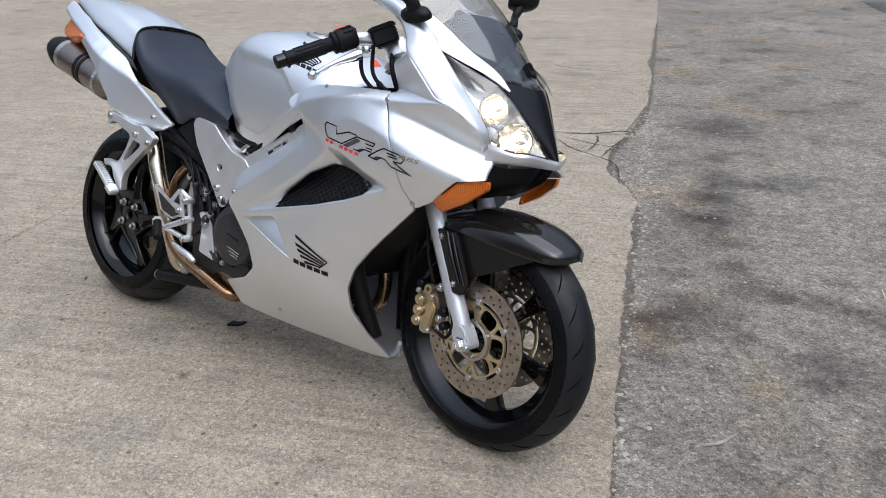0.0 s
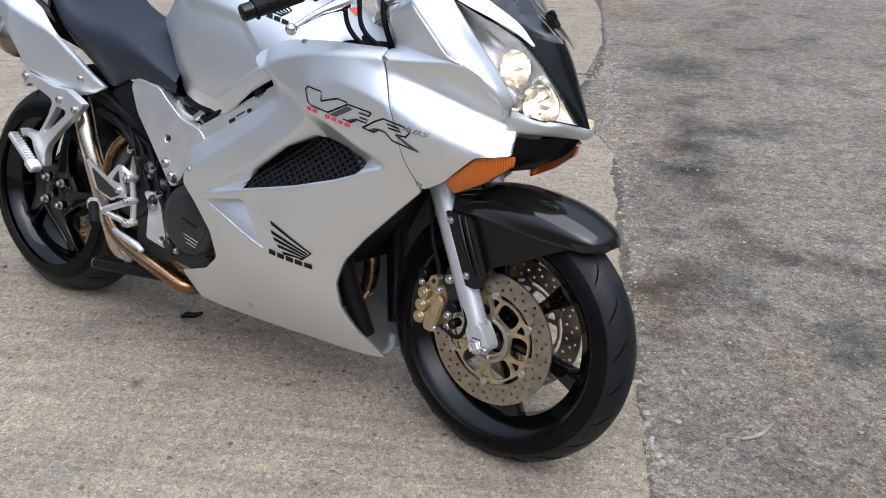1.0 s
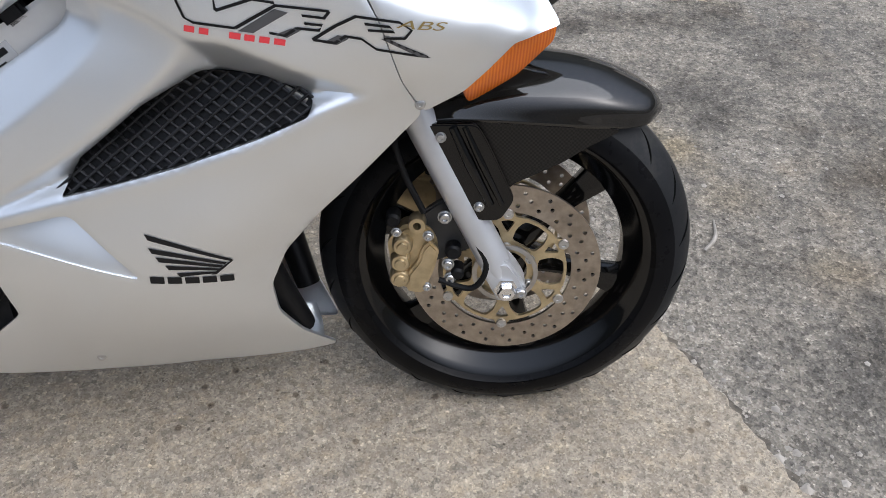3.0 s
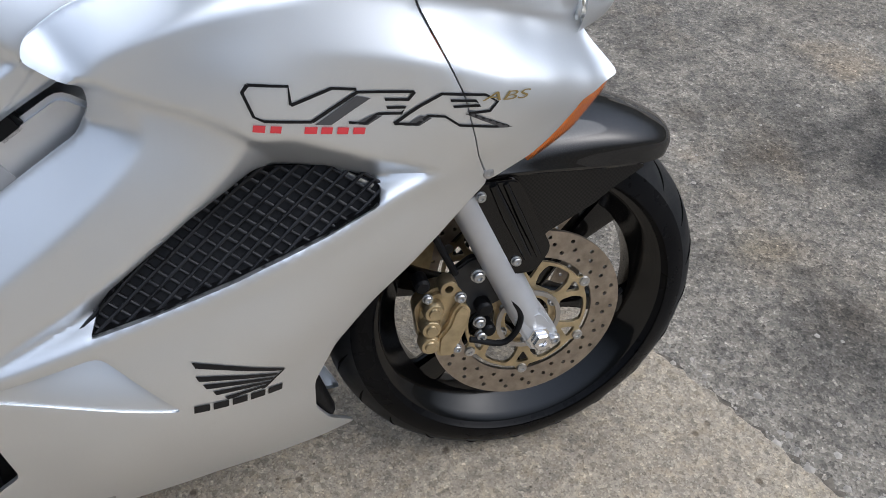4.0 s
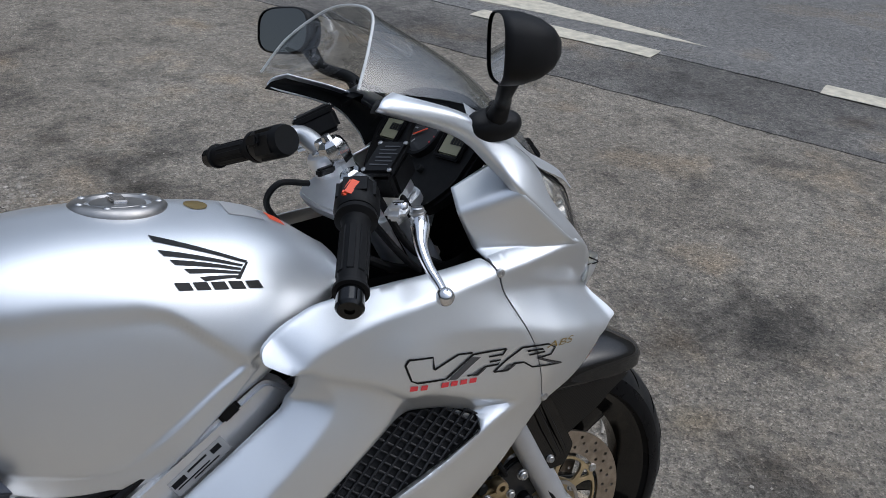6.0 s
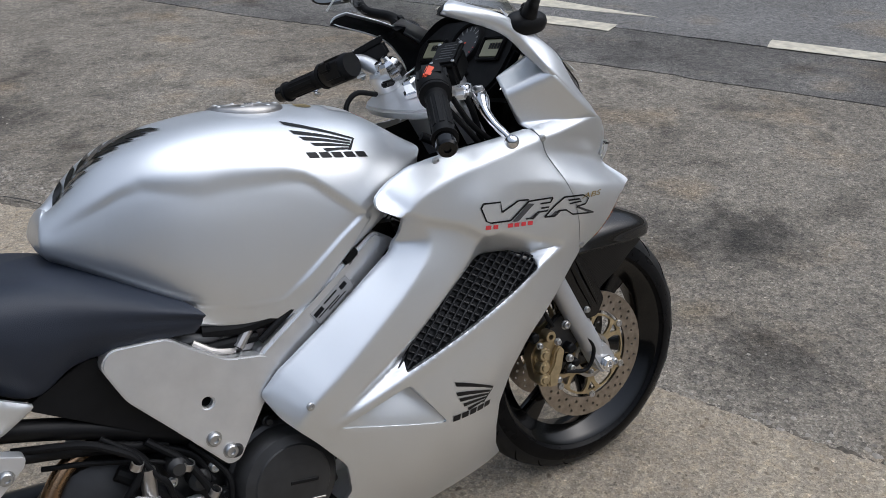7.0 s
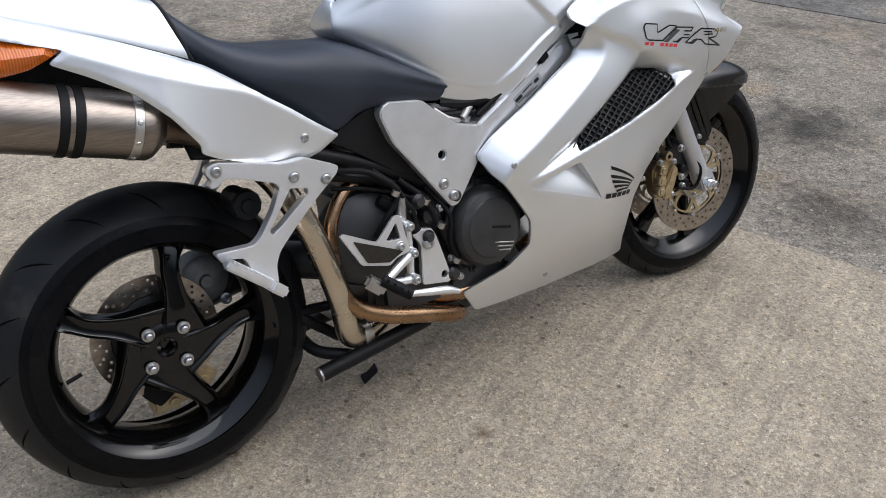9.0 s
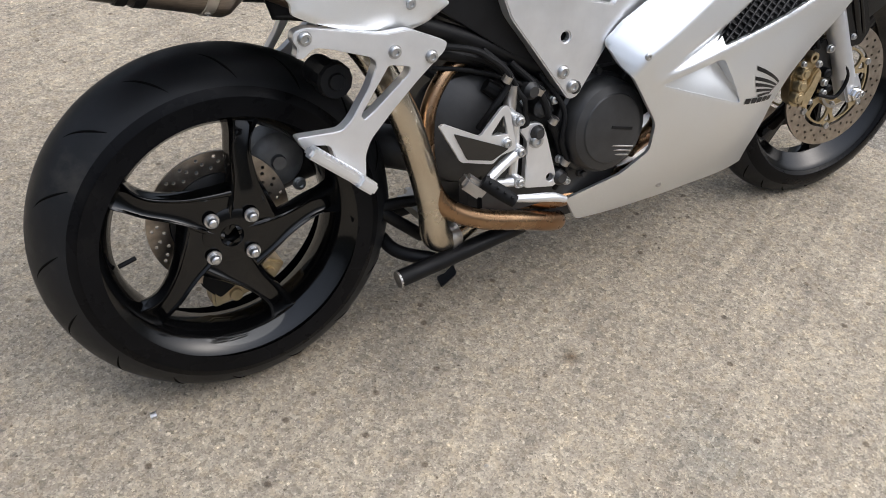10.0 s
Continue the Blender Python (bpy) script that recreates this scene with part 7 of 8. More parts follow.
def lever(pivot, ball, s, perch):
    mid = [tuple(np.array(pivot) + (np.array(ball) - pivot) * t + np.array([-0.012, 0, 0.0]) * math.sin(math.pi * t) * w) for t, w in ((0.12, 0.6), (0.35, 0.9), (0.62, 0.75), (0.85, 0.35))]
    L = part("brake_lever" if s < 0 else "clutch_lever", tube([pivot, *mid, ball], [0.013, 0.013, 0.0085, 0.0068, 0.006, 0.0055], 14), CHROME, BIKE, "polished alloy hand lever with ball end")
    part("ball_end", lathe([(0.0115 * math.sin(t), -0.0115 * math.cos(t)) for t in np.linspace(0, math.pi, 13)], 20, Matrix.Translation(ball)), CHROME, L, angle=90)
    part("perch", box((0.036, 0.03, 0.020), Matrix.Translation(perch) @ pose(0, 0, 0, 0, -15, 40 * -s), 0.008, 3), ALLOY, L)
    piece("pivot_screw", BOLT_MESH, L, Matrix.Translation((pivot[0] - 0.002, pivot[1], pivot[2] + 0.011)) @ Matrix.Diagonal((1.2, 1.2, 1, 1)))
    part("adjuster", lathe([(0, 0.012), (0.010, 0.012), (0.012, 0.009), (0.012, 0), (0, 0)], 12, Matrix.Translation((pivot[0] - 0.01, pivot[1] + 0.03 * -s, pivot[2] + 0.008))), CHROME, L)


lever((1.134, -0.218, 0.926), (1.098, -0.333, 0.864), -1, (1.118, -0.190, 0.935))
lever((1.175, 0.235, 0.955), (1.125, 0.36, 0.925), 1, (1.155, 0.205, 0.962))


def reservoir(m, size, label):
    r = part("fluid_reservoir", joined(box((size[0], size[1], size[2]), m, 0.008, 3), box((size[0] * 1.06, size[1] * 1.06, 0.012), m @ Matrix.Translation((0, 0, size[2] / 2)), 0.004)), PLASTIC, BIKE, label)
    for k in range(6):
        part("lid_print", box((size[0] * (0.62 - 0.05 * (k % 3)), 0.0024, 0.0006), m @ Matrix.Translation((0.004 * (k % 2), (k - 2.5) * size[1] * 0.12, size[2] / 2 + 0.0064)), 0, 1), DECAL_GREY, r)
    for a in (-1, 1):
        for b in (-1, 1):
            piece("lid_screw", SCREW_MESH, r, m @ Matrix.Translation((a * size[0] * 0.44, b * size[1] * 0.44, size[2] / 2 + 0.006)) @ Matrix.Diagonal((0.5, 0.5, 0.5, 1)))
    return r


RES_N = Vector((-0.385, -0.22, 0.895)).normalized()
RES_X = Vector((0.022, -0.034, 0.0011)).normalized()
RES_X = (RES_X - RES_N * RES_X.dot(RES_N)).normalized()
RES_Y = RES_N.cross(RES_X)
RES_C = Vector((1.126, -0.149, 1.001)) - RES_N * 0.030
RES_M = Matrix(((RES_X.x, RES_Y.x, RES_N.x, RES_C.x), (RES_X.y, RES_Y.y, RES_N.y, RES_C.y), (RES_X.z, RES_Y.z, RES_N.z, RES_C.z), (0, 0, 0, 1)))
reservoir(RES_M, (0.044, 0.064, 0.046), "black square brake fluid reservoir")
RES_L = reservoir(pose(1.190, 0.215, 0.990, -6, -20, -20), (0.070, 0.082, 0.040), "black square clutch fluid reservoir")
part("sight_glass", lathe([(0, 0.003), (0.008, 0.003), (0.010, 0.001), (0.010, 0), (0, 0)], 16, pose(1.158, 0.213, 0.988, 0, -85, -20)), GOLD, RES_L)
for pts, r in (([(1.15, -0.12, 0.955), (1.17, -0.14, 0.90), (1.20, -0.12, 0.82), (1.24, -0.08, 0.74)], 0.006), ([(1.11, -0.15, 0.95), (1.14, -0.17, 0.88), (1.19, -0.15, 0.84), (1.26, -0.10, 0.80)], 0.005), ([(1.08, -0.16, 0.94), (1.12, -0.185, 0.875), (1.17, -0.16, 0.83), (1.25, -0.12, 0.78)], 0.005), ([(1.10, 0.06, 0.93), (1.05, 0.05, 0.94), (1.03, 0.06, 0.91), (1.06, 0.07, 0.86)], 0.005), ([(1.18, 0.19, 0.96), (1.20, 0.15, 0.95), (1.22, 0.11, 0.9), (1.24, 0.08, 0.8)], 0.006), ([(1.09, -0.09, 0.86), (1.14, -0.10, 0.83), (1.2, -0.06, 0.8)], 0.008)):
    part("control_cable", tube(pts, r, 10), RUBBER, BIKE, "black control cable")

# ---- dash, screen, mirrors ----
DASH_M = pose(1.272, 0.012, 0.979, 0, 0, 0) @ Matrix(((0.0, 0.62, -0.785, 0), (-1.0, 0.0, 0.0, 0), (0.0, 0.785, 0.62, 0), (0, 0, 0, 1)))  # local x to the right of the rider, y up the panel, z towards him
DASH = part("instrument_panel", prism(rounded([(-0.16, 0.02), (-0.10, 0.075), (0.10, 0.075), (0.16, 0.02), (0.150, -0.055), (0.105, -0.105), (-0.105, -0.105), (-0.135, -0.055)], 0.02), 0.025, (), 0.006, DASH_M @ Matrix.Translation((0, 0, -0.025))), PLASTIC, BIKE, "black instrument panel with dial and two displays")
part("dash_cowl", loft([[tuple(DASH_M @ Vector(q)) for q in ((-0.165, 0.0, 0.005), (-0.11, 0.07, 0.010), (0, 0.085, 0.012), (0.11, 0.07, 0.010), (0.165, 0.0, 0.005))], [tuple(DASH_M @ Vector(q)) for q in ((-0.15, 0.01, -0.04), (-0.10, 0.07, -0.045), (0, 0.09, -0.05), (0.10, 0.07, -0.045), (0.15, 0.01, -0.04))]], 30, 8, False), PLASTIC, DASH)
TACH = part("tachometer", lathe([(0, 0.003), (0.040, 0.003)], 40, DASH_M @ Matrix.Translation((0.012, 0.018, 0))), DIAL, DASH, "round black tachometer dial")
part("dial_ring", lathe([(0.040, 0.002), (0.041, 0.010), (0.046, 0.010), (0.048, 0.0)], 40, DASH_M @ Matrix.Translation((0.012, 0.018, 0))), PLASTIC, TACH)
for k in range(13):
    a = radians(225 - 22 * k)
    part("dial_mark", box((0.009, 0.002, 0.0006), DASH_M @ Matrix.Translation((0.012 + 0.032 * math.cos(a), 0.018 + 0.032 * math.sin(a), 0.004)) @ Matrix.Rotation(a, 4, "Z"), 0, 1), DECAL_RED if k > 10 else WHITE, TACH)
part("needle", box((0.034, 0.0022, 0.0012), DASH_M @ Matrix.Translation((0.012, 0.018, 0.006)) @ Matrix.Rotation(radians(205), 4, "Z") @ Matrix.Translation((0.014, 0, 0)), 0, 1), RED_SWITCH, TACH)
for x in (0.098, -0.090):
    d = part("lcd_display", box((0.056, 0.040, 0.006), DASH_M @ Matrix.Translation((x, 0.006, 0.002)), 0.003), LCD, DASH, "greenish liquid crystal display")
    part("lcd_bezel", prism(rounded([(-0.034, -0.026), (0.034, -0.026), (0.034, 0.026), (-0.034, 0.026)], 0.006), 0.008, [rounded([(-0.028, -0.02), (0.028, -0.02), (0.028, 0.02), (-0.028, 0.02)], 0.003)], 0.002, DASH_M @ Matrix.Translation((x, 0.006, 0))), PLASTIC, d)
    for k in range(4):
        part("lcd_segment", box((0.006, 0.012, 0.0006), DASH_M @ Matrix.Translation((x - 0.002 + 0.008 * k, 0.010, 0.0056)), 0, 1), DECAL_BLACK, d)
for x in (0.03, -0.01):
    part("dash_button", lathe([(0, 0.008), (0.005, 0.008), (0.006, 0.006), (0.006, 0), (0, 0)], 12, DASH_M @ Matrix.Translation((x + 0.02, -0.045, 0))), RUBBER, DASH)

for s in (-1, 1):
    def Q(x, y, z):
        return (x, -s * y, z)
    rows = [((1.222, -0.155, 0.940), (1.318, -0.150, 0.972)), ((1.213, -0.184, 0.912), (1.286, -0.230, 0.941)), ((1.237, -0.182, 0.856), (1.376, -0.229, 0.853)), ((1.243, -0.208, 0.843), (1.398, -0.216, 0.842))]
    pts = []
    for k, ((a0, a1), (b0, b1)) in enumerate(zip(rows[:-1], rows[1:])):
        for t in np.linspace(0, 1, 12, endpoint=k == 2):
            left, right = np.array(a0) * (1 - t) + np.array(b0) * t, np.array(a1) * (1 - t) + np.array(b1) * t
            pts.append([left * (1 - u) + right * u for u in np.linspace(0, 1, 16)])
    pts = np.array(pts)
    for _ in range(4):
        pts[1:-1] = (pts[:-2] + 2 * pts[1:-1] + pts[2:]) / 4
    cb = grid_mesh(np.array([[Q(*q) for q in row] for row in pts]))
    bmesh.ops.recalc_face_normals(cb, faces=cb.faces[:])
    ip = part("cockpit_panel", cb, SILVER, BIKE, "silver faceted cockpit infill panel", angle=40)
    ip.modifiers.new("thickness", "SOLIDIFY").thickness = 0.003
    part("duct", loft([[Q(1.27, -0.122, 0.925), Q(1.255, -0.15, 0.868), Q(1.20, -0.175, 0.845), Q(1.05, -0.155, 0.84)], [Q(1.30, -0.10, 0.86), Q(1.28, -0.13, 0.80), Q(1.2, -0.15, 0.76), Q(1.05, -0.14, 0.76)], [Q(1.30, -0.03, 0.82), Q(1.28, -0.04, 0.76), Q(1.2, -0.05, 0.72), Q(1.05, -0.05, 0.72)]], 20, 14, False), DARK, BIKE)

SCR_C = [(1.489, 0, 0.899), (1.478, 0, 0.922), (1.40, 0, 1.015), (1.30, 0, 1.105), (1.165, 0, 1.188)]
SCR_B = [(1.480, -0.050, 0.901), (1.458, -0.055, 0.922), (1.388, -0.075, 1.003), (1.295, -0.085, 1.090), (1.158, -0.080, 1.178)]
SCR_A = [(1.466, -0.092, 0.910), (1.425, -0.092, 0.942), (1.355, -0.118, 1.000), (1.270, -0.132, 1.070), (1.120, -0.140, 1.140)]
SCR_E = [(1.454, -0.106, 0.920), (1.395, -0.118, 0.957), (1.325, -0.140, 1.004), (1.245, -0.160, 1.055), (1.085, -0.172, 1.092)]
WS = part("windscreen", loft([SCR_E, SCR_A, SCR_B, SCR_C], 34, 22), SCREEN, BIKE, "clear tinted acrylic windscreen")
WS.visible_shadow = False
rim = np.array([r[-1] for r in (SCR_E, SCR_A, SCR_B, SCR_C)])
rim = np.concatenate([rim, rim[-2::-1] * (1, -1, 1)])
part("screen_edge", tube([tuple(q) for q in rim], 0.0021, 8, 60), SCREEN_EDGE, WS, "pale polished screen edge")
part("screen_clip", joined(box((0.012, 0.036, 0.03), pose(1.474, -0.004, 0.935, 0, -40, 0), 0.004), box((0.02, 0.012, 0.02), pose(1.468, -0.004, 0.945, 0, -40, 0), 0.003)), PLASTIC, WS, "black screen retaining clip")
part("centre_panel", loft([[(1.458, -0.097, 0.904), (1.474, -0.093, 0.882), (1.521, -0.054, 0.820), (1.567, -0.015, 0.745)], [(1.486, -0.045, 0.898), (1.510, -0.040, 0.864), (1.549, -0.022, 0.80), (1.580, -0.006, 0.743)], [(1.494, 0, 0.896), (1.516, 0, 0.862), (1.554, 0, 0.797), (1.582, 0, 0.742)]], 20, 10), GLOSSBLACK, BIKE, "gloss black panel between the headlights")
part("nose_inner", loft([[(1.45, -0.14, 0.73), (1.50, -0.10, 0.715), (1.56, -0.03, 0.725)], [(1.42, -0.12, 0.68), (1.47, -0.09, 0.665), (1.53, -0.03, 0.68)], [(1.38, -0.05, 0.62), (1.42, -0.04, 0.63), (1.48, 0, 0.645)], [(1.38, 0, 0.62), (1.42, 0, 0.63), (1.485, 0, 0.645)]], 18, 14), PLASTIC, BIKE, "black ducted nose underside")
part("lamp_back", box((0.10, 0.15, 0.14), pose(1.355, 0, 0.82, 0, 20, 0), 0.03, 3), DARK, BIKE)


def mirror(s):
    c = Vector((1.205, 0.335 * s, 1.140))
    ax = Vector((-0.90, -0.42 * s, 0.20 if s > 0 else 0.06)).normalized()
    lat = ax.cross(Vector((0, 0, 1))).normalized()
    upv = lat.cross(ax)
    m = Matrix((( lat.x, upv.x, ax.x, c.x), (lat.y, upv.y, ax.y, c.y), (lat.z, upv.z, ax.z, c.z), (0, 0, 0, 1)))
    n = 28
    rows = []
    for h, k in ((0.022, 0.93), (0.020, 0.985), (0.012, 1.0), (-0.004, 0.97), (-0.024, 0.82), (-0.040, 0.58), (-0.050, 0.28), (-0.053, 0.02)):
        ring = []
        for j in range(n):
            a = 2 * math.pi * j / n
            cx, cy = math.cos(a), math.sin(a)
            e = 0.62
            x = math.copysign(abs(cx) ** e, cx) * 0.062 * k
            y = math.copysign(abs(cy) ** e, cy) * 0.041 * k
            ring.append((x, y, h))
        rows.append(ring)
    b = grid_mesh(np.array(rows), closed_v=True)
    bmesh.ops.recalc_face_normals(b, faces=b.faces[:])
    b.transform(m)
    M = part("mirror", b, PLASTIC, BIKE, "black rear-view mirror", angle=60)
    g = prism([(math.copysign(abs(math.cos(t)) ** 0.62, math.cos(t)) * 0.058, math.copysign(abs(math.sin(t)) ** 0.62, math.sin(t)) * 0.0375) for t in np.linspace(0, 2 * math.pi, 36, endpoint=False)], 0.002, (), 0, m @ Matrix.Translation((0, 0, 0.0175)))
    part("mirror_glass", g, MIRROR, M, "silvered mirror glass", smooth=False)
    base = Vector((1.268, 0.197 * s, 1.030))
    part("stalk", tube([tuple(base + Vector((0, 0.005 * s, 0.005))), tuple(base + Vector((-0.005, 0.03 * s, 0.03))), tuple(base.lerp(c, 0.55) + Vector((0, 0, -0.012))), tuple(c + Vector((0.02, -0.03 * s, -0.03)))], [0.016, 0.011, 0.010, 0.014], 14), PLASTIC, M)
    part("mount", joined(lathe([(0, 0.014), (0.018, 0.014), (0.026, 0.008), (0.029, 0.0), (0.029, -0.01), (0, -0.01)], 24, along(base, base + Vector((-0.05, 0.6 * s, 0.8))) @ Matrix.Diagonal((1.5, 0.85, 1, 1))), box((0.022, 0.022, 0.03), pose(*(base + Vector((0, 0.008 * s, 0.016))), 30 * s, 0, 0), 0.006)), PLASTIC, M)


mirror(-1)
mirror(1)
# ---- tank fittings ----
cap_m = along((0.812, 0, 0.9595), (0.812 + 0.012, 0, 1.0595))
CAP = part("filler_cap", lathe([(0, 0.006), (0.028, 0.0065), (0.034, 0.0055), (0.036, 0.003), (0.040, 0.003), (0.044, 0.007), (0.056, 0.0065), (0.061, 0.003), (0.063, -0.002), (0.063, -0.008)], 48, cap_m), STEEL, TANK, "brushed steel filler cap with flap and bolts")
part("cap_flap", box((0.05, 0.022, 0.006), cap_m @ Matrix.Translation((0.004, 0, 0.008)), 0.003), CHROME, CAP)
for k in range(7):
    a = 2 * math.pi * k / 7
    piece("cap_bolt", SCREW_MESH, CAP, cap_m @ Matrix.Translation((0.050 * math.cos(a), 0.050 * math.sin(a), 0.007)) @ Matrix.Diagonal((0.8, 0.8, 0.8, 1)))


def decal(name, poly, tree, origin, ux, uy, way, material, parent, label="", lift=0.0009, step=0.008):
    """A thin sticker cut to a polygon in a slanting plane and pressed along 'way' on to a body's skin."""
    v, tris, _ = fill(poly, (), step)
    o, ux, uy, way = Vector(origin), Vector(ux), Vector(uy), Vector(way).normalized()
    bm = bmesh.new()
    vs = []
    for q in v:
        p = o + ux * q[0] + uy * q[1]
        hit, nrm, _, _ = tree.ray_cast(p - way * 0.3, way, 0.8)
        if hit is None:
            hit, nrm = p, -way
        if nrm.dot(way) > 0:
            nrm = -nrm
        vs.append(bm.verts.new(hit + nrm * lift))
    for t in tris:
        bm.faces.new([vs[k] for k in t])
    bm.normal_update()
    if sum((f.normal.dot(way) for f in bm.faces)) > 0:
        bmesh.ops.reverse_faces(bm, faces=bm.faces[:])
    return part(name, bm, material, parent, label, angle=80)


class Sheet:
    """Lets a fairing's depth answer as a skin for decals pressed along y."""

    def __init__(self, depth):
        self.depth = depth

    def ray_cast(self, p, way, far):
        q = np.array([(p.x, p.z)])
        e = 0.002
        y = float(self.depth(q)[0])
        gx = (float(self.depth(q + (e, 0))[0]) - y) / e
        gz = (float(self.depth(q + (0, e))[0]) - y) / e
        return Vector((p.x, y, p.z)), Vector((gx, -1, gz)).normalized(), 0, 0


def stroke(points, w, taper=1.0):
    """A polygon of a bent stroke of that width."""
    p = np.asarray(points, float)
    d = np.gradient(p, axis=0)
    d /= np.linalg.norm(d, axis=1)[:, None]
    n = np.stack([-d[:, 1], d[:, 0]], -1) * (w / 2 * np.linspace(1, taper, len(p)))[:, None]
    return np.concatenate([p - n, (p + n)[::-1]])


def emblem(tree, origin, ux, uy, way, parent):
    """The maker's wing and lettering as plain shapes: five nested feathers that end on a slanting edge, and five blocks below."""
    tips = np.array([(0.0, 0.78), (0.03, 0.575), (0.10, 0.44), (0.20, 0.31), (0.32, 0.185)])
    top, foot = np.array([0.985, 0.405]), np.array([0.775, 0.145])
    for k, tip in enumerate(tips):
        w = 0.088 - 0.006 * k
        a, b = top + (foot - top) * (k / 5 + 0.0), top + (foot - top) * (k / 5 + 0.125)
        if k:
            a, b = a - (0.035, 0.0), b - (0.035, 0.0)
        bow = np.array([0.0, 0.030 - 0.005 * k])
        up = [tip + (a - tip) * t + bow * 4 * t * (1 - t) for t in (0, 0.25, 0.5, 0.75, 1)]
        low = [tip + (0.035, -w) + (b - tip - (0.035, -w)) * t + bow * 3 * t * (1 - t) for t in (1, 0.66, 0.33, 0)]
        decal("feather", np.array(up + low), tree, origin, ux, uy, way, DECAL_BLACK, parent, step=0.05)
    decal("wing_edge", np.array([top + (0.012, -0.01), foot, foot - (0.06, 0.0), top - (0.035, 0.03)]), tree, origin, ux, uy, way, DECAL_BLACK, parent, step=0.05)
    for k in range(5):
        x = 0.2025 * k
        poly = np.array([(x, 0.0), (x + 0.165, 0.0), (x + 0.165, 0.115), (x, 0.115)])
        decal("block", poly, tree, origin, ux, uy, way, DECAL_BLACK, parent, step=0.05)


emblem(TANK_TREE, (0.853, -0.118, 0.873), (0.0894, -0.0383, -0.0117), (-0.0351, 0.0313, 0.0851), (0.35, 0.91, -0.223), TANK)
# spine pad on the back of the tank
for k in range(7):
    t = k / 6
    ang = 0.86 - 0.42 * t
    c0 = Vector((0.512 + 0.112 * t, 0, 0.868 + 0.086 * math.sin(t * 1.45)))
    u = Vector((math.cos(ang), 0, math.sin(ang)))
    w = 0.036 + 0.010 * t
    poly = [(-0.013, 0.0), (0.004, w * 0.55), (0.030, w + 0.008), (0.024, w * 0.5), (0.006, 0.0), (0.024, -w * 0.5), (0.030, -w - 0.008), (0.004, -w * 0.55)]
    decal("pad_chevron", poly, TANK_TREE, tuple(c0), tuple(u), (0, 1, 0), (math.sin(ang), 0, -math.cos(ang)), CARBON, TANK, "" if k else "dark carbon-look tank pad chevron", 0.002)
decal("warning_label", [(0.0, -0.03), (0.05, -0.03), (0.05, 0.02), (0.0, 0.02)], TANK_TREE, (0.94, -0.02, 0.95), (0.95, 0, -0.3), (0, 1, 0), (0, 0, -1), WHITE, TANK, "white warning label")
decal("warning_mark", [(0.0, -0.015), (0.022, -0.015), (0.022, 0.012), (0.0, 0.012)], TANK_TREE, (1.0, -0.02, 0.93), (0.95, 0, -0.3), (0, 1, 0), (0, 0, -1), RED_SWITCH, TANK)
decal("badge", ring2(0, 0, 0.016, 20), TANK_TREE, (0.905, -0.02, 0.96), (0.95, 0, -0.3), (0, 1, 0), (0, 0, -1), DECAL_GOLD, TANK)

# badges on the right fairing and its front cheek
badge_depth = FAIR_BASE


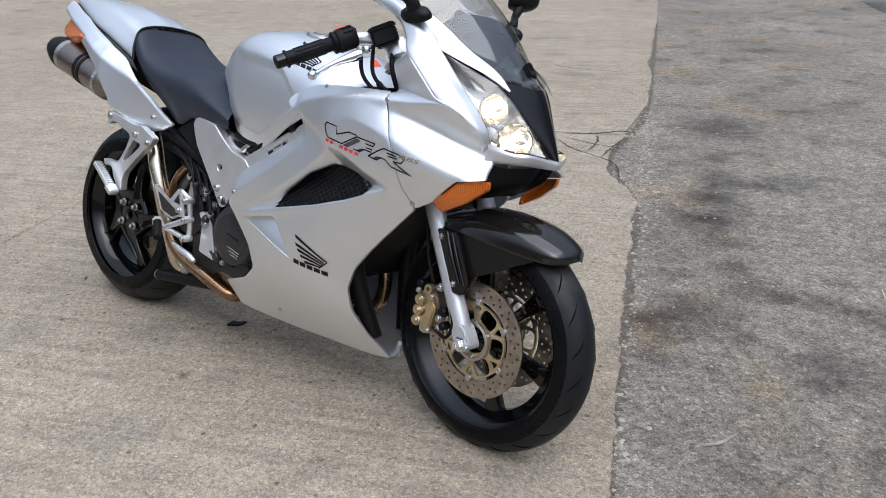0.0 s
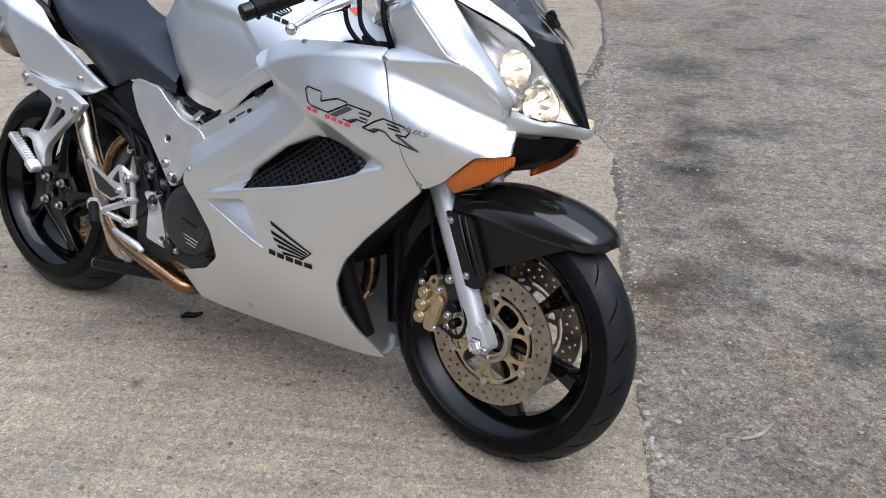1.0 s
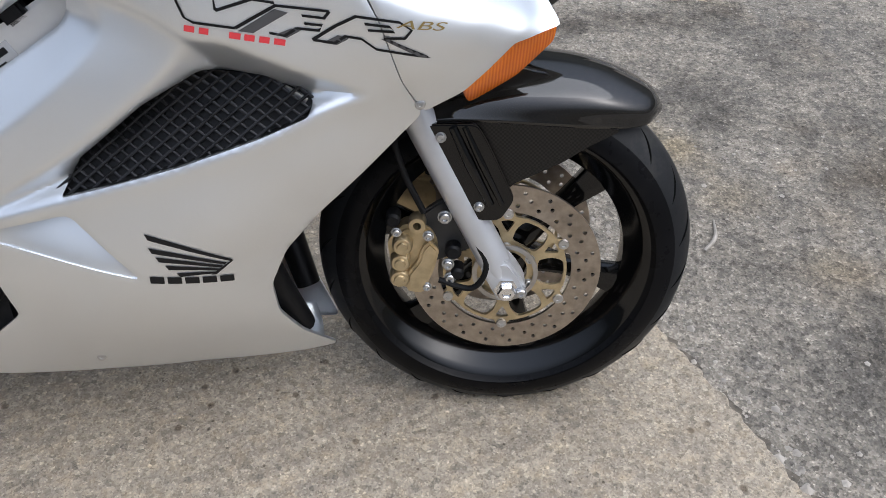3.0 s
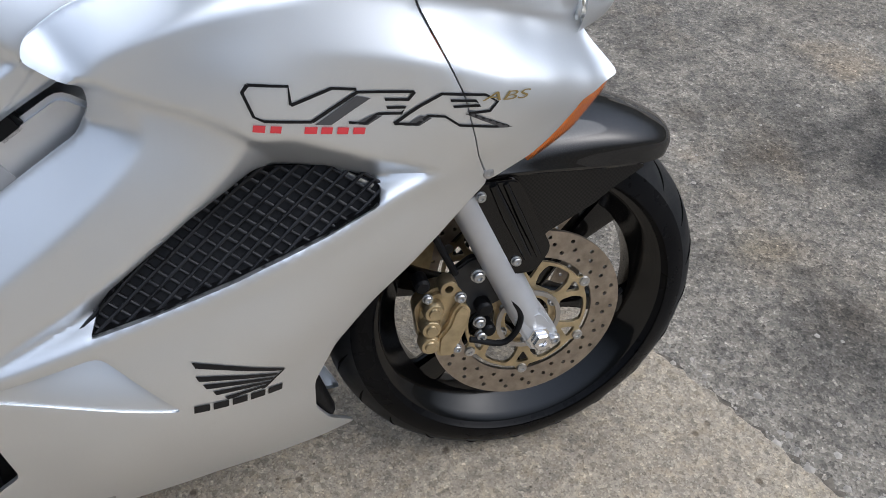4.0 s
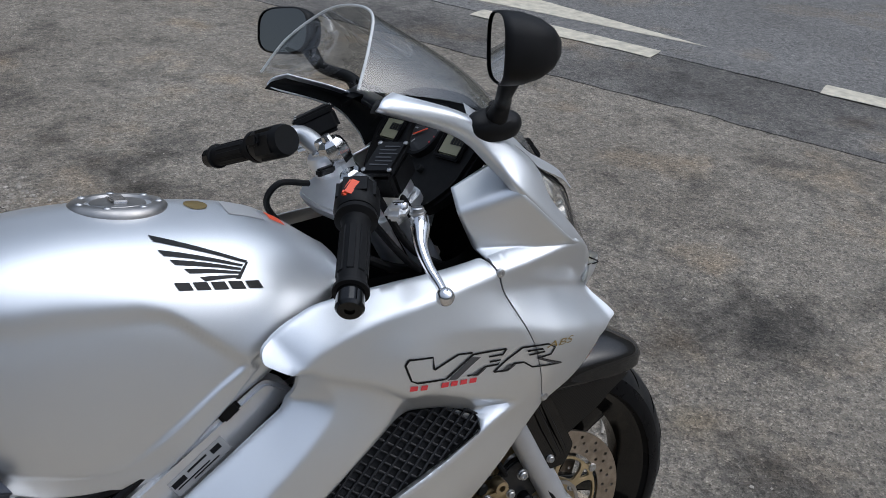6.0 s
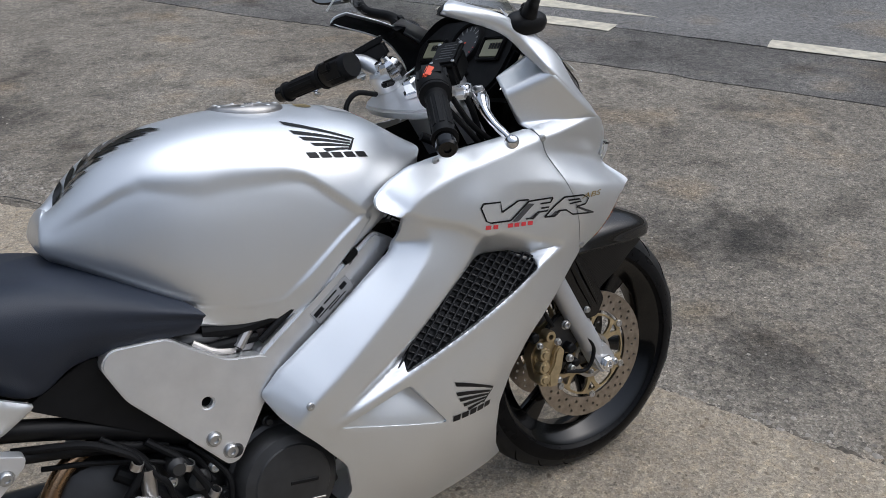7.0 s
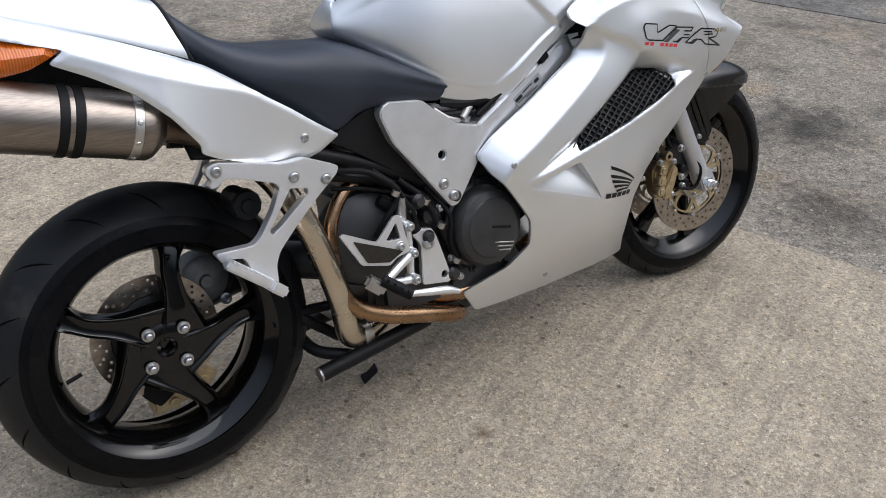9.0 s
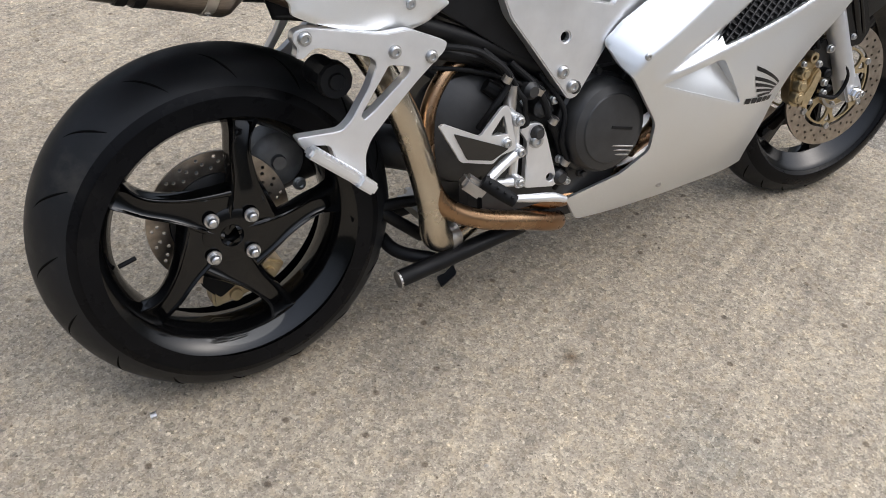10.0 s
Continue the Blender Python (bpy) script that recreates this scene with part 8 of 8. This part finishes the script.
for s, parent in ((-1, FAIRING_R),):
    sh = Sheet(badge_depth)
    o, ux, uy, way = (1.084, -0.25, 0.712), (0.982, 0, -0.19), (-0.19, 0, 0.982), (0, 1, 0)
    def V(*poly):
        return np.array(poly, float)
    outline_strokes = ([(0.010, 0.048), (0.003, 0.040), (0.006, 0.016), (0.014, 0.012), (0.058, 0.013)], [(0.010, 0.048), (0.046, 0.049), (0.043, 0.030)], [(0.043, 0.030), (0.086, 0.049), (0.110, 0.049)], [(0.058, 0.013), (0.110, 0.046), (0.168, 0.049)], [(0.168, 0.049), (0.160, 0.040), (0.136, 0.039)], [(0.136, 0.030), (0.156, 0.031), (0.150, 0.024), (0.126, 0.023)], [(0.126, 0.023), (0.110, 0.012), (0.094, 0.013)], [(0.140, 0.012), (0.172, 0.034), (0.196, 0.048), (0.244, 0.049), (0.256, 0.042), (0.246, 0.031), (0.222, 0.027)], [(0.222, 0.027), (0.268, 0.011)], [(0.140, 0.012), (0.164, 0.012), (0.178, 0.022), (0.196, 0.022), (0.210, 0.012), (0.268, 0.011)], [(0.204, 0.041), (0.232, 0.042), (0.236, 0.037), (0.206, 0.034)])
    for q in outline_strokes:
        decal("badge_line", stroke(cat(np.c_[q, np.zeros(len(q))], len(q))[:, :2], 0.0032, 0.95), sh, o, ux, uy, way, DECAL_BLACK, parent)
    for q in (V((0.060, 0.010), (0.076, 0.010), (0.122, 0.040), (0.108, 0.042)), V((0.100, 0.012), (0.112, 0.010), (0.130, 0.021), (0.120, 0.022)), V((0.150, 0.010), (0.166, 0.010), (0.182, 0.020), (0.170, 0.022)), V((0.218, 0.026), (0.228, 0.027), (0.272, 0.010), (0.258, 0.010))):
        decal("badge_fill", q, sh, o, ux, uy, way, DECAL_GREY, parent)
    for k, w in enumerate((0.011, 0.010, 0.0, 0.012, 0.011, 0.011, 0.012)):
        if w:
            x = 0.0 + 0.0158 * k
            decal("red_mark", V((x, 0.0), (x + w, 0.0), (x + w + 0.003, 0.0075), (x + 0.003, 0.0075)), sh, o, ux, uy, way, DECAL_RED, parent, "" if k else "row of small red model marks")
    emblem(Sheet(FAIR_BASE), (0.984, -0.2, 0.382), (0.103, 0, -0.017), (0.010, 0, 0.100), (0, 1, 0), parent)
    txt = bpy.data.curves.new("abs_text", "FONT")
    txt.body, txt.size, txt.shear = "ABS", 0.0135, 0.35
    tob = bpy.data.objects.new("abs_text", txt)
    scene.collection.objects.link(tob)
    bpy.context.view_layer.update()
    tme = bpy.data.meshes.new_from_object(tob.evaluated_get(bpy.context.evaluated_depsgraph_get()))
    scene.collection.objects.unlink(tob)
    bpy.data.objects.remove(tob)
    tb = bmesh.new()
    tb.from_mesh(tme)
    for v in tb.verts:
        p = Vector((1.310, 0, 0.708)) + Vector((0.982, 0, -0.12)) * (v.co.x * 2.35) + Vector((0, 0, 1)) * v.co.y
        y = float(NOSE_LOW(np.array([(p.x, p.z)]))[0])
        v.co = (p.x, y - 0.0012, p.z)
    part("abs_badge", tb, DECAL_GOLD, parent, "small gold ABS lettering")

# ---- litter on the ground ----
def stones(name, n, area, size, material, label, seed, z):
    rng = np.random.RandomState(seed)
    verts, faces = [], []
    for _ in range(n):
        x, y = area(rng)
        r = size * (0.4 + rng.rand() ** 3 * 1.6)
        base = len(verts)
        ring = [(x + r * math.cos(a) * (0.7 + 0.5 * rng.rand()), y + r * math.sin(a) * (0.7 + 0.5 * rng.rand()), z) for a in np.linspace(0, 2 * math.pi, 6)[:5]]
        verts += ring + [(x, y, z + r * (0.4 + 0.5 * rng.rand()))]
        faces += [(base + k, base + (k + 1) % 5, base + 5) for k in range(5)]
    me = bpy.data.meshes.new(name)
    me.from_pydata(verts, [], faces)
    me.materials.append(material)
    ob = new(name, me)
    return tagged(ob, label, "grit", kind="stuff")


stones("grit", 2500, lambda r: tuple(at_edge(r.rand() * 6 - 1.5, 0.02 + r.rand() ** 2 * 2.2)), 0.0045, PEBBLE, "loose grit and small pebbles on the tarmac", 1, -0.013)
stones("grit", 900, lambda r: tuple(at_edge(r.rand() * 6 - 1.5, -r.rand() * 2.0)), 0.003, PEBBLE, "loose sand grains on the concrete", 2, -0.001)
stones("grit", 1500, lambda r: tuple(at_edge(r.rand() * 6 - 1.5, 0.02 + 0.05 * r.randn())), 0.0065, PEBBLE, "crumbled stones along the broken concrete edge", 3, -0.012)
tagged(new("debris", finish(prism(rounded([(0, 0), (0.05, 0.006), (0.062, 0.03), (0.03, 0.022), (0.01, 0.026)], 0.004), 0.006, (), 0.0015, pose(0.595, 0.125, 0.001, 6, -5, 20)), "debris", PLASTIC)), "small dark plastic flake lying on concrete", "debris")
tagged(new("twig", finish(tube([(2.06, 0.56, -0.008), (2.09, 0.60, -0.006), (2.10, 0.66, -0.009)], [0.004, 0.005, 0.002], 7), "twig", PEBBLE)), "short pale dry twig on tarmac", "twig")
tagged(new("straw", finish(tube([(2.107, 1.795, -0.006), (2.140, 1.725, -0.003), (2.182, 1.680, -0.004), (2.240, 1.682, -0.002), (2.293, 1.675, -0.006)], [0.0018, 0.0024, 0.0026, 0.0022, 0.0012], 7), "straw", STRAW)), "bent stalk of pale dry straw on tarmac", "straw")
